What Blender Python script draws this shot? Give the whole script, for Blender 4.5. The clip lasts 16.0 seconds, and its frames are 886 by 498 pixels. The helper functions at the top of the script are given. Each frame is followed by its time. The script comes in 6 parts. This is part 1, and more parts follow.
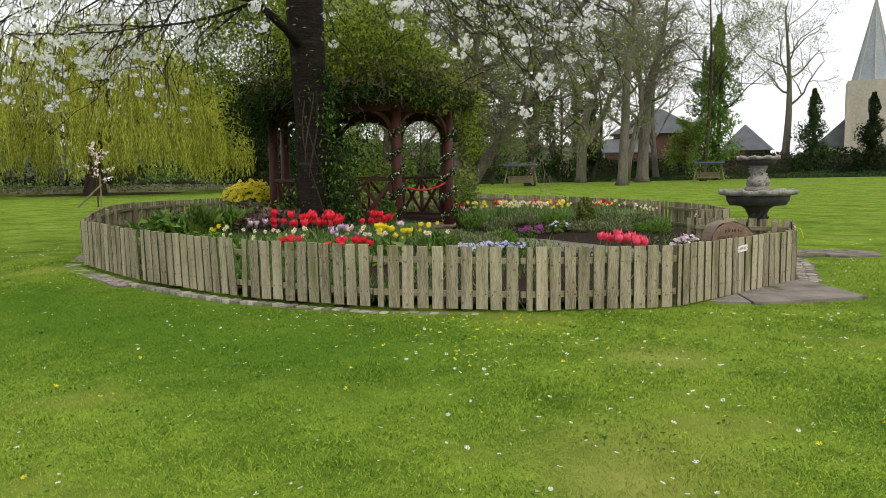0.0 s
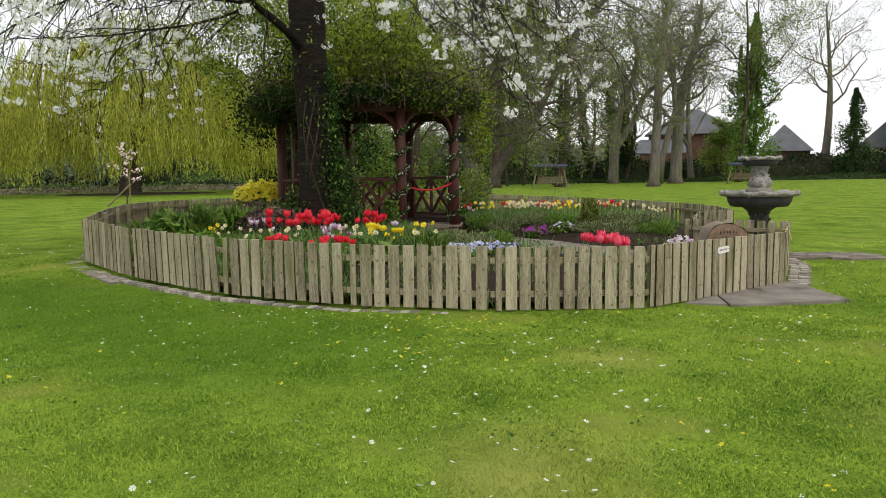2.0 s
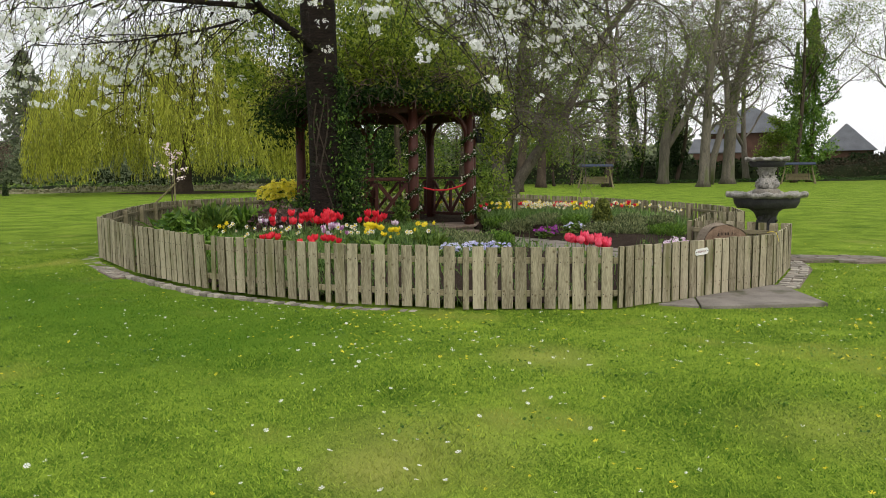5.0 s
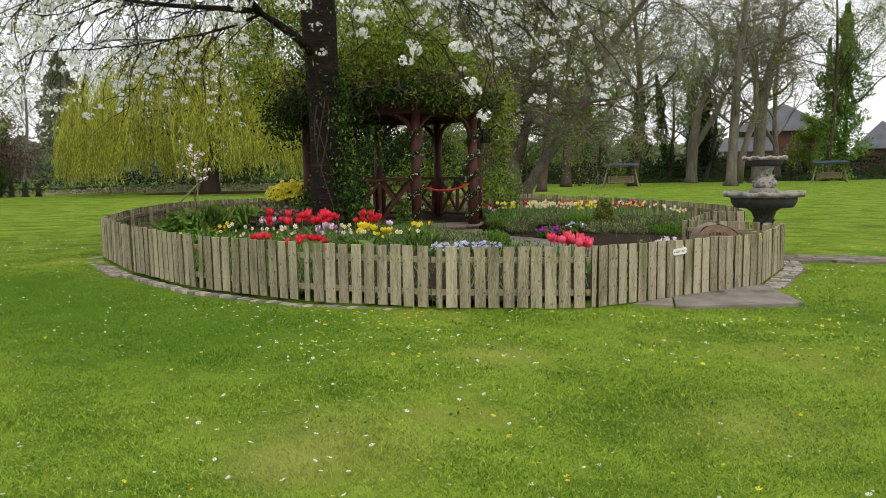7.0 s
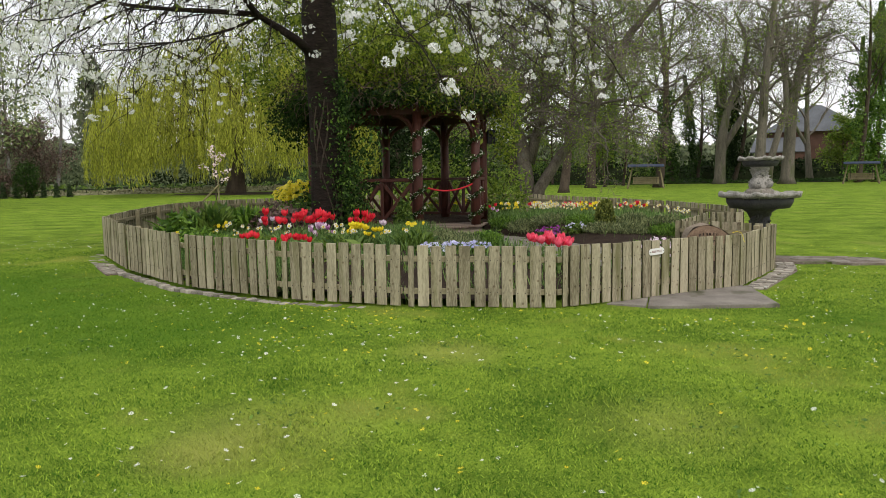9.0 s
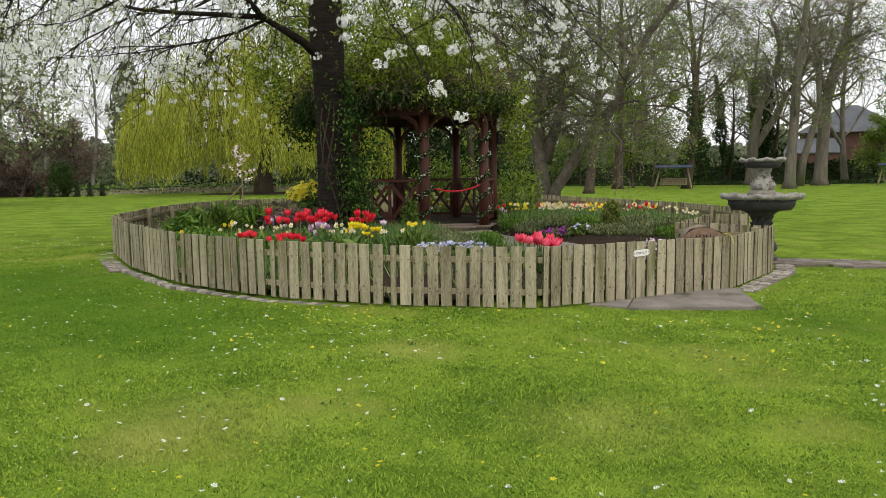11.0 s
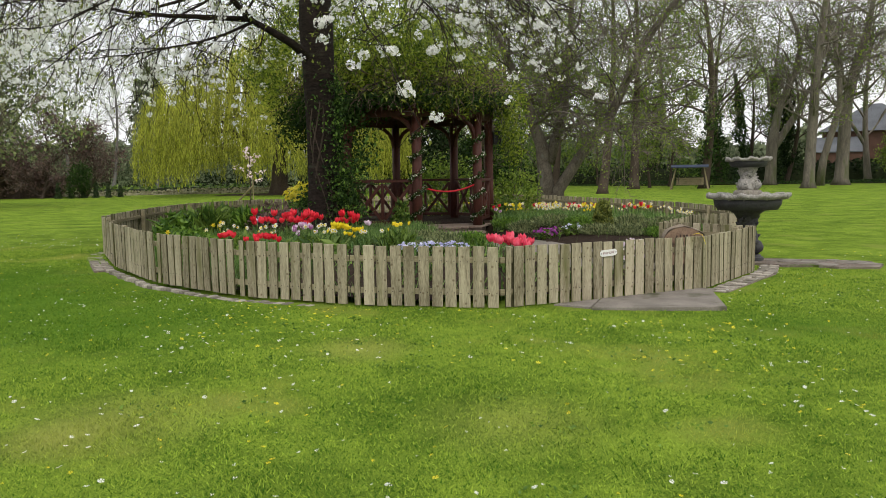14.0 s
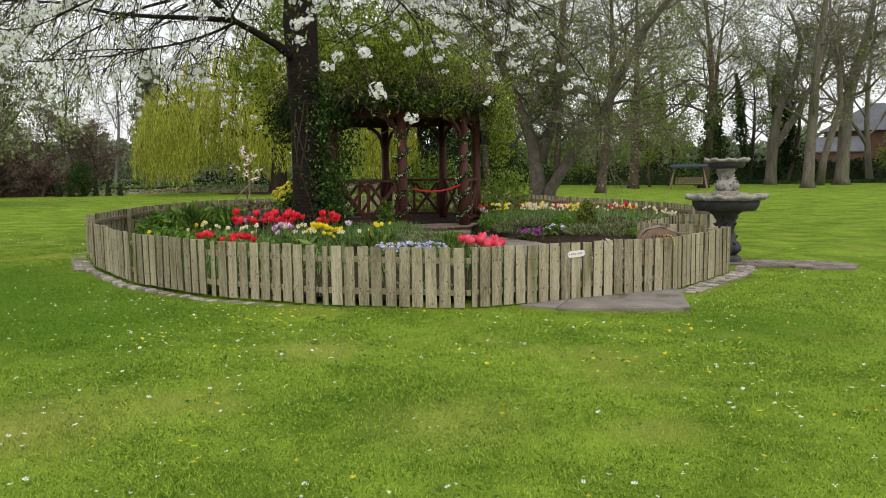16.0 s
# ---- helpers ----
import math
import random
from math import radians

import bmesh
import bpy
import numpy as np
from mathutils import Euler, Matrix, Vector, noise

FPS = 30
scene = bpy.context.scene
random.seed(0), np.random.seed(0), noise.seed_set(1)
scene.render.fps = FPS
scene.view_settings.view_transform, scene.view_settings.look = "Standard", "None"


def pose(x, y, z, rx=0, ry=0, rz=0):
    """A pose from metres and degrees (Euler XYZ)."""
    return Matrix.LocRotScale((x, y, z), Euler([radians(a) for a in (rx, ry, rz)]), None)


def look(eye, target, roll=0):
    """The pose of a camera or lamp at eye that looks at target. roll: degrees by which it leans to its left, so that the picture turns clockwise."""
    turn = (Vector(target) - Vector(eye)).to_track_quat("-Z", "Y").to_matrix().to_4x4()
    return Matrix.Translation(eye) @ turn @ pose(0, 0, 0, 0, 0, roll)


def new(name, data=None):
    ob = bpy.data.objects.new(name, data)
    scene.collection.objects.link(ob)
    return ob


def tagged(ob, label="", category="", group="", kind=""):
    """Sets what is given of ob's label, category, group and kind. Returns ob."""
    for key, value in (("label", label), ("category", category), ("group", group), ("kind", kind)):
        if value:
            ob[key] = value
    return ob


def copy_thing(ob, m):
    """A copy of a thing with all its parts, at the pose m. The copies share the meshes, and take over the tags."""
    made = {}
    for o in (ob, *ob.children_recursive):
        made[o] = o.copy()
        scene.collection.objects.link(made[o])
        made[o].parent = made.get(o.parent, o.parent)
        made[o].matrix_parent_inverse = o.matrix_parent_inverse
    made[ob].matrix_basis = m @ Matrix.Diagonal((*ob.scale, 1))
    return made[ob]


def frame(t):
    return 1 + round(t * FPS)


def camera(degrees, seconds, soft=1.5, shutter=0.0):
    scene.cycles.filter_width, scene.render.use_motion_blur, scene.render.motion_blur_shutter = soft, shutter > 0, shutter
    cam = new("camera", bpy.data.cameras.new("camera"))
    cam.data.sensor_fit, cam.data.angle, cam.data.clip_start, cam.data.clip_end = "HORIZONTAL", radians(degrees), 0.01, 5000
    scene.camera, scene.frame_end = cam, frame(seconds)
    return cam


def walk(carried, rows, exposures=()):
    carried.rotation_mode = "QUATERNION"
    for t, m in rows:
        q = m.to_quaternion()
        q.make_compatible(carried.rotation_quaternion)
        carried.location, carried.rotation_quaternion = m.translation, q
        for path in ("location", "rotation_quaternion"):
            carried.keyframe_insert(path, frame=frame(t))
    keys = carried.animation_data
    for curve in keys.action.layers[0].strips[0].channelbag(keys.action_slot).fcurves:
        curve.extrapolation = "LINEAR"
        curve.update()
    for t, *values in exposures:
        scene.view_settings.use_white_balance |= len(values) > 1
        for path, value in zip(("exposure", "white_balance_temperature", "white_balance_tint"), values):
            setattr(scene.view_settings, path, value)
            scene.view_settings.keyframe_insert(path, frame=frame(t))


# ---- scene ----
cam = camera(60.0, 16.0, soft=0.6)
PATH = [
    (0, (0.299, -0.129, 1.472), (0.3, 1.861, 1.271), -0.9),
    (0.5, (0.492, -0.143, 1.457), (0.467, 1.846, 1.258), -0.8),
    (1, (0.664, -0.144, 1.452), (0.616, 1.846, 1.255), -0.8),
    (1.5, (0.834, -0.152, 1.457), (0.763, 1.837, 1.26), -1.0),
    (2, (0.997, -0.18, 1.455), (0.903, 1.808, 1.257), -0.8),
    (2.5, (1.15, -0.205, 1.458), (1.034, 1.782, 1.26), -0.9),
    (3, (1.295, -0.207, 1.451), (1.158, 1.779, 1.256), -0.9),
    (3.5, (1.455, -0.208, 1.455), (1.295, 1.776, 1.26), -1.0),
    (4, (1.612, -0.236, 1.462), (1.425, 1.745, 1.265), -0.9),
    (6.5, (2.384, -0.312, 1.457), (2.089, 1.657, 1.261), -0.8),
    (7, (2.546, -0.322, 1.463), (2.231, 1.643, 1.266), -0.9),
    (7.5, (2.702, -0.331, 1.459), (2.368, 1.631, 1.263), -0.9),
    (8, (2.857, -0.321, 1.452), (2.507, 1.639, 1.257), -0.9),
    (8.5, (3.024, -0.319, 1.446), (2.652, 1.637, 1.252), -0.9),
    (9, (3.188, -0.299, 1.44), (2.795, 1.653, 1.247), -0.9),
    (11.5, (3.852, -0.273, 1.438), (3.363, 1.657, 1.248), -0.8),
    (12, (3.953, -0.245, 1.432), (3.45, 1.682, 1.243), -0.9),
    (12.5, (4.056, -0.238, 1.434), (3.541, 1.685, 1.245), -0.9),
    (13, (4.16, -0.188, 1.427), (3.639, 1.734, 1.238), -0.9),
    (13.5, (4.263, -0.156, 1.432), (3.738, 1.765, 1.242), -0.9),
    (14, (4.375, -0.138, 1.426), (3.847, 1.782, 1.237), -0.9),
    (14.5, (4.478, -0.137, 1.431), (3.947, 1.782, 1.242), -0.8),
    (15, (4.576, -0.104, 1.422), (4.043, 1.815, 1.233), -0.9),
    (15.5, (4.682, -0.086, 1.425), (4.146, 1.832, 1.236), -0.9),
    (16, (4.784, -0.088, 1.448), (4.247, 1.829, 1.256), -0.8),
]
walk(cam, [(t, look(eye, target, roll)) for t, eye, target, roll in PATH])

# ---- light: bright overcast sky ----
world = bpy.data.worlds.new("overcast_sky")
scene.world = world
world.use_nodes = True
wn, wl = world.node_tree.nodes, world.node_tree.links
sky = wn.new("ShaderNodeTexSky")
sky.sky_type = "NISHITA"
sky.sun_disc = False
sky.sun_elevation, sky.sun_rotation = radians(42), radians(150)
sky.air_density, sky.dust_density, sky.ozone_density = 1.0, 4.0, 0.6
cloud = wn.new("ShaderNodeMix")
cloud.data_type = "RGBA"
cloud.inputs["Factor"].default_value = 0.82
cloud.inputs["B"].default_value = (9.8, 9.8, 9.9, 1)
wl.new(sky.outputs["Color"], cloud.inputs["A"])
wl.new(cloud.outputs["Result"], wn["Background"].inputs["Color"])
wn["Background"].inputs["Strength"].default_value = 0.12
sun = new("sun", bpy.data.lights.new("sun", "SUN"))
sun.data.energy, sun.data.angle, sun.data.color = 1.2, radians(16), (1.0, 0.95, 0.88)
sun.matrix_world = look((0, 0, 30), (-14, 22, 0))
scene.view_settings.exposure = 0.0

# ---- materials ----
def material(name, dark, light, scale=4.0, fine=60.0, rough=0.8, bump=0.25, stretch=(1, 1, 1), island=0.0, per_object=0.0,
             metal=0.0, spec=0.4, see=0.0, stain=None, stain_scale=1.0, stain_at=0.55, bump_dist=0.01, ramp_at=(0.3, 0.7), knots=0.0, patches=(), mottle=0.5):
    """Two-scale noise between two colours, fine relief, and, for leaves, light passing through."""
    m = bpy.data.materials.new(name)
    m.use_nodes = True
    n, l = m.node_tree.nodes, m.node_tree.links
    b = n["Principled BSDF"]
    co = n.new("ShaderNodeTexCoord")
    mp = n.new("ShaderNodeMapping")
    mp.inputs["Scale"].default_value = stretch
    l.new(co.outputs["Object"], mp.inputs["Vector"])
    info = None
    vec = mp.outputs["Vector"]
    if per_object:
        info = n.new("ShaderNodeObjectInfo")
        off = n.new("ShaderNodeVectorMath")
        off.operation = "MULTIPLY_ADD"
        off.inputs[1].default_value = (1, 1, 1)
        sc = n.new("ShaderNodeMath")
        sc.operation = "MULTIPLY"
        sc.inputs[1].default_value = 37.0
        l.new(info.outputs["Random"], sc.inputs[0])
        l.new(mp.outputs["Vector"], off.inputs[0])
        l.new(sc.outputs[0], off.inputs[2])
        vec = off.outputs[0]
    big = n.new("ShaderNodeTexNoise")
    big.inputs["Scale"].default_value, big.inputs["Detail"].default_value = scale, 4 if mottle == 0.5 else 9
    big.inputs["Roughness"].default_value = mottle
    small = n.new("ShaderNodeTexNoise")
    small.inputs["Scale"].default_value, small.inputs["Detail"].default_value = fine, 3
    l.new(vec, big.inputs["Vector"])
    l.new(vec, small.inputs["Vector"])
    mean = n.new("ShaderNodeMath")
    mean.operation = "MULTIPLY_ADD"
    mean.inputs[1].default_value = 0.5
    half = n.new("ShaderNodeMath")
    half.operation = "MULTIPLY"
    half.inputs[1].default_value = 0.5
    l.new(small.outputs["Fac"], half.inputs[0])
    l.new(big.outputs["Fac"], mean.inputs[0])
    l.new(half.outputs[0], mean.inputs[2])
    fac = mean.outputs[0]
    for amount, source in ((island, "island"), (per_object, "object")):
        if amount:
            if source == "island":
                src = n.new("ShaderNodeNewGeometry").outputs["Random Per Island"]
            else:
                src = info.outputs["Random"]
            add = n.new("ShaderNodeMath")
            add.operation = "MULTIPLY_ADD"
            add.inputs[1].default_value = amount
            sub = n.new("ShaderNodeMath")
            sub.operation = "SUBTRACT"
            sub.inputs[1].default_value = amount / 2
            l.new(src, add.inputs[0])
            l.new(fac, add.inputs[2])
            l.new(add.outputs[0], sub.inputs[0])
            fac = sub.outputs[0]
    ramp = n.new("ShaderNodeValToRGB")
    ramp.color_ramp.elements[0].position, ramp.color_ramp.elements[1].position = ramp_at
    ramp.color_ramp.elements[0].color, ramp.color_ramp.elements[1].color = (*dark, 1), (*light, 1)
    l.new(fac, ramp.inputs["Fac"])
    colour = ramp.outputs["Color"]
    if stain:
        st = n.new("ShaderNodeTexNoise")
        st.inputs["Scale"].default_value, st.inputs["Detail"].default_value = stain_scale, 5
        l.new(vec, st.inputs["Vector"])
        sr = n.new("ShaderNodeValToRGB")
        sr.color_ramp.elements[0].position, sr.color_ramp.elements[1].position = stain_at, stain_at + 0.15
        l.new(st.outputs["Fac"], sr.inputs["Fac"])
        mix = n.new("ShaderNodeMix")
        mix.data_type = "RGBA"
        mix.inputs["B"].default_value = (*stain, 1)
        l.new(sr.outputs["Color"], mix.inputs["Factor"])
        l.new(colour, mix.inputs["A"])
        colour = mix.outputs["Result"]
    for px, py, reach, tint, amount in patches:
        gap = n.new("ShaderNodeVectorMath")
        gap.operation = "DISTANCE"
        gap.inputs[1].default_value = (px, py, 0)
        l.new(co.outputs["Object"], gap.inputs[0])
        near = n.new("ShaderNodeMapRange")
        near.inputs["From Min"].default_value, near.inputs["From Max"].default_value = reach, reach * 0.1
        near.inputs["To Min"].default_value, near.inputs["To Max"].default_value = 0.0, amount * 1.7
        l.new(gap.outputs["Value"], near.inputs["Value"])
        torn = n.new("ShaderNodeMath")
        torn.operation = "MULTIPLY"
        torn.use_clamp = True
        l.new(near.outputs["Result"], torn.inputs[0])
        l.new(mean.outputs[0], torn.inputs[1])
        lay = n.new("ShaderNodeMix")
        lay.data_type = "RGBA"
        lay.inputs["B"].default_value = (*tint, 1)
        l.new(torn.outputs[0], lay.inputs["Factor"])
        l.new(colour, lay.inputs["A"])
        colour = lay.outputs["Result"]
    if knots:
        vo = n.new("ShaderNodeTexVoronoi")
        vo.inputs["Scale"].default_value, vo.inputs["Randomness"].default_value = knots, 1.0
        kr = n.new("ShaderNodeValToRGB")
        kr.color_ramp.elements[0].position, kr.color_ramp.elements[1].position = 0.03, 0.085
        kr.color_ramp.elements[0].color, kr.color_ramp.elements[1].color = (0.3, 0.22, 0.16, 1), (1, 1, 1, 1)
        mul = n.new("ShaderNodeMix")
        mul.data_type, mul.blend_type = "RGBA", "MULTIPLY"
        mul.inputs["Factor"].default_value = 0.65
        face = n.new("ShaderNodeMapping")
        face.inputs["Rotation"].default_value = (radians(90), 0, 0)
        vo.voronoi_dimensions = "2D"
        shift = n.new("ShaderNodeVectorMath")
        shift.operation = "ADD"
        l.new(co.outputs["Object"], face.inputs["Vector"])
        l.new(face.outputs["Vector"], shift.inputs[0])
        l.new(sc.outputs[0], shift.inputs[1])
        l.new(shift.outputs[0], vo.inputs["Vector"])
        l.new(vo.outputs["Distance"], kr.inputs["Fac"])
        l.new(colour, mul.inputs["A"])
        l.new(kr.outputs["Color"], mul.inputs["B"])
        colour = mul.outputs["Result"]
    l.new(colour, b.inputs["Base Color"])
    b.inputs["Roughness"].default_value, b.inputs["Metallic"].default_value = rough, metal
    b.inputs["Specular IOR Level"].default_value = spec
    if bump:
        bp = n.new("ShaderNodeBump")
        bp.inputs["Strength"].default_value, bp.inputs["Distance"].default_value = bump, bump_dist
        l.new(small.outputs["Fac"], bp.inputs["Height"])
        l.new(bp.outputs["Normal"], b.inputs["Normal"])
    if see:
        tr = n.new("ShaderNodeBsdfTranslucent")
        mx = n.new("ShaderNodeMixShader")
        mx.inputs["Fac"].default_value = see
        l.new(colour, tr.inputs["Color"])
        l.new(b.outputs["BSDF"], mx.inputs[1])
        l.new(tr.outputs["BSDF"], mx.inputs[2])
        l.new(mx.outputs["Shader"], n["Material Output"].inputs["Surface"])
    return m


# Yellow is worn turf; dark green is lush growth with canopy shade painted in.
STRAW, LUSH_SHADED = (0.38, 0.385, 0.10), (0.06, 0.155, 0.012)
WORN_AND_SHADED = ((1.3, 3.7, 0.8, STRAW, 0.5), (1.15, 3.3, 0.45, STRAW, 0.65), (2.0, 5.8, 0.55, STRAW, 0.6), (3.6, 4.2, 0.7, STRAW, 0.35), (-3.0, 7.6, 2.6, LUSH_SHADED, 0.75), (-0.8, 6.2, 2.2, LUSH_SHADED, 0.7), (-4.8, 9.0, 2.2, LUSH_SHADED, 0.7), (5.8, 7.6, 1.3, LUSH_SHADED, 0.6))
LAWN = material("mown_lawn", (0.026, 0.072, 0.006), (0.275, 0.39, 0.046), 0.8, 150, 0.95, 0.9, stain=(0.215, 0.265, 0.05), stain_scale=0.75, stain_at=0.58, bump_dist=0.012, spec=0.02, ramp_at=(0.39, 0.61), patches=WORN_AND_SHADED, mottle=0.82)
BLADE = material("grass_blade", (0.055, 0.15, 0.014), (0.41, 0.55, 0.07), 0.8, 30, 0.8, 0, island=0.6, see=0.4, spec=0.05, stain=(0.42, 0.45, 0.095), stain_scale=0.75, stain_at=0.55, ramp_at=(0.36, 0.64), patches=WORN_AND_SHADED, mottle=0.82)
SOIL = material("bare_soil", (0.02, 0.014, 0.01), (0.06, 0.042, 0.03), 5, 60, 0.95, 0.9, bump_dist=0.03, spec=0.1)
PICKET = material("weathered_fence_timber", (0.152, 0.131, 0.083), (0.475, 0.425, 0.30), 2.4, 24, 0.85, 0.6, stretch=(7, 7, 0.7), per_object=0.18,
                  stain=(0.15, 0.145, 0.065), stain_scale=1.2, stain_at=0.57, spec=0.12, knots=4.6, ramp_at=(0.33, 0.64))
# Side faces of the boards, a darker green-brown than their fronts.
BOARDEDGE = material("dark_board_edge", (0.045, 0.045, 0.022), (0.13, 0.125, 0.06), 6, 40, 0.95, 0.5, per_object=0.3, spec=0.05)
RAIL = material("fence_rail_timber", (0.16, 0.14, 0.085), (0.34, 0.30, 0.19), 3, 26, 0.85, 0.3, stretch=(0.6, 6, 6), per_object=0.25, spec=0.12)
BROWN = material("stained_gazebo_timber", (0.04, 0.012, 0.008), (0.10, 0.03, 0.019), 4, 30, 0.6, 0.3, stretch=(4, 4, 0.7), spec=0.35)
DECK = material("gazebo_deck_timber", (0.15, 0.11, 0.085), (0.31, 0.245, 0.20), 3, 30, 0.85, 0.3, stretch=(0.6, 6, 6), per_object=0.3, spec=0.15)
STONE = material("weathered_cast_stone", (0.13, 0.126, 0.118), (0.56, 0.53, 0.485), 14, 70, 0.85, 1.0, stain=(0.05, 0.049, 0.047), stain_scale=14, stain_at=0.56, spec=0.15)
# Darker than STONE: plinth, lower fish, lower collar and bowl undersides.
DARKSTONE = material("darker_cast_stone", (0.014, 0.014, 0.016), (0.07, 0.069, 0.07), 7, 45, 0.65, 0.6, spec=0.35)
SLAB = material("grey_paving_slab", (0.145, 0.13, 0.112), (0.32, 0.288, 0.25), 3.5, 70, 0.9, 0.8, per_object=0.12, spec=0.12, stain=(0.085, 0.085, 0.05), stain_scale=2.6, stain_at=0.55)
BRICKEDGE = material("pale_edging_brick", (0.17, 0.155, 0.13), (0.46, 0.42, 0.36), 6, 50, 0.9, 0.6, per_object=0.4, spec=0.15, stain=(0.10, 0.115, 0.05), stain_scale=6, stain_at=0.6)
BARK = material("dark_cherry_bark", (0.009, 0.007, 0.006), (0.042, 0.03, 0.024), 3, 12, 0.9, 1.0, stretch=(1.5, 1.5, 9), bump_dist=0.04, spec=0.15, stain=(0.05, 0.05, 0.032), stain_scale=1.2, stain_at=0.6)
GREYBARK = material("grey_tree_bark", (0.07, 0.062, 0.052), (0.24, 0.21, 0.175), 1.2, 9, 0.9, 0.9, stretch=(3, 3, 0.7), bump_dist=0.06, stain=(0.10, 0.115, 0.05), stain_scale=0.5, stain_at=0.52, spec=0.1)
LEANBARK = material("rough_brown_grey_bark", (0.055, 0.046, 0.037), (0.20, 0.172, 0.14), 3, 14, 0.9, 0.9, stretch=(2, 2, 1.2), bump_dist=0.04, stain=(0.17, 0.165, 0.145), stain_scale=2.5, stain_at=0.58, spec=0.1)
PATHEARTH = material("trodden_earth", (0.10, 0.078, 0.062), (0.33, 0.28, 0.24), 4, 40, 0.95, 0.9, bump_dist=0.03, spec=0.1, stain=(0.09, 0.12, 0.03), stain_scale=3, stain_at=0.55)
BROWNBARK = material("brown_tree_bark", (0.035, 0.026, 0.02), (0.11, 0.085, 0.065), 1.2, 9, 0.9, 0.8, stretch=(3, 3, 0.7), bump_dist=0.06, spec=0.1)
TWIG = material("bare_twig", (0.09, 0.075, 0.062), (0.23, 0.195, 0.16), 2, 8, 0.9, 0, spec=0.1)
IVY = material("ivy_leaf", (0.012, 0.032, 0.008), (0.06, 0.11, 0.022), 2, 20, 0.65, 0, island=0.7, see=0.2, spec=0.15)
HEDGE = material("dark_hedge_leaf", (0.008, 0.016, 0.006), (0.035, 0.058, 0.02), 0.6, 9, 0.8, 0, island=0.7, see=0.1, spec=0.08)
SPRING = material("spring_leaf", (0.10, 0.17, 0.02), (0.27, 0.36, 0.05), 1.0, 12, 0.6, 0, island=0.7, see=0.5)
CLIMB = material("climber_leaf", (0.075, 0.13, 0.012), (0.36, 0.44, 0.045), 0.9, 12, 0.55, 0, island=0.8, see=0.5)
FRESH = material("fresh_green_leaf", (0.05, 0.12, 0.012), (0.19, 0.33, 0.04), 2, 12, 0.55, 0, island=0.7, see=0.35)
WILLOW = material("willow_leaf", (0.21, 0.235, 0.028), (0.58, 0.60, 0.085), 0.5, 8, 0.6, 0, island=0.6, see=0.5)
BLOSSOM = material("white_cherry_petal", (0.88, 0.88, 0.86), (0.95, 0.95, 0.94), 2, 20, 0.6, 0, island=0.5, see=0.4, spec=0.2)
BRONZE = material("young_cherry_leaf", (0.10, 0.13, 0.02), (0.29, 0.34, 0.06), 2, 15, 0.5, 0, island=0.7, see=0.45)
SHRUB = material("shrub_leaf", (0.045, 0.10, 0.014), (0.20, 0.30, 0.05), 2, 15, 0.5, 0, island=0.7, see=0.35)
HEATHER = material("heather_foliage", (0.075, 0.105, 0.04), (0.30, 0.335, 0.15), 2, 15, 0.8, 0, island=0.8, see=0.25)
CONIFER = material("dark_conifer_needle", (0.02, 0.04, 0.016), (0.08, 0.12, 0.042), 2, 15, 0.7, 0, island=0.7, see=0.15)
GOLDCON = material("golden_conifer_needle", (0.07, 0.10, 0.015), (0.24, 0.27, 0.05), 2, 15, 0.7, 0, island=0.7, see=0.2)
# Near-black core colour puts the shade deep between hedge leaves into the mesh.
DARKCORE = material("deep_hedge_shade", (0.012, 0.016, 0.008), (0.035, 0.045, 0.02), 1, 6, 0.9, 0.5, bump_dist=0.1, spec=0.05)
DRYGRASS = material("pale_uncut_grass", (0.17, 0.17, 0.09), (0.40, 0.38, 0.24), 1, 9, 0.9, 0, island=0.7, see=0.2)
COPPER = material("copper_hedge_leaf", (0.065, 0.038, 0.031), (0.21, 0.135, 0.112), 1, 9, 0.7, 0, island=0.8, see=0.2)
BRAMBLE = material("bramble_twig", (0.028, 0.025, 0.016), (0.105, 0.088, 0.058), 0.8, 9, 0.9, 0, island=0.8, see=0.1, spec=0.08)
# Distance haze is mixed into this pale grey-green leaf colour.
FARWOOD = material("haze_tinted_foliage", (0.11, 0.14, 0.08), (0.28, 0.32, 0.19), 0.3, 3, 0.9, 0, island=0.7, see=0.45)
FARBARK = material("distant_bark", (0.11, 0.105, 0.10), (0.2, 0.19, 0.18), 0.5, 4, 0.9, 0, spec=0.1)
STEM = material("flower_stem", (0.055, 0.135, 0.026), (0.21, 0.33, 0.085), 5, 30, 0.5, 0, per_object=0.5, island=0.5, see=0.25)
def petal(name, a, b):
    return material(name, a, b, 14, 60, 0.45, 0.05, per_object=0.5, island=0.4, see=0.3)
RED = petal("red_tulip_petal", (0.70, 0.012, 0.035), (0.92, 0.055, 0.085))
PINK = petal("coral_pink_tulip_petal", (0.82, 0.05, 0.12), (0.95, 0.17, 0.25))
YELLOW = petal("yellow_petal", (0.84, 0.66, 0.015), (0.95, 0.8, 0.04))
GOLD = petal("golden_wallflower_petal", (0.92, 0.8, 0.05), (0.98, 0.92, 0.16))
CREAM = petal("white_narcissus_petal", (0.76, 0.74, 0.62), (0.9, 0.9, 0.82))
LILAC = petal("lilac_and_white_petal", (0.45, 0.16, 0.40), (0.92, 0.82, 0.9))
MAGNOLIA = petal("pale_pink_magnolia_petal", (0.72, 0.38, 0.45), (0.92, 0.76, 0.78))
BLUE = petal("pale_blue_anemone_petal", (0.38, 0.38, 0.72), (0.72, 0.72, 0.9))
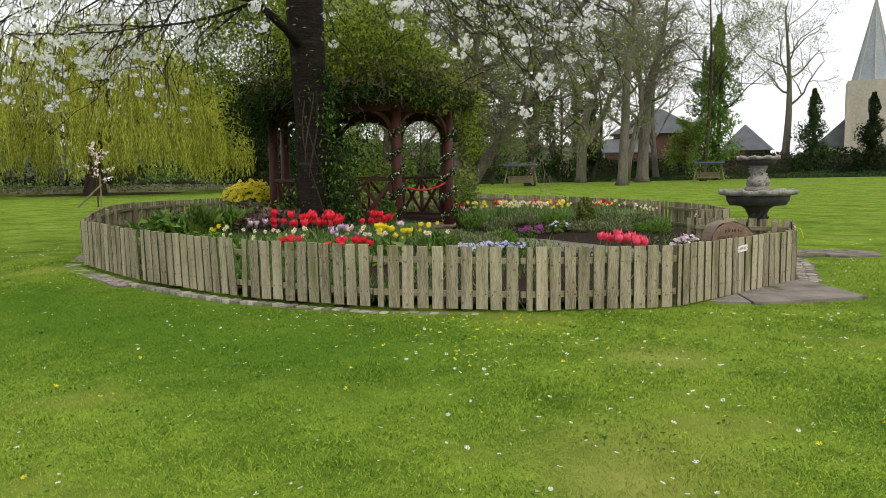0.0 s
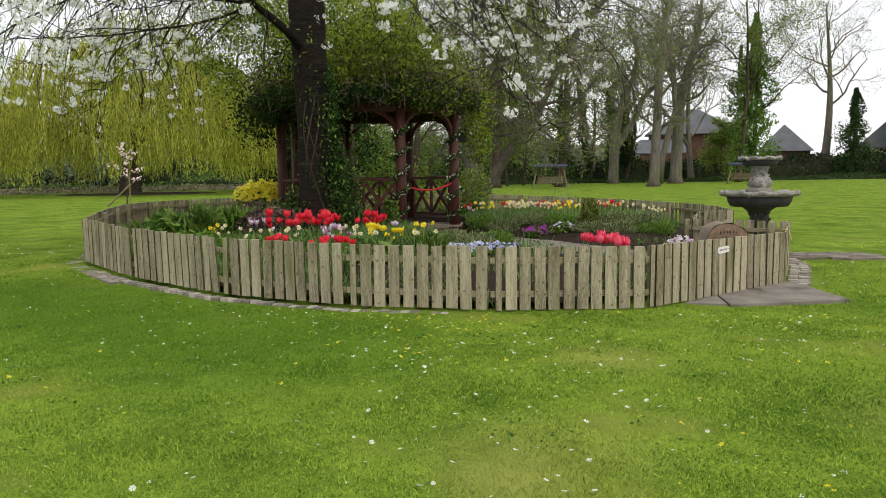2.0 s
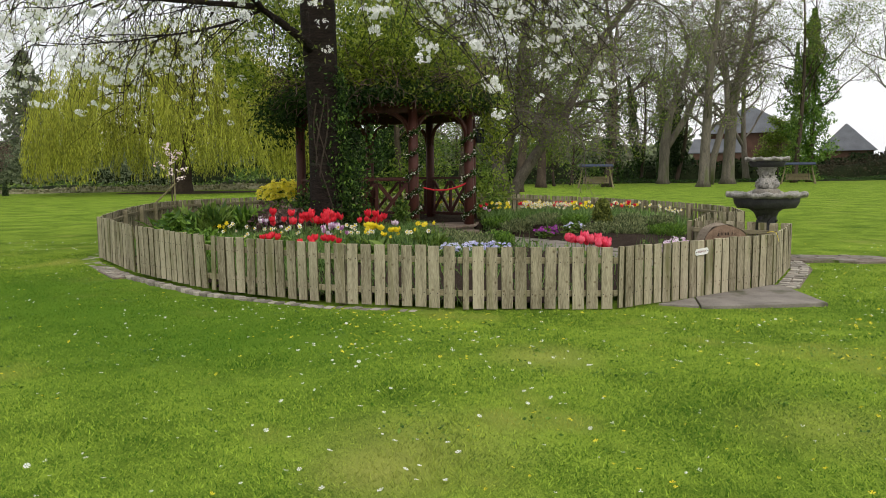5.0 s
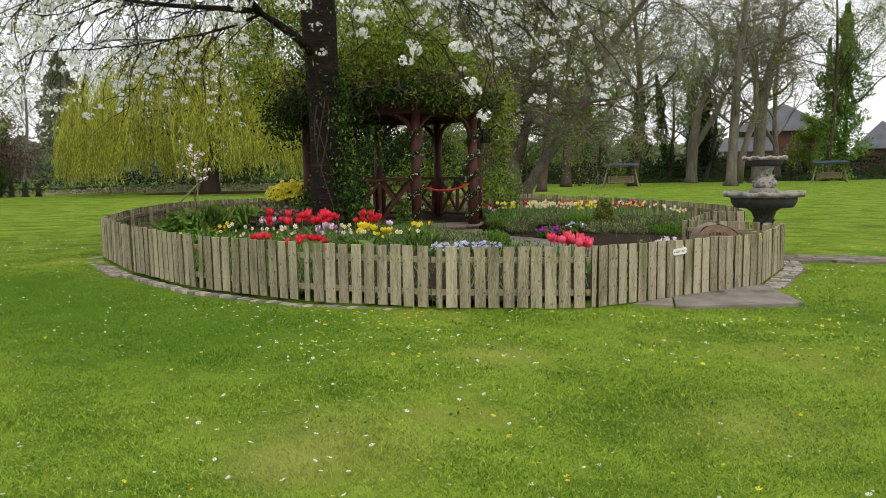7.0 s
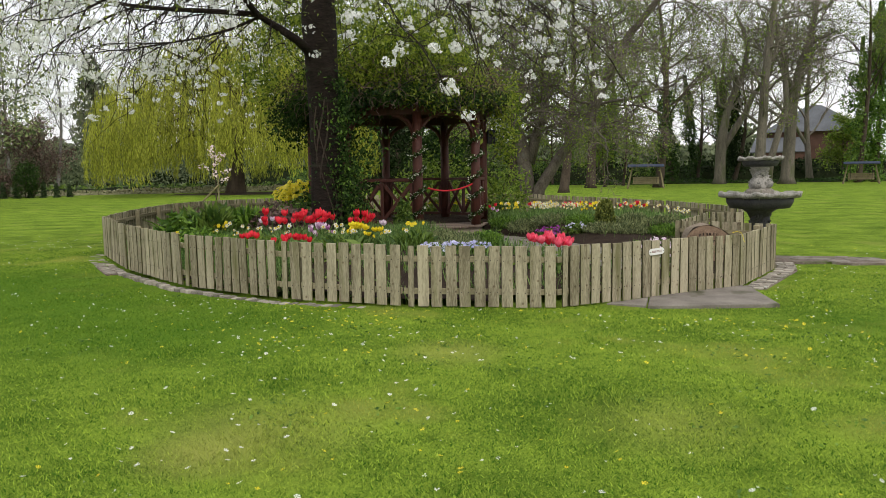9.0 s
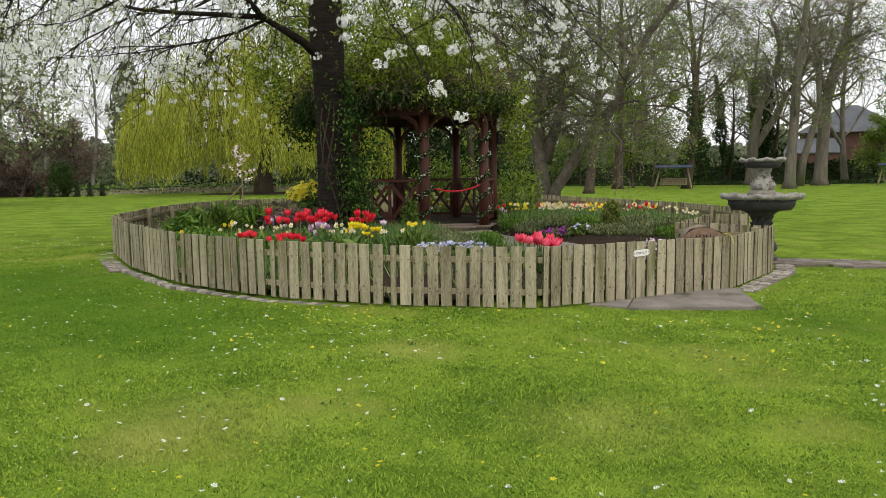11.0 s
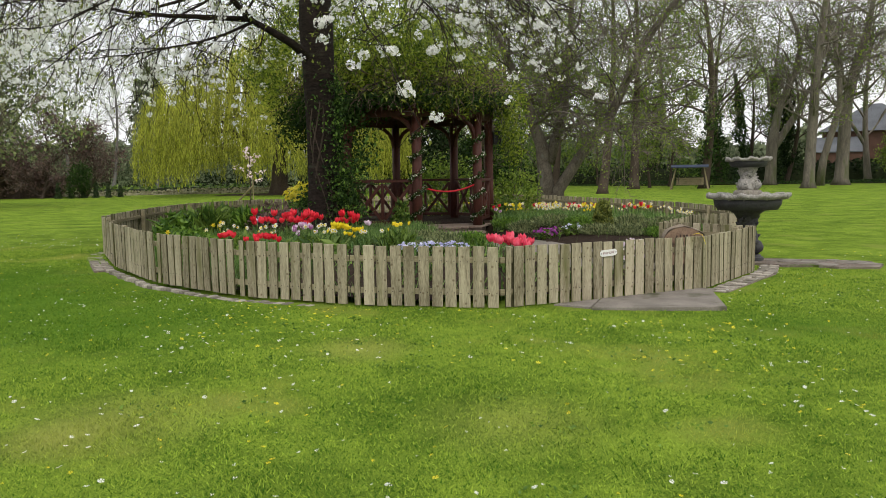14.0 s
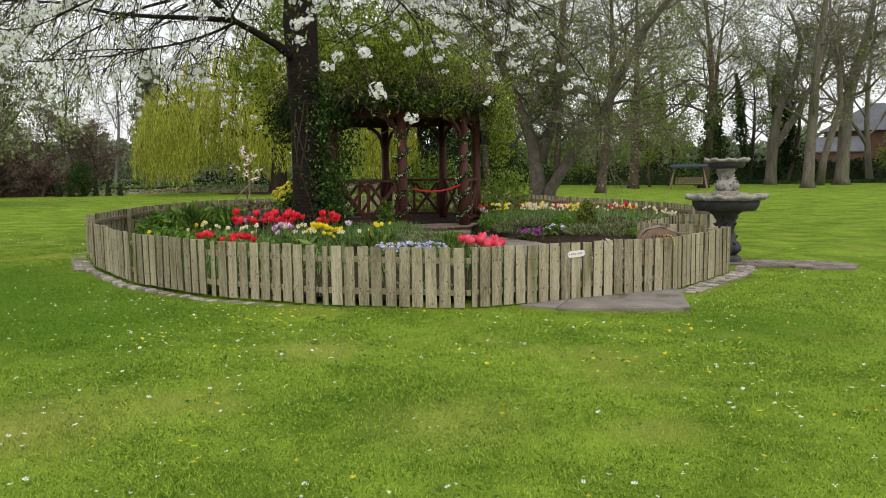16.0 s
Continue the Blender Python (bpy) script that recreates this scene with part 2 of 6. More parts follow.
PURPLE = petal("purple_primula_petal", (0.2, 0.02, 0.22), (0.4, 0.05, 0.4))
ROPE = material("red_velvet_rope", (0.38, 0.005, 0.015), (0.58, 0.02, 0.03), 8, 90, 0.7, 0.3)
BLACK = material("black_plastic", (0.008, 0.008, 0.009), (0.02, 0.02, 0.022), 5, 50, 0.45, 0.1)
WHITEPAINT = material("white_sign_enamel", (0.72, 0.72, 0.70), (0.84, 0.84, 0.83), 6, 60, 0.4, 0.05)
LETTER = material("sign_lettering", (0.16, 0.03, 0.035), (0.22, 0.05, 0.05), 5, 50, 0.5, 0)
LOGEND = material("sawn_log_end", (0.13, 0.085, 0.058), (0.36, 0.255, 0.175), 11, 60, 0.9, 0.9, spec=0.1, stain=(0.09, 0.055, 0.04), stain_scale=6, stain_at=0.55)
LOGSIDE = material("log_bark", (0.16, 0.125, 0.09), (0.36, 0.30, 0.23), 5, 30, 0.9, 0.8, stretch=(0.5, 4, 4), spec=0.1)
HOUSEBRICK = material("far_red_brick", (0.075, 0.044, 0.035), (0.16, 0.09, 0.07), 0.8, 14, 0.9, 0.2, spec=0.1)
SLATE = material("grey_slate", (0.075, 0.08, 0.09), (0.155, 0.165, 0.18), 0.6, 8, 0.7, 0.3, per_object=0.2, spec=0.3)
CHURCH = material("pale_church_stone", (0.36, 0.32, 0.27), (0.55, 0.50, 0.43), 0.3, 3, 0.9, 0.3, spec=0.1)
SPIRE = material("lead_grey_spire", (0.20, 0.235, 0.26), (0.36, 0.405, 0.43), 0.2, 2.5, 0.6, 0.2, spec=0.3)
BLUECANOPY = material("blue_swing_canopy", (0.02, 0.028, 0.05), (0.04, 0.055, 0.10), 3, 30, 0.8, 0.2)
SWINGWOOD = material("swing_bench_timber", (0.14, 0.115, 0.055), (0.27, 0.23, 0.13), 2, 20, 0.8, 0.2)
GLASS = material("dark_window_glass", (0.03, 0.035, 0.04), (0.07, 0.08, 0.09), 1, 5, 0.15, 0, spec=0.6)
NAIL = material("rusty_nail", (0.02, 0.015, 0.012), (0.05, 0.035, 0.028), 20, 80, 0.7, 0)


# ---- mesh helpers ----
class Geo:
    """Gathers points and faces; becomes one mesh."""

    def __init__(self):
        self.v, self.f = [], []

    def box(self, m, sx, sy, sz):
        k = len(self.v)
        for x in (-0.5, 0.5):
            for y in (-0.5, 0.5):
                for z in (-0.5, 0.5):
                    self.v.append(tuple(m @ Vector((x * sx, y * sy, z * sz))))
        for q in ((0, 1, 3, 2), (4, 6, 7, 5), (0, 4, 5, 1), (2, 3, 7, 6), (0, 2, 6, 4), (1, 5, 7, 3)):
            self.f.append(tuple(k + i for i in q))

    def tube(self, pts, radii, sides=8, caps=True):
        """A tapered tube along points."""
        k, n = len(self.v), len(pts)
        pts = [Vector(p) for p in pts]
        ref = Vector((0.31, 0.95, 0.02))
        for i, p in enumerate(pts):
            d = (pts[min(i + 1, n - 1)] - pts[max(i - 1, 0)]).normalized()
            a = d.cross(ref)
            if a.length < 1e-3:
                a = d.cross(Vector((1, 0, 0)))
            a.normalize()
            b = d.cross(a)
            for j in range(sides):
                t = 2 * math.pi * j / sides
                self.v.append(tuple(p + (a * math.cos(t) + b * math.sin(t)) * radii[i]))
        for i in range(n - 1):
            for j in range(sides):
                q = (j + 1) % sides
                self.f.append((k + i * sides + j, k + i * sides + q, k + (i + 1) * sides + q, k + (i + 1) * sides + j))
        if caps:
            self.f.append(tuple(k + j for j in reversed(range(sides))))
            self.f.append(tuple(k + (n - 1) * sides + j for j in range(sides)))

    def lathe(self, profile, sides=32, centre=(0, 0, 0), wave=None):
        """profile: (radius, z) pairs from the bottom up; wave(angle, i) scales a radius and lifts z."""
        k, n = len(self.v), len(profile)
        for i, (r, z) in enumerate(profile):
            for j in range(sides):
                t = 2 * math.pi * j / sides
                s, up = wave(t, i) if wave else (1, 0)
                self.v.append((centre[0] + r * s * math.cos(t), centre[1] + r * s * math.sin(t), centre[2] + z + up))
        for i in range(n - 1):
            for j in range(sides):
                q = (j + 1) % sides
                self.f.append((k + i * sides + j, k + i * sides + q, k + (i + 1) * sides + q, k + (i + 1) * sides + j))
        self.f.append(tuple(k + j for j in reversed(range(sides))))
        self.f.append(tuple(k + (n - 1) * sides + j for j in range(sides)))

    def prism(self, outline, z0, z1):
        """An upright prism over an outline that turns anticlockwise."""
        k, n = len(self.v), len(outline)
        self.v += [(x, y, z0) for x, y in outline] + [(x, y, z1) for x, y in outline]
        self.f.append(tuple(k + i for i in reversed(range(n))))
        self.f.append(tuple(k + n + i for i in range(n)))
        for i in range(n):
            j = (i + 1) % n
            self.f.append((k + i, k + j, k + n + j, k + n + i))

    def mesh(self, name, mat, smooth=False, bevel=0.0):
        me = bpy.data.meshes.new(name)
        me.from_pydata(self.v, [], self.f)
        if bevel:
            bm = bmesh.new()
            bm.from_mesh(me)
            bmesh.ops.bevel(bm, geom=bm.edges[:], offset=bevel, segments=1, affect="EDGES", clamp_overlap=True)
            bm.to_mesh(me)
            bm.free()
        me.materials.append(mat)
        if smooth:
            me.polygons.foreach_set("use_smooth", [True] * len(me.polygons))
        me.update()
        return me


def part(name, geo, mat, parent=None, label="", smooth=False, bevel=0.0, at=None, kind=""):
    """One mesh object under a thing or a part; geo is a Geo or a ready mesh."""
    me = geo if isinstance(geo, bpy.types.Mesh) else geo.mesh(name, mat, smooth, bevel)
    ob = new(name, me)
    if parent:
        ob.parent = parent
    if at is not None:
        ob.matrix_basis = at
    return tagged(ob, label, kind=kind)


def thing(name, label, category, at=None, group="", kind=""):
    ob = new(name)
    ob.empty_display_size = 0.1
    if at is not None:
        ob.matrix_basis = at
    return tagged(ob, label, category, group, kind)


def leaf_mesh(name, centres, size, mat, rng, droop=0.0, long=1.0, axis=None, sides=4, spread=0.5):
    """A cloud of small folded leaves: one diamond of two triangles for each centre."""
    c = np.asarray(centres, float)
    n = len(c)
    if axis is None:
        a = rng.normal(size=(n, 3))
        a[:, 2] -= droop
    else:
        a = np.asarray(axis, float) + rng.normal(size=(n, 3)) * 0.25
    a /= np.linalg.norm(a, axis=1)[:, None] + 1e-9
    b = np.cross(a, rng.normal(size=(n, 3)))
    b /= np.linalg.norm(b, axis=1)[:, None] + 1e-9
    nn = np.cross(a, b)
    s = (size * rng.uniform(1 - spread, 1 + spread, n))[:, None]
    v = np.empty((n, 4, 3))
    v[:, 0] = c - a * s * long * 0.5
    v[:, 1] = c + b * s * 0.32 + nn * s * 0.1
    v[:, 2] = c + a * s * long * 0.5
    v[:, 3] = c - b * s * 0.32 + nn * s * 0.1
    idx = np.arange(n)[:, None] * 4
    tri = np.concatenate([idx + np.array([[0, 1, 2]]), idx + np.array([[0, 2, 3]])], 1).reshape(-1, 3)
    return tri_mesh(name, v.reshape(-1, 3), tri, mat)


def tri_mesh(name, v, tri, mat):
    me = bpy.data.meshes.new(name)
    me.vertices.add(len(v))
    me.vertices.foreach_set("co", np.ascontiguousarray(v, dtype=np.float32).ravel())
    me.loops.add(tri.size)
    me.loops.foreach_set("vertex_index", np.ascontiguousarray(tri, dtype=np.int32).ravel())
    me.polygons.add(len(tri))
    me.polygons.foreach_set("loop_start", np.arange(0, tri.size, 3, dtype=np.int32))
    me.polygons.foreach_set("loop_total", np.full(len(tri), 3, dtype=np.int32))
    me.materials.append(mat)
    me.update(calc_edges=True)
    return me


def bend(rng, p, d, length, n, wander, lift=0.0):
    """Points along a wandering branch."""
    pts, d = [Vector(p)], Vector(d).normalized()
    for i in range(n):
        d = (d + Vector(rng.normal(size=3)) * wander + Vector((0, 0, lift))).normalized()
        pts.append(pts[-1] + d * (length / n))
    return pts, d


def grow(geo, rng, p, d, length, r, depth, tips, kids=4, wander=0.14, lift=0.03, angle=0.75, shrink=0.62, least=0.006, start=0.3, sides=6, thin=None, low=None):
    """A branch with its side branches; the finest twigs go into thin, and tips gathers places for leaves."""
    n = (1, 3, 6)[min(depth, 2)]
    pts, end = bend(rng, p, d, length, n, wander, lift)
    if low is not None and min(q.z for q in pts) < low:
        return
    radii = [max(r * (1 - 0.75 * i / n), least * 0.6) for i in range(n + 1)]
    (thin if thin is not None and depth <= 1 else geo).tube(pts, radii, sides if depth > 1 else 3, caps=False)
    if depth <= 1:
        tips.extend([tuple(q) for q in pts[1:]])
    if depth == 0:
        return
    for k in range(kids):
        t = start + (1 - start) * (k + rng.uniform(0.1, 0.9)) / kids
        i = min(int(t * n), n - 1)
        q = pts[i].lerp(pts[i + 1], t * n - i)
        along = (pts[i + 1] - pts[i]).normalized()
        side = along.cross(Vector(rng.normal(size=3))).normalized()
        a = angle * rng.uniform(0.7, 1.25)
        dd = along * math.cos(a) + side * math.sin(a)
        grow(geo, rng, q, dd, length * shrink * rng.uniform(0.75, 1.2) * (1.15 - 0.4 * t), max(radii[i] * 0.6, least), depth - 1, tips,
             kids, wander, lift, angle, shrink, least, start, sides, thin, low)


def rot_to(d):
    return Vector(d).to_track_quat("X", "Z").to_matrix().to_4x4()


RNG = np.random.default_rng(7)

# ---- ground ----
def garden_shape():
    """The fence line, anticlockwise seen from above, from the front left."""
    return [(-5.21, 11.57, 0.12), (-3.72, 10.0, 0.08), (-2.1, 8.76, 0.035), (-0.47, 8.04, 0.01), (1.1, 7.78, -0.01), (2.77, 8.02, -0.04), (4.97, 9.95, -0.065), (5.82, 11.95, -0.065),
            (4.52, 12.66, -0.05), (5.2, 14.6, -0.02), (5.84, 14.62, -0.02), (6.1, 16.5, -0.02), (5.77, 18.38, -0.02), (4.91, 20.03, 0.0), (3.87, 21.55, 0.02), (2.46, 22.85, 0.06), (0.61, 24.0, 0.12),
            (-1.2, 24.6, 0.12), (-3.0, 24.5, 0.12), (-4.7, 23.8, 0.12), (-6.0, 22.5, 0.12), (-7.0, 20.9, 0.12), (-7.4, 19.1, 0.13), (-7.2, 17.3, 0.14), (-6.6, 15.5, 0.15), (-6.02, 13.79, 0.15)]


FENCE_LINE = garden_shape()
FENCE = [(x, y) for x, y, z in FENCE_LINE]


def inside(x, y, shape=FENCE):
    hit = False
    for (ax, ay), (bx, by) in zip(shape, shape[1:] + shape[:1]):
        if (ay > y) != (by > y) and x < ax + (y - ay) / (by - ay) * (bx - ax):
            hit = not hit
    return hit


def edge_distance(x, y):
    best = 99
    for (ax, ay), (bx, by) in zip(FENCE, FENCE[1:] + FENCE[:1]):
        dx, dy = bx - ax, by - ay
        t = min(1, max(0, ((x - ax) * dx + (y - ay) * dy) / (dx * dx + dy * dy)))
        best = min(best, math.hypot(x - ax - t * dx, y - ay - t * dy))
    return best


PATHWAY = [(0.35, 16.75), (1.0, 16.1), (1.75, 15.2), (2.5, 14.05), (3.2, 12.8), (3.9, 11.3)]


def path_distance(x, y):
    best = 99
    for (ax, ay), (bx, by) in zip(PATHWAY, PATHWAY[1:]):
        dx, dy = bx - ax, by - ay
        t = min(1, max(0, ((x - ax) * dx + (y - ay) * dy) / (dx * dx + dy * dy)))
        best = min(best, math.hypot(x - ax - t * dx, y - ay - t * dy))
    return best


def bed_height(x, y):
    e, q = edge_distance(x, y), path_distance(x, y)
    h = 0.04 + (0.17 + (0.1 if y > 16.3 else 0)) * min(1, e / 1.4)
    return 0.02 + (h - 0.02) * min(1, max(0, (q - 0.7) / 0.6))


def lawn_height(x, y):
    rise = min(1, max(0, (-x - 1.5) / 4)) * min(1, max(0, (y - 7) / 4))
    fall = min(1, max(0, (x - 1.5) / 3)) * min(1, max(0, (y - 5.5) / 3))
    return 0.1 * rise * rise * (3 - 2 * rise) - 0.055 * fall * fall * (3 - 2 * fall) + 0.02 * noise.noise(Vector((x * 0.25, y * 0.25, 0))) * min(1, max(0, (math.hypot(x - 1, y - 12)) / 8))


def make_ground():
    geo = Geo()
    xs = [-900, -300, -120, -60, -36] + [-24 + i * 0.75 for i in range(65)] + [36, 60, 120, 300, 900]
    ys = [-300, -60, -16, -8] + [-4 + i * 0.75 for i in range(46)] + [36, 44, 56, 70, 90, 120, 200, 500, 1600]
    for y in ys:
        for x in xs:
            geo.v.append((x, y, lawn_height(x, y) - 0.012))
    w = len(xs)
    for j in range(len(ys) - 1):
        for i in range(w - 1):
            geo.f.append((j * w + i, j * w + i + 1, (j + 1) * w + i + 1, (j + 1) * w + i))
    tagged(part("ground", geo, LAWN, smooth=True), "mown green lawn with worn yellowish patches", "lawn", kind="structure")
    bed = Geo()
    step, index = 0.3, {}
    for j in range(0, 72):
        for i in range(0, 52):
            x, y = -9 + i * step, 7.4 + j * step
            if inside(x, y) and edge_distance(x, y) > 0.06:
                index[i, j] = len(bed.v)
                bed.v.append((x, y, bed_height(x, y) + 0.03 * noise.noise(Vector((x * 2.1, y * 2.1, 3)))))
    for i, j in index:
        q = [(i, j), (i + 1, j), (i + 1, j + 1), (i, j + 1)]
        if all(k in index for k in q):
            bed.f.append(tuple(index[k] for k in q))
    tagged(part("soil_bed", bed, SOIL, smooth=True), "dark bare soil of the flower bed inside the fence", "flower bed", kind="structure")


make_ground()


# ---- picket fence ----
BOARD_T = 0.024


def board_mesh(width, height):
    geo = Geo()
    geo.box(pose(0, 0, height / 2), width, BOARD_T, height)
    me = geo.mesh("board", PICKET, bevel=0.004)
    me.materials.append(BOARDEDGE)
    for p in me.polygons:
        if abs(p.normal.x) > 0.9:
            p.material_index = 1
    return me


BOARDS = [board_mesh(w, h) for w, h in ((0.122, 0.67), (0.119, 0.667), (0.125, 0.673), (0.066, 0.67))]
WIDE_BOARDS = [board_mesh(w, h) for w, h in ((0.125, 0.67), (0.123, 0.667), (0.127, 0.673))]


def nails_mesh():
    geo = Geo()
    for x in (-0.04, 0.04):
        for z in (0.16, 0.51):
            geo.tube([(x, -0.011, z), (x, -0.0145, z)], [0.0055, 0.0055], 6)
    return geo.mesh("nail_heads", NAIL)


NAILS = nails_mesh()


def fence_panel(a, b, near, rng, narrow_first=True, wide=False, lean=0.0):
    """Upright boards on two rails and a post, from a to b; the boards face right of the way from a to b."""
    dx, dy = b[0] - a[0], b[1] - a[1]
    length, yaw = math.hypot(dx, dy), math.degrees(math.atan2(dy, dx))
    panel = thing("fence_panel", "low panel of weathered upright timber boards on two rails", "fence", pose(a[0], a[1], a[2] + 0.02, 0, 0, yaw), "garden fence")
    rise = b[2] - a[2]
    pitch = 0.157
    count = max(2, round(length / pitch))
    pitch = length / count
    for i in range(count):
        x = (i + 0.5) * pitch + rng.normal() * 0.004
        narrow = narrow_first and i == 0
        me = BOARDS[3] if narrow else (WIDE_BOARDS if wide else BOARDS)[int(rng.integers(3))]
        ob = part("board", me, PICKET, panel, at=pose(x + (0.02 if narrow else 0), rng.normal() * 0.002, rise * x / length + rng.normal() * 0.004, rng.normal() * 0.5, rng.normal() * 0.45 + lean * (0.3 + 0.7 * (i + 0.5) / count), rng.normal() * 0.7))
        if near and not narrow:
            part("nailing", NAILS, NAIL, ob, kind="stuff")
    for zz in (0.165, 0.52):
        geo = Geo()
        geo.box(pose(length / 2, 0.032, zz + rise / 2, 0, -math.degrees(math.atan2(rise, length)), 0), length - 0.03, 0.04, 0.065)
        part("rail", geo, RAIL, panel, bevel=0.004)
    geo = Geo()
    geo.box(pose(1.5 * pitch, 0.095, 0.31), 0.075, 0.075, 0.68)
    part("post", geo, RAIL, panel, bevel=0.006)


def make_fence():
    rng = np.random.default_rng(3)
    n = len(FENCE_LINE)
    for i in range(n):
        a, b = FENCE_LINE[i], FENCE_LINE[(i + 1) % n]
        length = math.hypot(b[0] - a[0], b[1] - a[1])
        pieces = max(1, round(length / 2.9))
        for k in range(pieces):
            p = [a[j] + (b[j] - a[j]) * k / pieces for j in range(3)]
            q = [a[j] + (b[j] - a[j]) * (k + 1) / pieces for j in range(3)]
            fence_panel(p, q, i < 7, rng, narrow_first=(k == 0 and i not in (0, 6, 7, 8)), wide=i in (0, 1, 2, 5, 6), lean={0: -2.0, 1: -4.5}.get(i, 0.0))


make_fence()

# ---- gazebo ----
GAZ = (-1.52, 17.94)
GAZ_R, GAZ_PHASE = 2.10, 24.9


def gaz_corner(i, r=GAZ_R):
    t = radians(GAZ_PHASE + 45 * i)
    return (r * math.cos(t), r * math.sin(t))


def make_gazebo():
    g = thing("gazebo", "eight-sided dark red-brown timber gazebo with braced railings", "gazebo", pose(GAZ[0], GAZ[1], 0))
    deck = Geo()
    deck.prism([gaz_corner(i, 2.2) for i in range(8)], 0.0, 0.24)
    part("deck_base", deck, DECK, g)
    for k in range(30):
        y = -2.0 + k * 0.14
        half = 2.18
        lim = min(half * math.cos(radians(22.5)) * 1.06, (2.18 * 1.38 - abs(y)))
        geo = Geo()
        geo.box(pose(0, y, 0.262), 2 * lim, 0.132, 0.04)
        part("deck_plank", geo, DECK, g, bevel=0.003)
    a, b = Vector(gaz_corner(7, 2.2)), Vector(gaz_corner(6, 2.2))
    mid, out = (a + b) / 2, ((a + b) / 2).normalized()
    yaw = math.degrees(math.atan2((a - b).y, (a - b).x))
    for k, (off, zz) in enumerate(((0.17, 0.15), (0.47, 0.06))):
        geo = Geo()
        geo.box(pose(mid.x + out.x * off, mid.y + out.y * off, zz, 0, 0, yaw), 1.45, 0.32, 0.06)
        part("step", geo, DECK, g, bevel=0.006)
    for i in range(8):
        x, y = gaz_corner(i)
        geo = Geo()
        geo.tube([(x, y, 0.24), (x, y, 1.2), (x, y, 2.82)], [0.115, 0.11, 0.105], 14)
        part("post", geo, BROWN, g, smooth=True)
        x2, y2 = gaz_corner((i + 1) % 8)
        p, q = Vector((x, y, 0)), Vector((x2, y2, 0))
        d = (q - p).normalized()
        yaw = math.degrees(math.atan2(d.y, d.x))
        m = (p + q) / 2
        geo = Geo()
        geo.box(pose(m.x, m.y, 2.84, 0, 0, yaw), (q - p).length + 0.12, 0.12, 0.2)
        part("beam", geo, BROWN, g, bevel=0.008)
        for e, s in ((p, 1), (q, -1)):
            geo = Geo()
            pts = [e + d * s * (0.06 + 0.5 * (1 - math.cos(t))) + Vector((0, 0, 2.2 + 0.55 * math.sin(t))) for t in (0, 0.4, 0.8, 1.2, 1.5)]
            geo.tube(pts, [0.06, 0.058, 0.055, 0.055, 0.06], 6)
            part("brace", geo, BROWN, g)
        if i == 6:
            continue
        rail = Geo()
        rail.box(pose(m.x, m.y, 1.33, 0, 0, yaw), (q - p).length - 0.2, 0.11, 0.06)
        panel = part("railing", rail, BROWN, g, bevel=0.006)
        span = (q - p).length - 0.22
        base = pose(m.x, m.y, 0, 0, 0, yaw)
        low = Geo()
        low.box(base @ pose(0, 0, 0.42), span, 0.07, 0.07)
        part("bottom_rail", low, BROWN, panel)
        for sx in (-1, 0, 1):
            st = Geo()
            st.box(base @ pose(sx * (span / 2 - 0.035), 0, 0.85), 0.06, 0.06, 0.84)
            part("upright", st, BROWN, panel)
        for x0 in (-span * 0.25, span * 0.25):
            for s in (-1, 1):
                st = Geo()
                ang = math.degrees(math.atan2(0.8, span * 0.46))
                st.box(base @ pose(x0, 0.012 * s, 0.86, 0, s * ang, 0), math.hypot(0.8, span * 0.46) - 0.06, 0.035, 0.07)
                part("cross_brace", st, BROWN, panel)
    roof = Geo()
    top = (0, 0, 4.05)
    outline = [gaz_corner(i, 2.38) for i in range(8)]
    for zz in (0.0, -0.06):
        k = len(roof.v)
        roof.v += [(x, y, 2.93 + zz) for x, y in outline] + [(0, 0, 4.05 + zz)]
        for i in range(8):
            f = (k + i, k + (i + 1) % 8, k + 8)
            roof.f.append(f if zz == 0 else tuple(reversed(f)))
    for i in range(8):
        roof.f.append((9 + i, 9 + (i + 1) % 8, (i + 1) % 8, i))
    part("roof", roof, BROWN, g)


make_gazebo()

# ---- trees ----
def cloud(rng, centre, radii, n, hollow=0.6, lumps=1.6, cut=0.35):
    """Places for leaves in an uneven, lumpy shell with gaps."""
    d = rng.normal(size=(n, 3))
    d /= np.linalg.norm(d, axis=1)[:, None]
    r = hollow + (1 - hollow) * rng.random(n) ** 0.6
    bumpy = np.array([1 + 0.28 * noise.noise(Vector(v) * lumps + Vector(centre)) for v in d])
    p = d * (r * bumpy)[:, None]
    gap = np.array([noise.noise(Vector(v) * 3.3 + Vector((5, 2, 1)) + Vector(centre)) for v in p])
    p = p[gap > -cut]
    return p * np.array(radii) + np.array(centre)


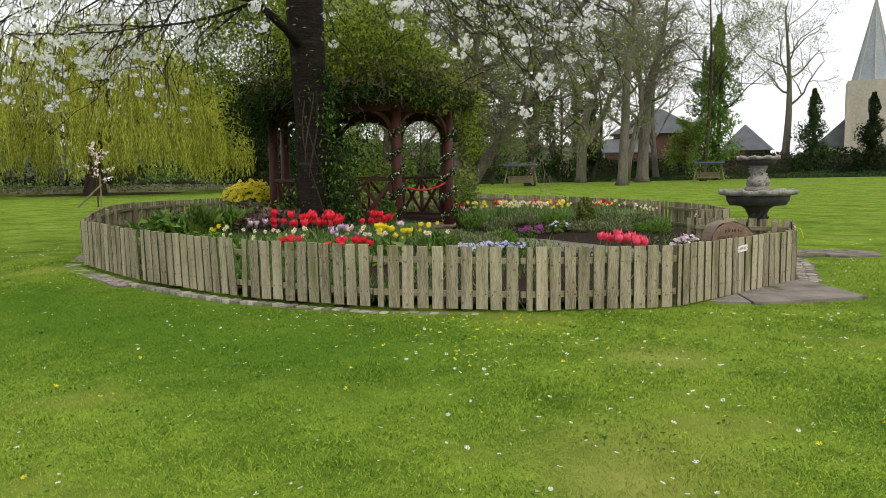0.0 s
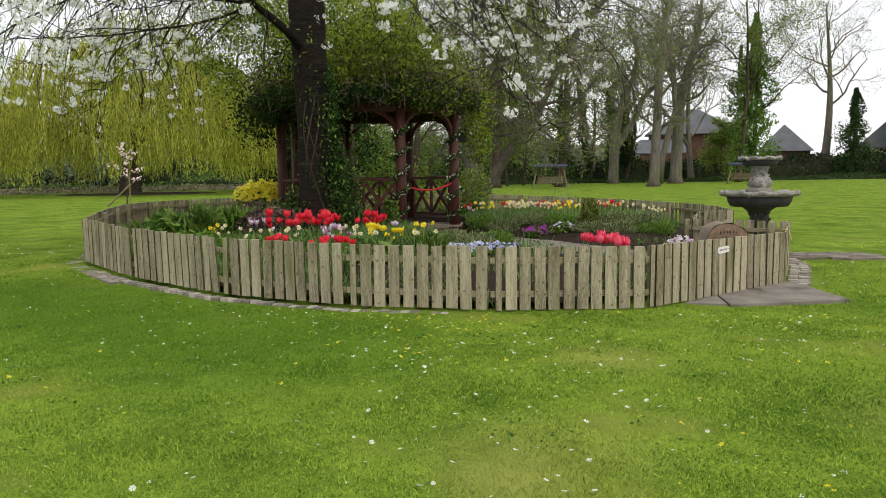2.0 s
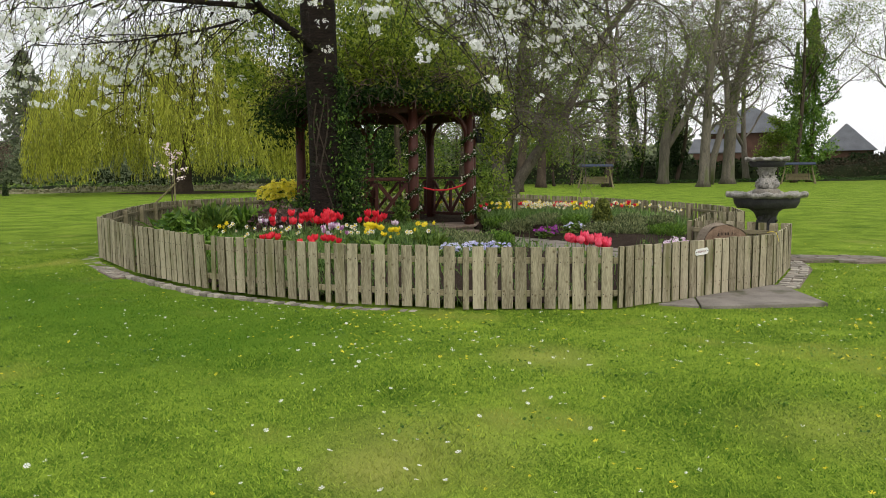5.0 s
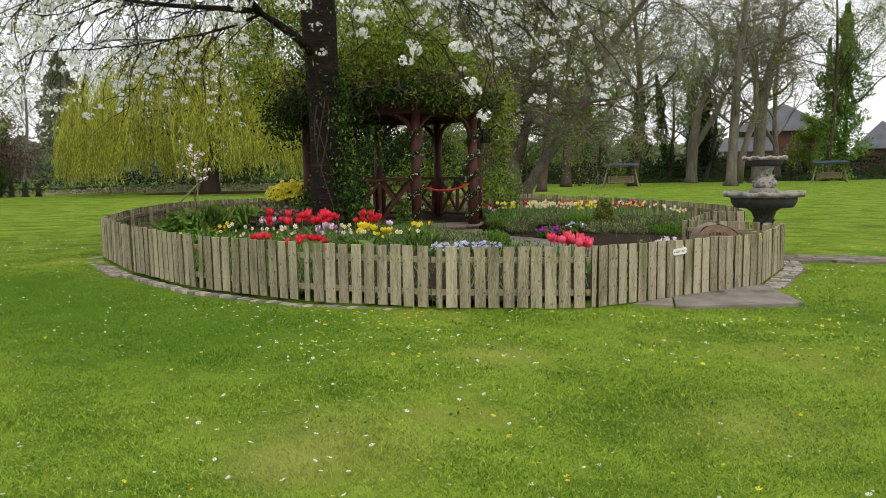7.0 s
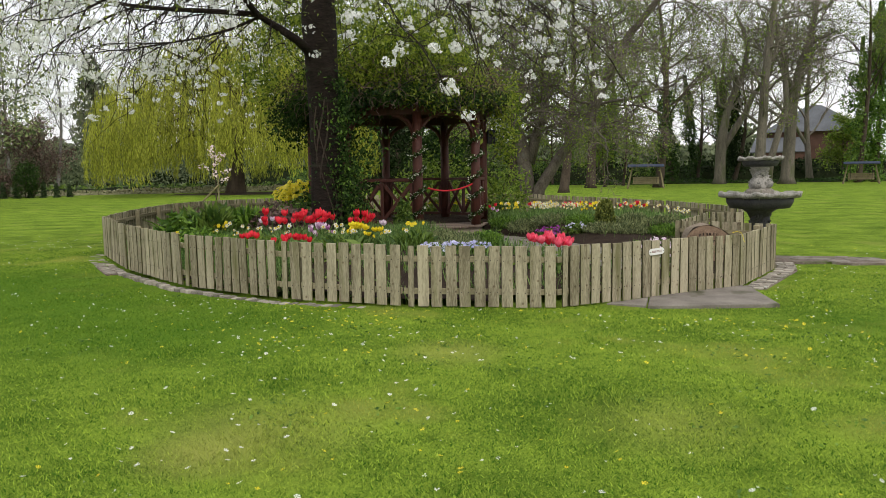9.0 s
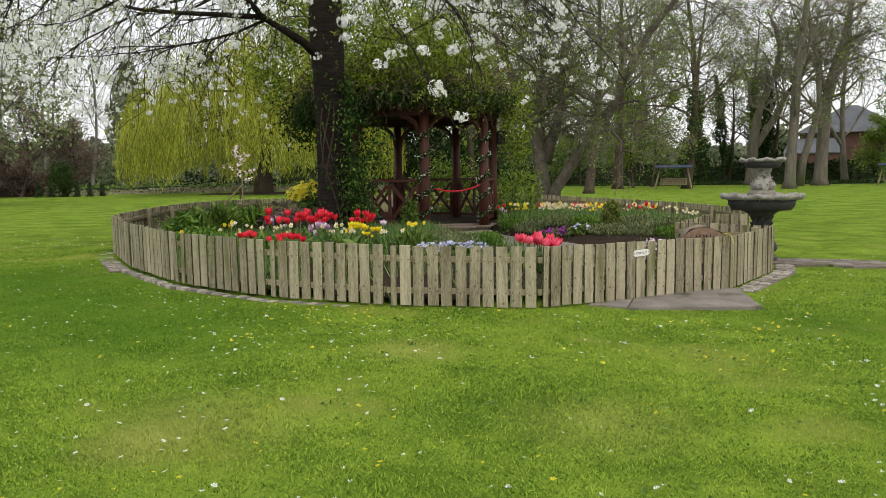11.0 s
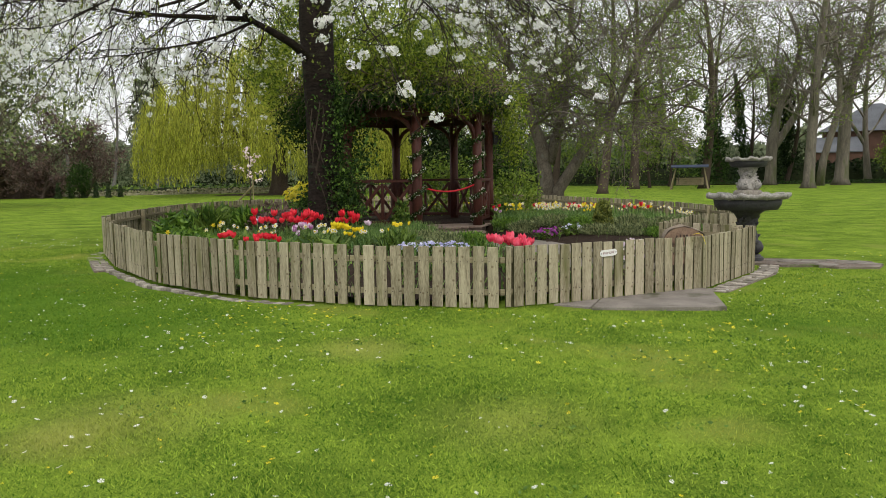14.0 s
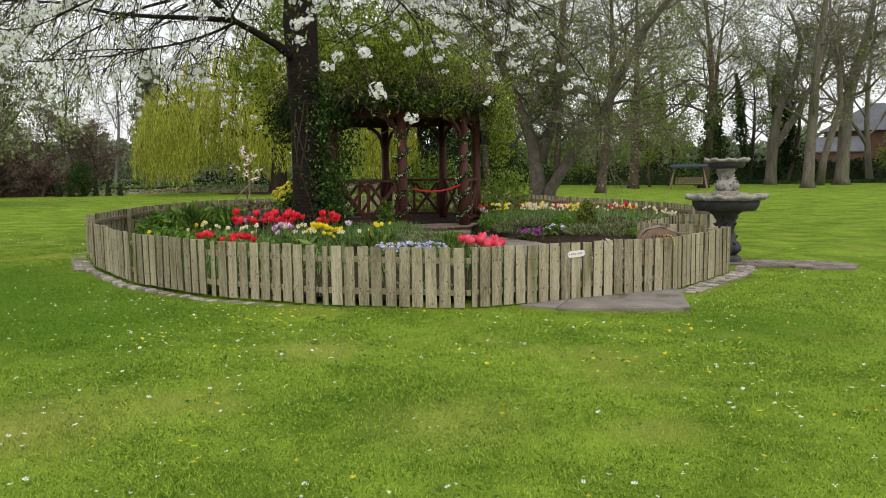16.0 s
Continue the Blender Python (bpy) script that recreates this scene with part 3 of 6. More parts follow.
def blossom_mesh(name, centres, normals, size, mat, rng):
    """Five-petalled open flowers, each petal two triangles, facing along their normals."""
    c, n = np.asarray(centres, float), np.asarray(normals, float)
    k = len(c)
    n /= np.linalg.norm(n, axis=1)[:, None] + 1e-9
    a = np.cross(n, rng.normal(size=(k, 3)))
    a /= np.linalg.norm(a, axis=1)[:, None] + 1e-9
    b = np.cross(n, a)
    r = (size * rng.uniform(0.8, 1.2, k))[:, None]
    v = np.empty((k, 5, 4, 3))
    for j in range(5):
        t = 2 * math.pi * j / 5
        for q, (dt, far, up) in enumerate(((0, 0.05, 0), (-0.52, 0.82, 0.26), (0, 1.08, 0.3), (0.52, 0.82, 0.26))):
            v[:, j, q] = c + (a * math.cos(t + dt) + b * math.sin(t + dt)) * r * far + n * r * up
    idx = np.arange(k * 5)[:, None] * 4
    tri = np.concatenate([idx + np.array([[0, 1, 2]]), idx + np.array([[0, 2, 3]])], 1).reshape(-1, 3)
    return tri_mesh(name, v.reshape(-1, 3), tri, mat)


def make_cherry():
    rng = np.random.default_rng(21)
    tree = thing("cherry_tree", "old cherry tree with dark bark in full white blossom", "tree", pose(-2.0, 14.32, 0.2))
    geo, thin = Geo(), Geo()
    trunk = [(-0.06, 0, -0.15), (-0.1, 0, 0.35), (-0.1, 0, 1.2), (-0.12, 0, 2.3), (-0.13, 0, 3.3), (-0.17, 0.02, 4.3), (-0.2, 0.1, 6.0), (-0.1, 0.2, 7.6)]
    geo.tube(trunk, [0.46, 0.335, 0.3, 0.285, 0.315, 0.34, 0.24, 0.08], 18)
    # limbs as (points, radii): the low limb with its two arms, then the crown, level and sinking at the ends
    limbs = [([(-0.15, -0.05, 3.5), (-0.4, -0.55, 3.82), (-0.6, -1.1, 4.0), (-0.75, -1.6, 4.12), (-1.35, -1.85, 4.15), (-2.1, -2.1, 4.18), (-2.8, -2.3, 4.25), (-3.6, -2.5, 4.45), (-4.6, -2.8, 4.5), (-5.4, -3.0, 4.3)],
              [0.13, 0.08, 0.068, 0.058, 0.044, 0.037, 0.03, 0.024, 0.017, 0.01]),
             ([(-0.75, -1.5, 4.08), (-1.2, -1.7, 3.86), (-1.7, -1.9, 3.7), (-2.3, -2.0, 3.62), (-3.0, -2.2, 3.5)], [0.028, 0.024, 0.02, 0.015, 0.01]),
             ([(-0.72, -1.55, 4.1), (-0.85, -2.0, 4.4), (-1.2, -2.8, 4.8), (-1.8, -3.6, 4.9), (-2.4, -4.4, 4.6)], [0.06, 0.05, 0.04, 0.03, 0.014])]
    for k in range(17):
        a = 2.05 + 4.75 * k / 16 + rng.uniform(-0.1, 0.1)
        z0 = rng.uniform(5.2, 6.3)
        reach = rng.uniform(4.6, 6.6) * (1.0 if math.cos(a) < 0.3 else 0.85)
        sag = rng.uniform(0.5, 1.3) + (0.0 if math.cos(a) < -0.3 else 0.1)
        pts, rad = [], []
        for i in range(8):
            t = i / 7
            sway = 0.35 * math.sin(3.1 * t + k)
            pts.append((-0.17 + math.cos(a) * reach * t - math.sin(a) * sway * t, 0.05 + math.sin(a) * reach * t + math.cos(a) * sway * t, z0 + 0.75 * t - (1.1 + sag) * t * t + 0.06 * rng.normal()))
            rad.append(0.048 * (1 - t) + 0.008)
        limbs.append((pts, rad))
    sprays = []

    def hang(start, out, length, fall):
        """A thin shoot that arches out and hangs; returns its points."""
        pts, d = [Vector(start)], Vector(out).normalized()
        for i in range(6):
            d = (d + Vector((0, 0, -fall)) + Vector(rng.normal(size=3)) * 0.16).normalized()
            pts.append(pts[-1] + d * (length / 6))
        thin.tube(pts, [0.0075, 0.0068, 0.006, 0.0052, 0.0045, 0.0038, 0.003], 4, caps=False)
        return pts

    for number, (pts, rad) in enumerate(limbs):
        geo.tube(pts, rad, 9)
        count = 11 if number < 2 else 10
        for k in range(count):
            t = 0.24 + 0.76 * (k + rng.random()) / count
            f = t * (len(pts) - 1)
            i = min(int(f), len(pts) - 2)
            p = Vector(pts[i]).lerp(Vector(pts[i + 1]), f - i)
            along = (Vector(pts[i + 1]) - Vector(pts[i])).normalized()
            side = along.cross(Vector((0, 0, 1))).normalized() * (1 if k % 2 else -1)
            d = along * rng.uniform(0.3, 0.9) + side * rng.uniform(0.4, 1.0) + Vector((0, 0, rng.uniform(-0.55, 0.1)))
            sec, _ = bend(rng, p, d, rng.uniform(0.8, 1.9), 5, 0.16, -0.05)
            thin.tube(sec, [0.013, 0.011, 0.0095, 0.008, 0.0065, 0.005], 5, caps=False)
            for m in range(5):
                q = sec[min(5, 1 + m)]
                dd = (sec[-1] - sec[0]).normalized() + Vector(rng.normal(size=3)) * 0.55
                sprays.append(hang(q, dd, rng.uniform(0.5, 1.35), rng.uniform(0.06, 0.36)))
    # long shoots hanging low over the front of the bed
    for start, end in (((1.6, -2.6, 4.6), (3.53, -5.6, 1.95)), ((1.4, -2.4, 4.7), (2.75, -4.6, 2.45)), ((1.9, -1.6, 4.5), (4.3, -3.6, 2.85)), ((1.5, -3.0, 4.6), (3.75, -5.9, 1.8)), ((2.2, -1.2, 4.4), (4.9, -2.2, 3.1)), ((1.2, -1.5, 4.6), (2.6, -3.2, 3.1)),
                       ((2.4, -0.8, 4.5), (4.6, -1.6, 3.0)), ((2.0, -2.0, 4.5), (3.4, -3.0, 2.9)), ((1.0, -2.5, 4.7), (1.7, -4.3, 3.0)), ((0.6, -2.8, 4.7), (0.9, -4.4, 3.15))):
        a, b = Vector(start), Vector(end)
        base = min((Vector(p) for q, _ in limbs for p in q[2:]), key=lambda p: (p - a).length)
        pts = [base, base.lerp(a, 0.6) + Vector((0, 0, 0.1))]
        for i in range(1, 7):
            t = i / 6
            pts.append(a.lerp(b, t) + Vector((0, 0, 0.5 * t * (1 - t))) + Vector(rng.normal(size=3)) * 0.04)
        thin.tube(pts, [0.013, 0.011, 0.0095, 0.0085, 0.007, 0.006, 0.005, 0.004], 4, caps=False)
        for i in (4, 5, 6, 7):
            for _ in range(2):
                sprays.append(hang(pts[i], Vector(rng.normal(size=3)) + Vector((0.3, -0.3, -0.2)), rng.uniform(0.18, 0.4), 0.12))
    part("trunk", geo, BARK, tree, smooth=True)
    part("twig_mass", thin, BARK, tree, kind="stuff")
    flowers, facing, leaves = [], [], []
    for s in sprays:
        tip = s[-1]
        away = math.hypot(tip.x, tip.y)
        if away < 1.3 or (tip.z < 2.6 and tip.x < 0):
            keep = 0.04
        elif -2.1 < tip.x < -0.1:
            keep = 0.13
        elif tip.x < -0.9:
            keep = 0.55 if away > 3.6 else 0.42
        else:
            keep = 0.25 if away > 2.2 else 0.12
        if rng.random() < 0.75:
            for p in s[2::2]:
                leaves += [tuple(p + Vector(rng.normal(size=3)) * 0.05) for _ in range(3)]
        if rng.random() > keep:
            continue
        for p in ([s[4], s[6]] if rng.random() < 0.6 else [s[6]]):
            n = int(rng.integers(9, 21))
            d = rng.normal(size=(n, 3)) * (1, 1, 0.8) + (0, 0, -0.15)
            d /= np.linalg.norm(d, axis=1)[:, None]
            c = np.array(p) + d * rng.uniform(0.04, 0.1, n)[:, None] * (1.15, 1.15, 0.8)
            flowers.append(c)
            facing.append(d + rng.normal(size=d.shape) * 0.35)
            leaves += [tuple(np.array(p) + rng.normal(size=3) * 0.06 + (0, 0, 0.06)) for _ in range(3)]
    part("blossom", blossom_mesh("blossom", np.concatenate(flowers), np.concatenate(facing), 0.032, BLOSSOM, rng), BLOSSOM, tree, "clusters of white blossom", kind="stuff")
    part("leaves", leaf_mesh("leaves", leaves, 0.042, BRONZE, rng, droop=0.5, long=1.5), BRONZE, tree, "small bronze-green young leaves", kind="stuff")
    # ivy round the lower trunk
    n = 5200
    z = rng.uniform(0, 1, n) ** 1.3 * 3.2
    t = rng.uniform(0, 2 * math.pi, n)
    lumps = 0.5 + 0.5 * np.sin(t * 2 + z * 2.2) * np.cos(z * 3.1 + t)
    side = 0.5 + 0.5 * np.cos(t - 0.35)
    r = 0.28 + (0.08 + 0.45 * side * np.exp(-z / 1.6) * lumps) * rng.uniform(0.2, 1, n)
    keep = rng.random(n) < 0.03 + 0.6 * side ** 2
    pts = np.stack([-0.03 * z + r * np.cos(t), r * np.sin(t), z], 1)[keep]
    pts = np.concatenate([pts, cloud(rng, (0.42, 0.05, 0.8), (0.36, 0.45, 0.9), 1000, 0.2, cut=0.12), cloud(rng, (0.75, 0.2, 1.7), (0.3, 0.4, 0.7), 260, 0.2, cut=0.1), cloud(rng, (-0.5, 0.05, 0.45), (0.4, 0.4, 0.6), 700, 0.2, cut=0.15)])
    pts = np.repeat(pts, 2, 0) + rng.normal(size=(2 * len(pts), 3)) * 0.05
    part("ivy", leaf_mesh("ivy", pts, 0.062, IVY, rng, droop=0.6, long=1.2), IVY, tree, "dark ivy on the trunk", kind="stuff")
    fresh = pts[rng.random(len(pts)) < 0.3] * (1.06, 1.06, 1.0)
    part("ivy_shoot_mass", leaf_mesh("ivy_shoot_mass", fresh, 0.055, FRESH, rng, droop=0.6, long=1.3), FRESH, tree, "fresh green ivy shoots", kind="stuff")
    vines = Geo()
    for k in range(5):
        t0 = rng.uniform(-2.6, 0.4)
        pts = [((0.29 + 0.02 * math.sin(zz * 3 + k)) * math.cos(t0 + 0.5 * math.sin(zz * 1.9 + k)) - 0.05 * zz, (0.29) * math.sin(t0 + 0.5 * math.sin(zz * 1.9 + k)), zz) for zz in np.linspace(0, 2.3 + 0.3 * k, 16)]
        vines.tube(pts, [0.012 + 0.002 * k] * 16, 6)
    part("ivy_stem_mass", vines, BROWNBARK, tree, kind="stuff")


make_cherry()


def make_climber():
    rng = np.random.default_rng(5)
    plant = thing("climbing_plant", "dense green climber growing over the gazebo roof", "climber", pose(GAZ[0], GAZ[1], 0))
    def roof_cover(n, low, high, r0=0.2, r1=2.55, a0=0.0, a1=2 * math.pi):
        a, r = rng.uniform(a0, a1, n), r0 + (r1 - r0) * np.sqrt(rng.random(n))
        lump = 0.5 + 0.5 * np.sin(a * 3 + r * 2) * np.cos(a * 5 - r * 3)
        return np.stack([r * np.cos(a), r * np.sin(a), 3.0 + 1.12 * np.clip(1 - r / 2.38, 0, 1) + low + (high - low) * rng.random(n) * (0.4 + 0.6 * lump)], 1)

    def eave(n, a0, a1, drop):
        a = rng.uniform(a0, a1, n)
        hang = np.clip(0.35 + 0.5 * np.sin(a * 7 + 1) + 0.35 * np.sin(a * 17), 0.05, 1) * drop
        r = 2.3 + 0.3 * rng.random(n)
        return np.stack([r * np.cos(a), r * np.sin(a), 3.12 - rng.random(n) * hang], 1)

    # Inner and left-hand leaves take dark ivy colour, imitating shade within the mass.
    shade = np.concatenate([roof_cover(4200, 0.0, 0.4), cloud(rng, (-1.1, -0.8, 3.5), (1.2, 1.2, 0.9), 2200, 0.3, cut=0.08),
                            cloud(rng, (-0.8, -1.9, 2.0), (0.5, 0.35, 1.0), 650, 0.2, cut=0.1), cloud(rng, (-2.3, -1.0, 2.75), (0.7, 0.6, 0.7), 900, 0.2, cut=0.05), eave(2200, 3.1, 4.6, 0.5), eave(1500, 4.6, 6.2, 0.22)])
    part("inner_foliage", leaf_mesh("inner_foliage", np.concatenate([shade + rng.normal(size=shade.shape) * 0.1 for _ in range(3)]), 0.06, IVY, rng, droop=0.7, long=1.5), IVY, plant, "inner leaves in a darker green for shade", kind="stuff")
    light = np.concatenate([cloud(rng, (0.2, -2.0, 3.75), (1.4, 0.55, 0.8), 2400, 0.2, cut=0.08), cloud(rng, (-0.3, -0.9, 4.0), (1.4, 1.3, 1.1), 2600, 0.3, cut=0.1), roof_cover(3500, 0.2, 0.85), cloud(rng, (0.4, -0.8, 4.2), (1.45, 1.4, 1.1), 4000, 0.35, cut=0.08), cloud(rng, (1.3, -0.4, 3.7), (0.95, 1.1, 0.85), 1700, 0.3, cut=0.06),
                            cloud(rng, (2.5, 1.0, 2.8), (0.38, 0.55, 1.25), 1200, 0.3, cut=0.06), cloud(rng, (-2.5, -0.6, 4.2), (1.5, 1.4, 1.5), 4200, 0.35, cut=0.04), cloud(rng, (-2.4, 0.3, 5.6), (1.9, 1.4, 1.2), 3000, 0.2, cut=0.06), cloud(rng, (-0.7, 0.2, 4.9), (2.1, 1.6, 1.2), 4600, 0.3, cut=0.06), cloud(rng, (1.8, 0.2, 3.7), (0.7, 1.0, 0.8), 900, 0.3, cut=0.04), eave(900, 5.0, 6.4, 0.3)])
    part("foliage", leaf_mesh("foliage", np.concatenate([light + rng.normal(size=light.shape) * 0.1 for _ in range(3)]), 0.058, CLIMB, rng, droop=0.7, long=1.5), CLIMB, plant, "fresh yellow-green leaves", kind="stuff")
    stems = Geo()
    for k in range(620):
        a, r = rng.uniform(0, 2 * math.pi), rng.uniform(0.8, 2.4)
        z = 3.1 + 1.12 * max(0, 1 - r / 2.38)
        q, _ = bend(rng, (r * math.cos(a), r * math.sin(a), z + rng.uniform(0, 0.5)), (math.cos(a + rng.normal()) * 0.8, math.sin(a + rng.normal()) * 0.8, 0.1), rng.uniform(0.6, 1.4), 5, 0.45, -0.12)
        q = [v if math.hypot(v.x, v.y) < 2.65 else v.lerp(q[0], 0.3) for v in q]
        stems.tube([v if v.z > 2.75 else Vector((v.x, v.y, 2.75)) for v in q], [0.007] * 6, 3, caps=False)
    for k in range(260):
        a, r = rng.uniform(3.3, 6.2), rng.uniform(2.25, 2.5)
        z = rng.uniform(2.95, 3.9) - 0.25 * (r - 2.2)
        q, _ = bend(rng, (r * math.cos(a), r * math.sin(a), z), (math.cos(a) * 0.7, math.sin(a) * 0.7, rng.uniform(-0.2, 0.5)), rng.uniform(0.4, 0.9), 5, 0.4, -0.22)
        stems.tube(q, [0.006, 0.0055, 0.005, 0.0045, 0.004, 0.003], 3, caps=False)
    part("stem_mass", stems, COPPER, plant, kind="stuff")


make_climber()


def make_willow():
    rng = np.random.default_rng(11)
    tree = thing("weeping_willow", "large weeping willow with long yellow-green hanging shoots", "tree", pose(-27.2, 60.9, 0))
    geo, strands, tips = Geo(), Geo(), []
    geo.tube([(0, 0, -0.2), (0.1, 0, 1), (0.2, 0, 3), (0, 0.2, 5)], [1.0, 0.75, 0.6, 0.55], 10)
    for k in range(13):
        a = 2 * math.pi * k / 13 + rng.uniform(-0.2, 0.2)
        grow(geo, rng, (0, 0.1, rng.uniform(3, 5)), (math.cos(a), math.sin(a), rng.uniform(0.5, 1.5)), rng.uniform(7, 9.5), 0.3, 2, tips, kids=5, wander=0.12, lift=-0.05, angle=0.6, shrink=0.55, sides=6)
    part("trunk", geo, BROWNBARK, tree)
    leaves = []
    for k in range(2700):
        a, u = rng.uniform(0, 2 * math.pi), rng.random() ** 0.42
        lump = 1 + 0.13 * noise.noise(Vector((math.cos(a) * 2, math.sin(a) * 2, 4)))
        r = (1.0 + 10.9 * u) * lump
        tier = 2.3 * noise.noise(Vector((math.cos(a) * 2.6, math.sin(a) * 2.6, r * 0.22)))
        top = 13.6 - 9.2 * (r / 12.5) ** 2.0 + tier + rng.normal() * 0.3
        bottom = 1.0 + 1.9 * rng.random() ** 2 + (1 - u) * 4.0 + 0.35 * math.sin(a * 5)
        if top - bottom < 0.8:
            continue
        if noise.noise(Vector((math.cos(a) * 3.2, math.sin(a) * 3.2, r * 0.28))) < -0.13:
            continue
        n = int((top - bottom) / 0.165)
        zz = np.linspace(top, bottom, n)
        s = np.linspace(0, 1, n)
        out = 0.9 * np.sqrt(s)
        x = 0.9 + np.cos(a) * (r + out) * 0.97 + 0.15 * np.sin(s * 5 + k)
        y = np.sin(a) * (r + out) + 0.15 * np.cos(s * 4 + k)
        if k % 2 == 0:
            j = list(range(0, n, 8)) + [n - 1]
            strands.tube([(x[i], y[i], zz[i]) for i in j], [0.016] * len(j), 3, caps=False)
        p = np.stack([x, y, zz], 1)
        p = np.repeat(p, 2, 0) + rng.normal(size=(2 * n, 3)) * (0.07, 0.07, 0.08)
        leaves.append(p)
    leaves = np.concatenate(leaves)
    ax = np.tile((0, 0, -1.0), (len(leaves), 1))
    part("shoot_mass", strands, WILLOW, tree, kind="stuff")
    part("leaves", leaf_mesh("leaves", leaves, 0.085, WILLOW, rng, long=3.4, axis=ax), WILLOW, tree, "yellow-green young leaves", kind="stuff")


make_willow()


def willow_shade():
    """Dark soil-coloured mound round the willow's foot, standing in for its shade, a little higher than the lawn."""
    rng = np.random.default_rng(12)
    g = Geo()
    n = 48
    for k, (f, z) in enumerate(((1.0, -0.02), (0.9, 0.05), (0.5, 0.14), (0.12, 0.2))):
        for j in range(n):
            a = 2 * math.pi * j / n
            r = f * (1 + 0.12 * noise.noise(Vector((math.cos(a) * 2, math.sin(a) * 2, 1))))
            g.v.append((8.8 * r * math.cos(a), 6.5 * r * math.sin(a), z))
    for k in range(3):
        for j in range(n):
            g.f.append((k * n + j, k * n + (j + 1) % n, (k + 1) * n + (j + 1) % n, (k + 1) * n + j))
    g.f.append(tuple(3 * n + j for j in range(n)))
    ob = part("shade_mound", g, SOIL, at=pose(-26.5, 60.9, 0))
    tagged(ob, "dark mound standing in for the willow's shade", "earth", kind="structure")


willow_shade()


def park_tree(seed, x, y, height, r, leafy=0.3, mat=None, fork=0, ivy=0.0, label="tall bare-limbed park tree with first spring leaves", lean=(0, 0), leaf_mat=None, leaf=0.22, clear=0.3, limbs=16, kids=5, ivy_mat=None):
    rng = np.random.default_rng(seed)
    tree = thing("park_tree", label, "tree", pose(x, y, 0, 0, 0, rng.uniform(0, 360)), "trees along the lawn edge")
    geo, thin, tips = Geo(), Geo(), []
    lx, ly = lean
    wob = [rng.normal() * 0.65 for _ in range(8)]
    n = 9
    trunk = [(lx * t * height + wob[0] * math.sin(3 * t), ly * t * height + wob[1] * math.sin(4 * t), t * height - 0.1) for t in np.linspace(0, 0.9, n)]
    r *= 0.8
    rad = [r * 0.95 * (1 - 0.86 * i / (n - 1)) for i in range(n)]
    foot = Vector(trunk[0]).lerp(Vector(trunk[1]), 0.22)
    geo.tube([trunk[0], tuple(foot), *trunk[1:]], [r * 1.35, r, *rad[1:]], 10)
    for k in range(limbs):
        t = clear + (0.9 - clear) * (k + rng.random()) / limbs
        f = t / 0.9 * (n - 1)
        i = min(int(f), n - 2)
        p = Vector(trunk[i]).lerp(Vector(trunk[i + 1]), f - i)
        a = k * 2.4 + rng.uniform(-0.5, 0.5)
        up = rng.uniform(0.35, 1.1)
        grow(geo, rng, p, (math.cos(a), math.sin(a), up), height * rng.uniform(0.22, 0.36) * (1.25 - 0.5 * t), max(rad[i] * 0.42, 0.05), 3, tips, kids=kids, wander=0.22, lift=0.05,
             angle=0.75, shrink=0.56, least=0.014, start=0.2, sides=5, thin=thin)
    for k in range(fork):
        a = rng.uniform(0, 2 * math.pi)
        p = Vector(trunk[1]).lerp(Vector(trunk[2]), 0.6 + 0.3 * k)
        grow(geo, rng, p, (math.cos(a) * 0.6, math.sin(a) * 0.6, 1), height * 0.6, r * 0.55, 4, tips, kids=4, wander=0.14, lift=0.05, angle=0.65, shrink=0.5, least=0.02, start=0.3, sides=7, thin=thin)
    part("trunk", geo, mat or GREYBARK, tree, smooth=True)
    part("twig_mass", thin, TWIG, tree, kind="stuff")
    tips = np.array(tips)
    if leafy:
        pts = tips[rng.random(len(tips)) < leafy]
        many = 6 if leafy > 0.45 and not leaf_mat else 4
        pts = np.repeat(pts, many, 0) + rng.normal(size=(many * len(pts), 3)) * 0.28
        part("leaves", leaf_mesh("leaves", pts, leaf * 0.75, leaf_mat or SPRING, rng, droop=0.4), SPRING, tree, "sparse fresh green leaves", kind="stuff")
    if ivy:
        m = int(6500 * ivy)
        z = rng.random(m) * height * min(0.6, 0.3 + ivy * 0.3)
        a = rng.uniform(0, 2 * math.pi, m)
        i = np.clip((z / (0.9 * height) * (n - 1)).astype(int), 0, n - 2)
        base = np.array(trunk)[i]
        rr = np.array(rad)[i] + rng.random(m) ** 0.7 * (0.12 + 0.95 * np.abs(np.sin(z * 0.55 + seed + a) * np.cos(a * 1.5 + z * 0.35))) * (0.5 + ivy * 0.6)
        pts = np.stack([base[:, 0] + rr * np.cos(a), base[:, 1] + rr * np.sin(a), z], 1)
        part("ivy", leaf_mesh("ivy", pts, 0.26, ivy_mat or IVY, rng, droop=0.6), IVY, tree, "ivy sheath", kind="stuff")
    return tree


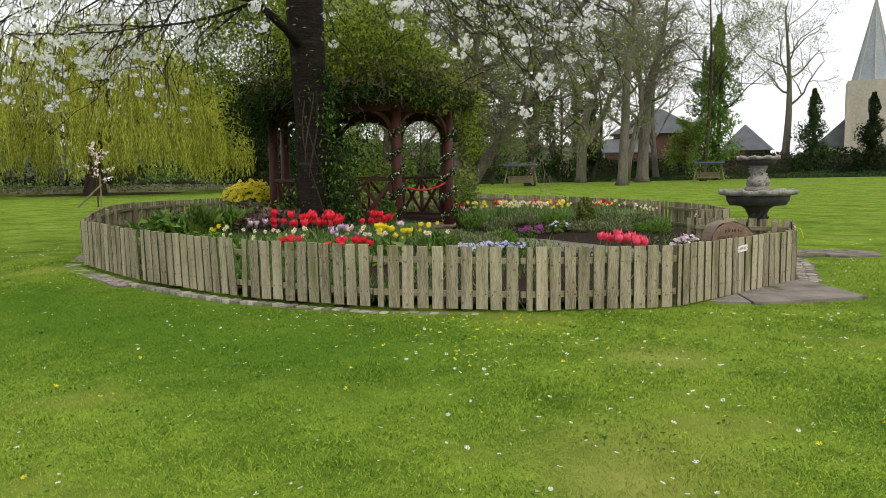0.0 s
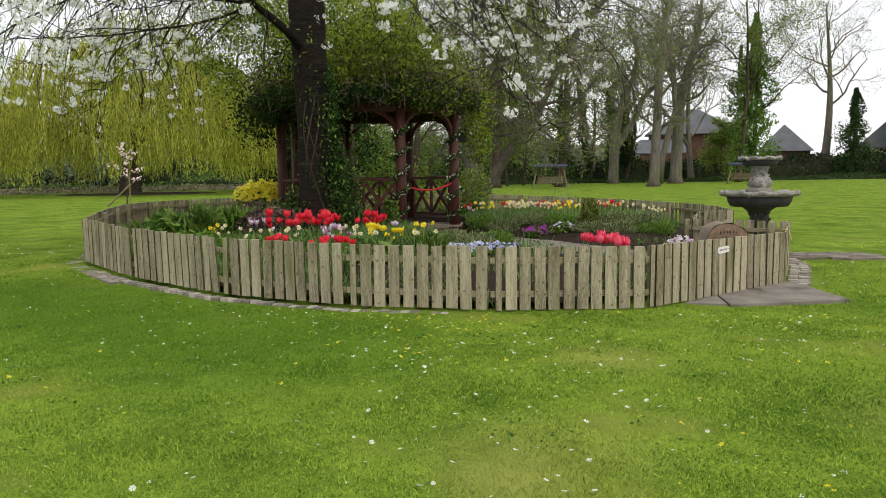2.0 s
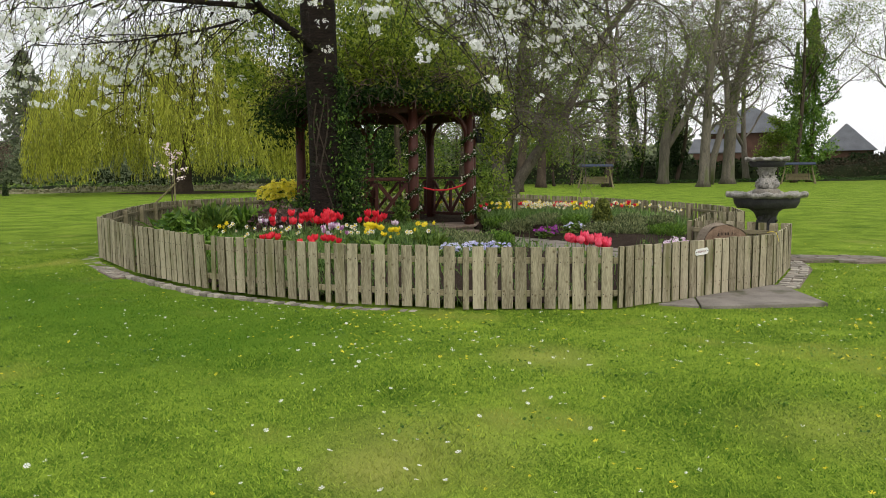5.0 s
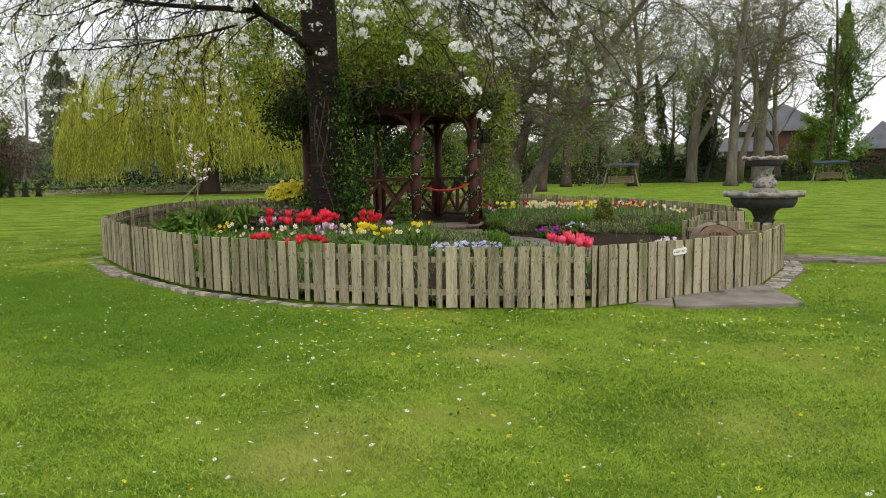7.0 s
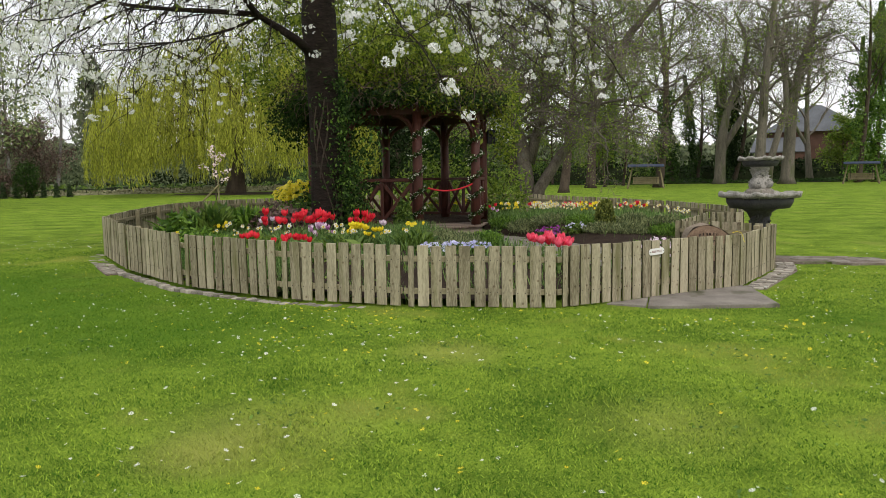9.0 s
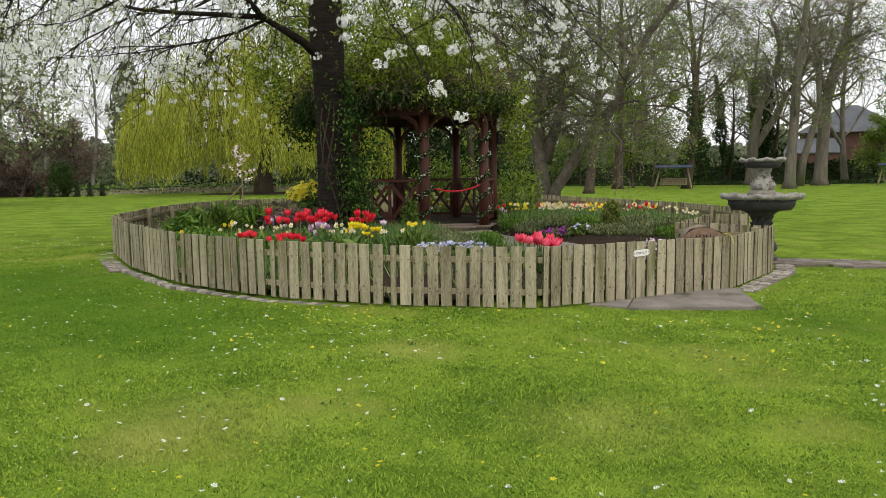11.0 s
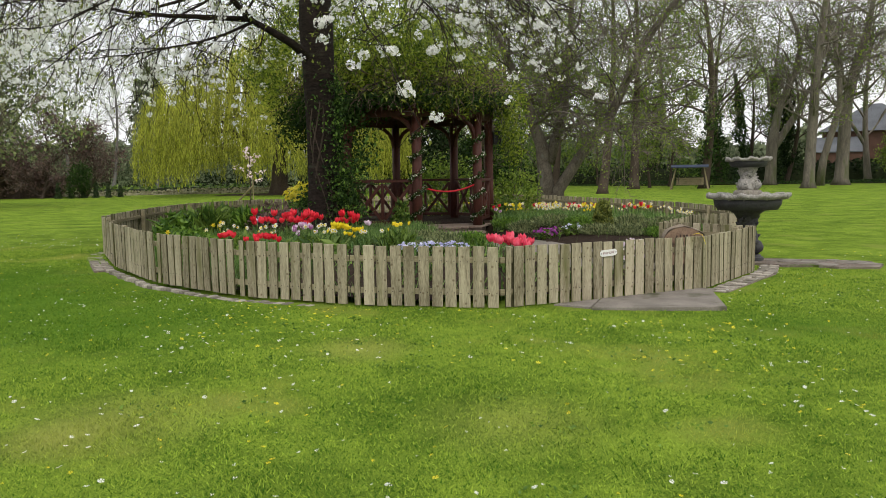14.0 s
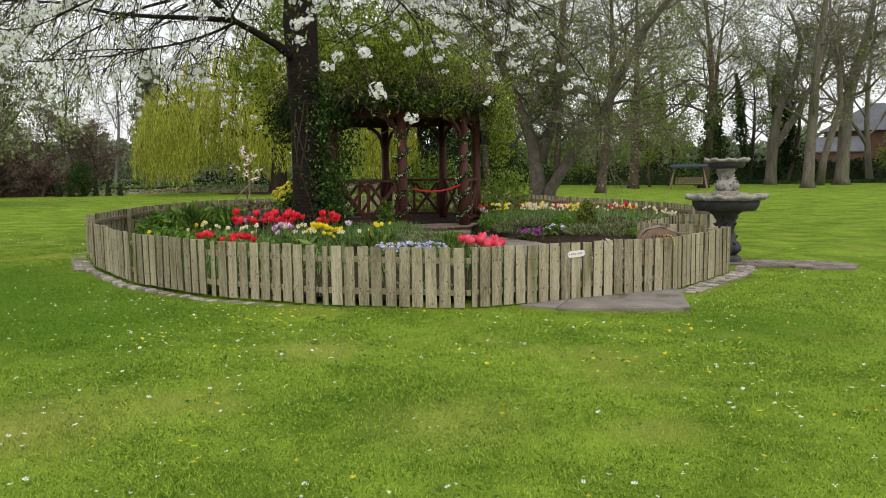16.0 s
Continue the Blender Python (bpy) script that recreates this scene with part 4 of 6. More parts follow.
# trees behind the lawn: seed, x, y, height, trunk radius, leafiness, ivy, bark, height of the clear stem
for seed, x, y, h, r, leafy, ivy, bark, clear in (
        (124, 11.8, 93.9, 24, 0.6, 0.3, 0.5, BROWNBARK, 0.3), (105, 8.8, 74.1, 23, 0.55, 0.5, 0.2, BROWNBARK, 0.25), (106, 2.6, 72.9, 22, 0.6, 0.6, 0.0, BROWNBARK, 0.25),
        (107, 0.8, 56.5, 20, 0.45, 0.6, 0.0, BROWNBARK, 0.25), (108, 50.1, 112.4, 27, 0.85, 0.25, 0.0, GREYBARK, 0.35), (110, -6.0, 84.0, 22, 0.55, 0.7, 0.0, BROWNBARK, 0.2),
        (111, -13.5, 97.0, 24, 0.6, 0.7, 0.3, BROWNBARK, 0.2), (112, 4.5, 99.0, 24, 0.55, 0.7, 0.4, BROWNBARK, 0.2), (113, -20.0, 88.0, 22, 0.5, 0.7, 0.0, BROWNBARK, 0.15),
        (114, -30.0, 100.0, 22, 0.6, 0.6, 0.0, BROWNBARK, 0.15), (115, 19.5, 108.0, 24, 0.5, 0.4, 0.9, BROWNBARK, 0.2), (116, 31.0, 110.0, 25, 0.6, 0.15, 0.0, GREYBARK, 0.2),
        (117, -9.5, 66.0, 19, 0.4, 0.7, 0.0, BROWNBARK, 0.2)):
    park_tree(seed, x, y, h, r, leafy, mat=bark, ivy=ivy, clear=clear, limbs=11 if y > 95 else 14, kids=4, fork=1 if leafy < 0.2 else 0)
for seed, x, y, h in ((121, 6.0, 86.0, 12), (122, -2.0, 92.0, 13), (125, -12.0, 80.0, 11), (132, 1.5, 104.0, 12), (133, -8.0, 101.0, 13), (135, 4.0, 80.0, 9)):
    park_tree(seed, x, y, h, 0.2, 0.6, mat=BROWNBARK, label="young understorey tree in fresh green leaf", limbs=16, kids=4, clear=0.1, leaf=0.26)


park_tree(126, 33.9, 105.0, 7.5, 0.16, 0.6, mat=BROWNBARK, label="leafy young tree in front of the brick house", limbs=18, kids=4, clear=0.12, leaf=0.3)


def stem_tree(seed, x, y, stems, bark, label, limbs=12, reach=(2.6, 5.0), kids=5, leafy=0.12, leaf=0.2, name="park_tree", group="trees along the lawn edge", from_=0.45):
    """A tree whose main stems follow given lines; each stem is (points, radii)."""
    rng = np.random.default_rng(seed)
    tree = thing(name, label, "tree", pose(x, y, 0), group)
    geo, thin, tips = Geo(), Geo(), []
    for pts, rad in stems:
        geo.tube(pts, rad, 12)
        for k in range(limbs):
            t = from_ + (1 - from_) * (k + rng.random()) / limbs
            f = t * (len(pts) - 1)
            i = min(int(f), len(pts) - 2)
            p = Vector(pts[i]).lerp(Vector(pts[i + 1]), f - i)
            a = k * 2.4 + rng.uniform(-0.6, 0.6)
            grow(geo, rng, p, (math.cos(a), math.sin(a), rng.uniform(0.1, 0.9)), rng.uniform(*reach), max(rad[i] * 0.36, 0.04), 3, tips, kids=kids, wander=0.22, lift=0.03, angle=0.75, shrink=0.58, least=0.012, start=0.15, sides=6, thin=thin)
    part("trunk", geo, bark, tree, smooth=True)
    part("twig_mass", thin, TWIG, tree, kind="stuff")
    tips = np.array(tips)
    pts = tips[rng.random(len(tips)) < leafy]
    pts = np.repeat(pts, 2, 0) + rng.normal(size=(2 * len(pts), 3)) * 0.2
    part("leaves", leaf_mesh("leaves", pts, leaf, SPRING, rng, droop=0.4), SPRING, tree, "sparse fresh green leaves", kind="stuff")
    return tree


# the pale forked tree, the two tall grey trees and the bent stem behind them
stem_tree(101, 16.4, 89.0, [([(0, 0, -0.1), (0.05, 0, 0.5), (0.1, 0, 2.2), (0.15, 0, 4.3), (0.5, 0.1, 6.6), (0.9, 0.1, 8.6), (2.2, 0, 11.6), (2.7, 0, 14.4), (2.1, -0.1, 16.6), (1.2, 0, 18.6)], [0.85, 0.62, 0.56, 0.58, 0.42, 0.38, 0.32, 0.27, 0.2, 0.08]),
                            ([(0.3, 0, 3.9), (0.9, 0.1, 4.8), (2.5, 0.2, 7.4), (3.4, 0.2, 9.6), (4.7, 0.3, 10.9), (5.4, 0.3, 13.0), (5.6, 0.3, 15.5)], [0.42, 0.36, 0.33, 0.29, 0.22, 0.15, 0.07]),
                            ([(0.8, 0, 8.0), (-0.2, -0.2, 8.6), (-0.5, -0.2, 11.4), (-1.3, -0.2, 12.8), (-2.3, 0, 13.2)], [0.2, 0.17, 0.14, 0.1, 0.05])],
          GREYBARK, "pale grey tree with two curving main limbs", limbs=11)
stem_tree(102, 17.1, 71.5, [([(0, 0, -0.1), (0.03, 0, 0.5), (0.1, 0, 3), (0.25, 0, 6), (0.35, 0, 9.5), (0.7, 0, 13), (1.1, 0, 17), (1.4, 0, 21)], [0.72, 0.48, 0.42, 0.39, 0.36, 0.3, 0.2, 0.07])],
          GREYBARK, "tall straight grey-barked tree with a flared foot", limbs=22, from_=0.36)
stem_tree(103, 22.6, 85.5, [([(0, 0, -0.1), (0.03, 0, 0.6), (0.1, 0, 3), (0.3, 0, 8), (1.0, 0, 11.6), (1.9, 0, 14.8), (2.4, 0, 18), (2.7, 0, 22)], [1.0, 0.68, 0.6, 0.55, 0.47, 0.36, 0.22, 0.08]),
                            ([(0.5, 0, 9.0), (-0.2, 0.2, 10.5), (-0.5, 0.2, 13), (-1.4, 0.2, 16), (-1.6, 0.2, 19)], [0.34, 0.3, 0.25, 0.17, 0.07])],
          GREYBARK, "massive grey-barked tree with a flared foot", limbs=15)
stem_tree(104, 20.0, 82.0, [([(0, 0, -0.1), (0.25, 0, 2.4), (0.9, 0, 5.0), (1.6, 0, 7.6), (1.4, 0, 10.5), (1.0, 0, 13.0), (1.2, 0, 17)], [0.42, 0.34, 0.31, 0.28, 0.25, 0.2, 0.08])],
          GREYBARK, "slim grey tree bending away from its neighbour", limbs=14, leafy=0.2)


def ivy_coat(rng, x0, x1, height, width, n, lean=0.0):
    """Leaf places for a ragged ivy column with lobes."""
    z = height * rng.random(n) ** 0.8
    a = rng.uniform(0, 2 * math.pi, n)
    lobes = np.array([noise.noise(Vector((math.cos(q) * 1.3, math.sin(q) * 1.3 + x0, h * 0.42))) for q, h in zip(a, z)])
    r = width * np.clip(1 - (z / height) ** 2.0, 0.06, 1) * np.clip(0.62 + 1.5 * lobes, 0.15, 1.4) * rng.uniform(0.55, 1.0, n) + 0.12
    return np.stack([x0 + lean * z + r * np.cos(a), x1 + r * np.sin(a), z], 1)


def ivied_tree(seed, x, y, height, width, n, mat, ivy_height, label, lean=0.0, leafy=0.5):
    tree = park_tree(seed, x, y, height, 0.4, leafy, mat=BROWNBARK, label=label, limbs=15, kids=4, leaf=0.24, lean=(0, 0))
    tree.matrix_basis = pose(x, y, 0)
    rng = np.random.default_rng(seed)
    coat = np.concatenate([ivy_coat(rng, 0, 0, ivy_height, width * 0.8, n, lean)] + [cloud(rng, (lean * z + width * rng.uniform(-0.6, 0.6), 0, z), (width * 0.55, width * 0.5, rng.uniform(0.9, 1.9)), n // 14, 0.2, cut=0.04) for z in ivy_height * np.array((0.16, 0.3, 0.45, 0.58, 0.7))])
    part("ivy", leaf_mesh("ivy", coat, 0.24, mat, rng, droop=0.8), mat, tree, "thick ivy coat", kind="stuff")


ivied_tree(118, 32.8, 91.0, 24, 3.5, 19000, FRESH, 19, "tall tree thickly clad in fresh green ivy", leafy=0.5)
ivied_tree(109, 30.2, 88.0, 25, 0.8, 1800, SHRUB, 15, "tall slim tree with light ivy and tiers of young leaves", leafy=0.7)
ivied_tree(119, 19.2, 97.0, 15, 1.7, 6000, HEDGE, 12.5, "dark ivy-smothered tree behind the grey trunks", leafy=0.2)
ivied_tree(120, 15.2, 99.0, 15, 1.3, 4500, IVY, 13, "leaning tree trunk clad in dark ivy", lean=-0.12, leafy=0.5)


def leaning_tree():
    """The many-stemmed tree just behind the fence, one stem leaning far over."""
    rng = np.random.default_rng(31)
    tree = thing("leaning_tree", "many-stemmed grey-barked tree with one far-leaning limb and fine bare twigs", "tree", pose(1.0, 26.2, 0))
    geo, thin, tips = Geo(), Geo(), []
    stems = [([(0.1, 0, -0.1), (0.25, 0, 0.9), (0.95, 0.1, 2.0), (1.95, 0.1, 3.3), (2.5, 0, 4.5), (3.3, -0.1, 6.0), (4.4, -0.2, 7.3), (5.3, -0.3, 8.4)], [0.32, 0.21, 0.18, 0.16, 0.14, 0.12, 0.09, 0.05]),
             ([(-0.2, 0.1, -0.1), (-0.2, 0.1, 1.2), (-0.35, 0.2, 2.4), (-0.8, 0.2, 3.7), (-1.3, 0.1, 4.9), (-1.9, 0, 6.4), (-2.3, 0, 8.0)], [0.36, 0.27, 0.22, 0.18, 0.15, 0.1, 0.05]),
             ([(-0.1, 0.2, 1.8), (0.1, 0.3, 2.6), (0.4, 0.4, 3.6), (0.45, 0.5, 5.0), (0.6, 0.5, 6.2), (0.65, 0.5, 7.4), (0.8, 0.5, 9.0)], [0.2, 0.18, 0.16, 0.14, 0.12, 0.09, 0.05])]
    for pts, rad in stems:
        geo.tube(pts, rad, 10)
        for k in range(17):
            t = 0.32 + 0.66 * (k + rng.random()) / 17
            f = t * (len(pts) - 1)
            i = min(int(f), len(pts) - 2)
            p = Vector(pts[i]).lerp(Vector(pts[i + 1]), f - i)
            a = k * 2.4 + rng.uniform(-0.6, 0.6)
            grow(geo, rng, p, (math.cos(a), math.sin(a), rng.uniform(-0.3, 0.7)), rng.uniform(2.2, 4.0), rad[i] * 0.33, 3, tips, kids=6, wander=0.22, lift=-0.03, angle=0.8, shrink=0.56, least=0.006, start=0.12, sides=6, thin=thin)
    part("trunk", geo, LEANBARK, tree, smooth=True)
    part("twig_mass", thin, TWIG, tree, kind="stuff")
    tips = np.array(tips)
    pts = tips[rng.random(len(tips)) < 0.75]
    pts = np.repeat(pts, 3, 0) + rng.normal(size=(3 * len(pts), 3)) * 0.09
    part("leaves", leaf_mesh("leaves", pts, 0.058, SPRING, rng, droop=0.4), SPRING, tree, "tiny unfolding yellow-green leaves", kind="stuff")


leaning_tree()


def conifer(x, y, h, r, mat, label, seed, name="conifer", n=5000, size=0.3, group=""):
    rng = np.random.default_rng(seed)
    tree = thing(name, label, "tree", pose(x, y, 0), group)
    geo = Geo()
    geo.tube([(0, 0, -0.1), (0, 0, h * 0.5), (0, 0, h * 0.92)], [r * 0.1 + 0.03, r * 0.07 + 0.02, 0.02], 7)
    part("trunk", geo, BROWNBARK, tree)
    u = rng.random(n)
    z = h * (0.06 + 0.94 * u)
    a = rng.uniform(0, 2 * math.pi, n)
    shape = r * (1 - u) ** 0.7 * (0.75 + 0.45 * np.sin(a * 3 + z * 11 / h) * np.cos(z * 19 / h + a)) * (0.45 + 0.55 * rng.random(n) ** 0.4) + 0.02
    pts = np.stack([shape * np.cos(a), shape * np.sin(a), z], 1)
    part("foliage", leaf_mesh("foliage", pts, size, mat, rng, droop=0.3, long=1.5), mat, tree, kind="stuff")


def ivy_spire(seed, x, y, h, r, mat, label):
    """A dead trunk wholly wrapped in ivy, ragged and tapering."""
    rng = np.random.default_rng(seed)
    tree = thing("ivied_stump", label, "tree", pose(x, y, 0), "ivied stumps")
    geo = Geo()
    geo.tube([(0, 0, -0.1), (0.1, 0, h * 0.5), (0, 0, h * 0.96)], [0.4, 0.28, 0.06], 8)
    part("trunk", geo, BROWNBARK, tree)
    pts = np.concatenate([ivy_coat(rng, 0, 0, h, r, 7000), cloud(rng, (0.2, 0, h * 0.2), (r * 1.5, r * 1.4, h * 0.22), 2600, 0.3, cut=0.05), cloud(rng, (-r * 0.4, 0, h * 0.5), (r * 0.8, r, h * 0.16), 900, 0.2, cut=0.05)])
    part("ivy", leaf_mesh("ivy", pts[pts[:, 2] > 0], 0.27, mat, rng, droop=0.7), mat, tree, kind="stuff")


ivy_spire(41, 52.8, 109.0, 12.2, 2.4, IVY, "tall stump wrapped in dark green ivy")
ivy_spire(42, 59.5, 106.0, 11.3, 2.0, HEDGE, "narrow stump wrapped in very dark ivy")
for k in range(6):
    conifer(-38.8 - 0.72 * k, 55.0 - 0.6 * k, 1.1 + 0.12 * (k % 3), 0.26, CONIFER, "small dark clipped conifer in a row", 50 + k, "small_conifer", 500, 0.14, "row of small conifers")
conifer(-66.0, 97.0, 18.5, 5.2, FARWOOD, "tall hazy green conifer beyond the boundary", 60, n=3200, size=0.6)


def bank(name, label, category, points, height, depth, mat, seed, density, size, rough=0.35, core=None, core_h=0.85):
    """A long hedge or thicket: a lumpy solid core under a coat of leaves; points: (x, y) along its foot."""
    rng = np.random.default_rng(seed)
    hedge = thing(name, label, category, kind="structure")
    geo, pts = Geo(), []
    samples = []
    for (ax, ay), (bx, by) in zip(points, points[1:]):
        n = max(2, int(math.hypot(bx - ax, by - ay) / 1.5))
        samples += [(ax + (bx - ax) * i / n, ay + (by - ay) * i / n, (bx - ax), (by - ay)) for i in range(n)]
    rows = 7
    for i, (x, y, dx, dy) in enumerate(samples):
        l = math.hypot(dx, dy)
        nx, ny = dy / l, -dx / l
        top = height * (1 + rough * noise.noise(Vector((x * 0.13, y * 0.13, seed))) + 0.5 * rough * noise.noise(Vector((x * 0.45, y * 0.45, seed))))
        top *= min(1, (i + 1) / 4, (len(samples) - i) / 4) ** 0.5
        for j in range(rows):
            t = math.pi * j / (rows - 1)
            w = depth * 0.5 * (1 + 0.25 * noise.noise(Vector((x * 0.5, y * 0.5, j))))
            geo.v.append((x + nx * math.cos(t) * w, y + ny * math.cos(t) * w, -0.1 + top * core_h * math.sin(t) ** 0.6))
            m = rng.poisson(density)
            for q in range(m):
                tt = math.pi * rng.random()
                ww = w * rng.uniform(0.85, 1.25)
                sh = rng.uniform(-0.9, 0.9)
                pts.append((x + nx * math.cos(tt) * ww + dx / l * sh, y + ny * math.cos(tt) * ww + dy / l * sh, max(0.05, top * math.sin(tt) ** 0.6 * rng.uniform(0.82, 1.12))))
    for i in range(len(samples) - 1):
        for j in range(rows - 1):
            geo.f.append((i * rows + j, (i + 1) * rows + j, (i + 1) * rows + j + 1, i * rows + j + 1))
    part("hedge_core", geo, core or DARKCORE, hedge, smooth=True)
    part("foliage", leaf_mesh("foliage", np.array(pts), size, mat, rng, droop=0.3), mat, hedge, kind="stuff")


def evergreen(seed, x, y, h, r, mat, label):
    """A broad dark evergreen, branched to the ground, with an uneven crown."""
    rng = np.random.default_rng(seed)
    tree = thing("evergreen_tree", label, "tree", pose(x, y, 0))
    geo, tips = Geo(), []
    geo.tube([(0, 0, -0.1), (0.1, 0, h * 0.4), (0, 0.1, h * 0.9)], [r * 0.14, r * 0.09, 0.05], 9)
    for k in range(16):
        a, z = k * 2.4, h * (0.12 + 0.75 * k / 16)
        grow(geo, rng, (0.05, 0, z), (math.cos(a), math.sin(a), 0.25), r * (1.05 - 0.6 * k / 16), 0.08, 1, tips, kids=4, wander=0.15, sides=5)
    part("trunk", geo, BROWNBARK, tree)
    pts = np.concatenate([cloud(rng, (0, 0, h * 0.42), (r, r, h * 0.46), 7000, 0.35, cut=0.12), cloud(rng, (0.3, 0, h * 0.72), (r * 0.7, r * 0.7, h * 0.3), 3000, 0.3, cut=0.12)]
                         + [np.array(t) + rng.normal(size=(18, 3)) * 0.4 for t in tips])
    part("foliage", leaf_mesh("foliage", pts[pts[:, 2] > 0.2], 0.26, mat, rng, droop=0.4, long=1.4), mat, tree, kind="stuff")


evergreen(301, -16.5, 68.0, 10.0, 4.0, HEDGE, "broad very dark evergreen tree behind the gazebo")
evergreen(302, -11.5, 76.0, 7.0, 3.4, IVY, "dark green evergreen shrub beside the larger one")
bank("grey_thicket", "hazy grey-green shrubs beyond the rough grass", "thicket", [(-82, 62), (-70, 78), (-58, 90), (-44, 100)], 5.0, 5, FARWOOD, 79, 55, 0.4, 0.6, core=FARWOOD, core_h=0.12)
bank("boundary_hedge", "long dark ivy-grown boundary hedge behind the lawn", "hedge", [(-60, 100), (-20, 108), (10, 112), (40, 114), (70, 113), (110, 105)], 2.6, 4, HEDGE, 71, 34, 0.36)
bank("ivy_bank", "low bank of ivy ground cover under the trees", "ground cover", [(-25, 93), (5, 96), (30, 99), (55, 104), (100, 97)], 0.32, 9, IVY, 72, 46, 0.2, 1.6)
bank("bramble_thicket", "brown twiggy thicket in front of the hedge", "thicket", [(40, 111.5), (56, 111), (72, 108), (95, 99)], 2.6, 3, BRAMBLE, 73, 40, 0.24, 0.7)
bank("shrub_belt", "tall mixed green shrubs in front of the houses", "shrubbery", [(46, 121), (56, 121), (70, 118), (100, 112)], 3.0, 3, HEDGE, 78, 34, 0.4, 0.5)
bank("copper_hedge", "bronze-leaved beech hedge at the lawn edge", "hedge", [(-66, 33), (-54, 48), (-45.5, 58)], 4.2, 4, COPPER, 74, 60, 0.4, 0.4, core=BROWNBARK, core_h=0.8)
for seed, x, y, h in ((91, -42.6, 55.2, 6.5), (92, -44.6, 52.6, 7.5), (93, -46.8, 50.2, 8), (94, -49.2, 47.6, 8)):
    park_tree(seed, x, y, h, 0.2, 1.0, mat=BROWNBARK, label="twiggy copper-leaved beech growing up from the hedge", limbs=20, kids=4, clear=0.04, leaf=0.17, leaf_mat=COPPER)
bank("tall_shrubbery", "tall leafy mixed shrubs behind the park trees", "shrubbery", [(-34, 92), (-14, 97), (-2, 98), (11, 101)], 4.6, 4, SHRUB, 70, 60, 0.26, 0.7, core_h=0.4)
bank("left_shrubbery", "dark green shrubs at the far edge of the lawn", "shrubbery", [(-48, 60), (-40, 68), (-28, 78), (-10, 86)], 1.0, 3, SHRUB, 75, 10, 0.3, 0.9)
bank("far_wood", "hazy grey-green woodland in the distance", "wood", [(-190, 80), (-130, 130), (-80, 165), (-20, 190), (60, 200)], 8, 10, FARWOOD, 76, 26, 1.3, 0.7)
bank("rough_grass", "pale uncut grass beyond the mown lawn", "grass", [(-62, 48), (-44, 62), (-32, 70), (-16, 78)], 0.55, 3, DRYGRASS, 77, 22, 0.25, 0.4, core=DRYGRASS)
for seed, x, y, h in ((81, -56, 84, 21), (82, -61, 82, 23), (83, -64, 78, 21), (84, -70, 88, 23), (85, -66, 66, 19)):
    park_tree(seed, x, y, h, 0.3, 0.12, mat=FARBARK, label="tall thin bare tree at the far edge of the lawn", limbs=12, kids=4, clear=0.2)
olive = park_tree(86, -30.2, 33.0, 11.5, 0.42, 1.0, mat=BROWNBARK, label="spreading tree with olive-brown young foliage and drooping limbs", limbs=22, kids=5, clear=0.2, leaf=0.12, leaf_mat=HEATHER)
crown = np.random.default_rng(860)
part("young_foliage", leaf_mesh("young_foliage", np.concatenate([cloud(crown, (0, 0, 6.6), (6.6, 6.2, 4.4), 10500, 0.15, cut=0.05), cloud(crown, (0, 0, 4.6), (6.4, 6.0, 2.4), 4000, 0.3, cut=0.0)]), 0.17, HEATHER, crown, droop=0.5, long=1.3), HEATHER, olive, "olive-brown unfolding leaves", kind="stuff")
park_tree(87, -41.2, 53.0, 2.6, 0.06, 0.8, mat=BROWNBARK, label="small dark evergreen tree at the lawn edge", limbs=16, kids=4, clear=0.2, leaf=0.16, leaf_mat=IVY)


# ---- swing seats ----
def make_swing():
    sw = thing("swing_seat", "timber garden swing seat with a blue fabric canopy", "swing seat", None, "swing seats")
    for sx in (-1, 1):
        for sy in (-1, 1):
            g = Geo()
            g.tube([(sx * 1.5, sy * 0.75, 0), (sx * 1.12, sy * 0.06, 1.85)], [0.06, 0.05], 6)
            part("leg", g, SWINGWOOD, sw)
    g = Geo()
    g.tube([(-1.35, 0, 1.84), (1.35, 0, 1.84)], [0.06, 0.06], 6)
    part("top_beam", g, SWINGWOOD, sw)
    g = Geo()
    g.v = [(-1.5, -0.65, 1.88), (1.5, -0.65, 1.88), (1.5, 0, 2.06), (-1.5, 0, 2.06), (1.5, 0.65, 1.88), (-1.5, 0.65, 1.88)]
    g.v += [(x, y, z - 0.07) for x, y, z in g.v]
    g.f = [(0, 1, 2, 3), (3, 2, 4, 5), (9, 8, 7, 6), (11, 10, 8, 9), (0, 6, 7, 1), (5, 4, 10, 11), (0, 3, 9, 6), (3, 5, 11, 9), (1, 7, 8, 2), (2, 8, 10, 4)]
    part("canopy", g, BLUECANOPY, sw, "faded blue canopy")
    for k in range(4):
        g = Geo()
        g.box(pose(0, -0.25 + 0.15 * k, 0.42), 2.2, 0.12, 0.05)
        part("seat_slat", g, SWINGWOOD, sw)
    for k in range(4):
        g = Geo()
        g.box(pose(0, 0.31 + 0.03 * k, 0.44 + 0.155 * k, -12, 0, 0), 2.2, 0.03, 0.14)
        part("back_slat", g, SWINGWOOD, sw)
    for sx in (-0.9, 0.9):
        for y in (-0.25, 0.3):
            g = Geo()
            g.tube([(sx, y, 0.48), (sx, 0, 1.84)], [0.012, 0.012], 5)
            part("hanger", g, NAIL, sw)
    return sw


swing = make_swing()
swing.matrix_basis = pose(7.3, 68, 0, 0, 0, -6)
copy_thing(swing, pose(27.4, 78, 0, 0, 0, -14))


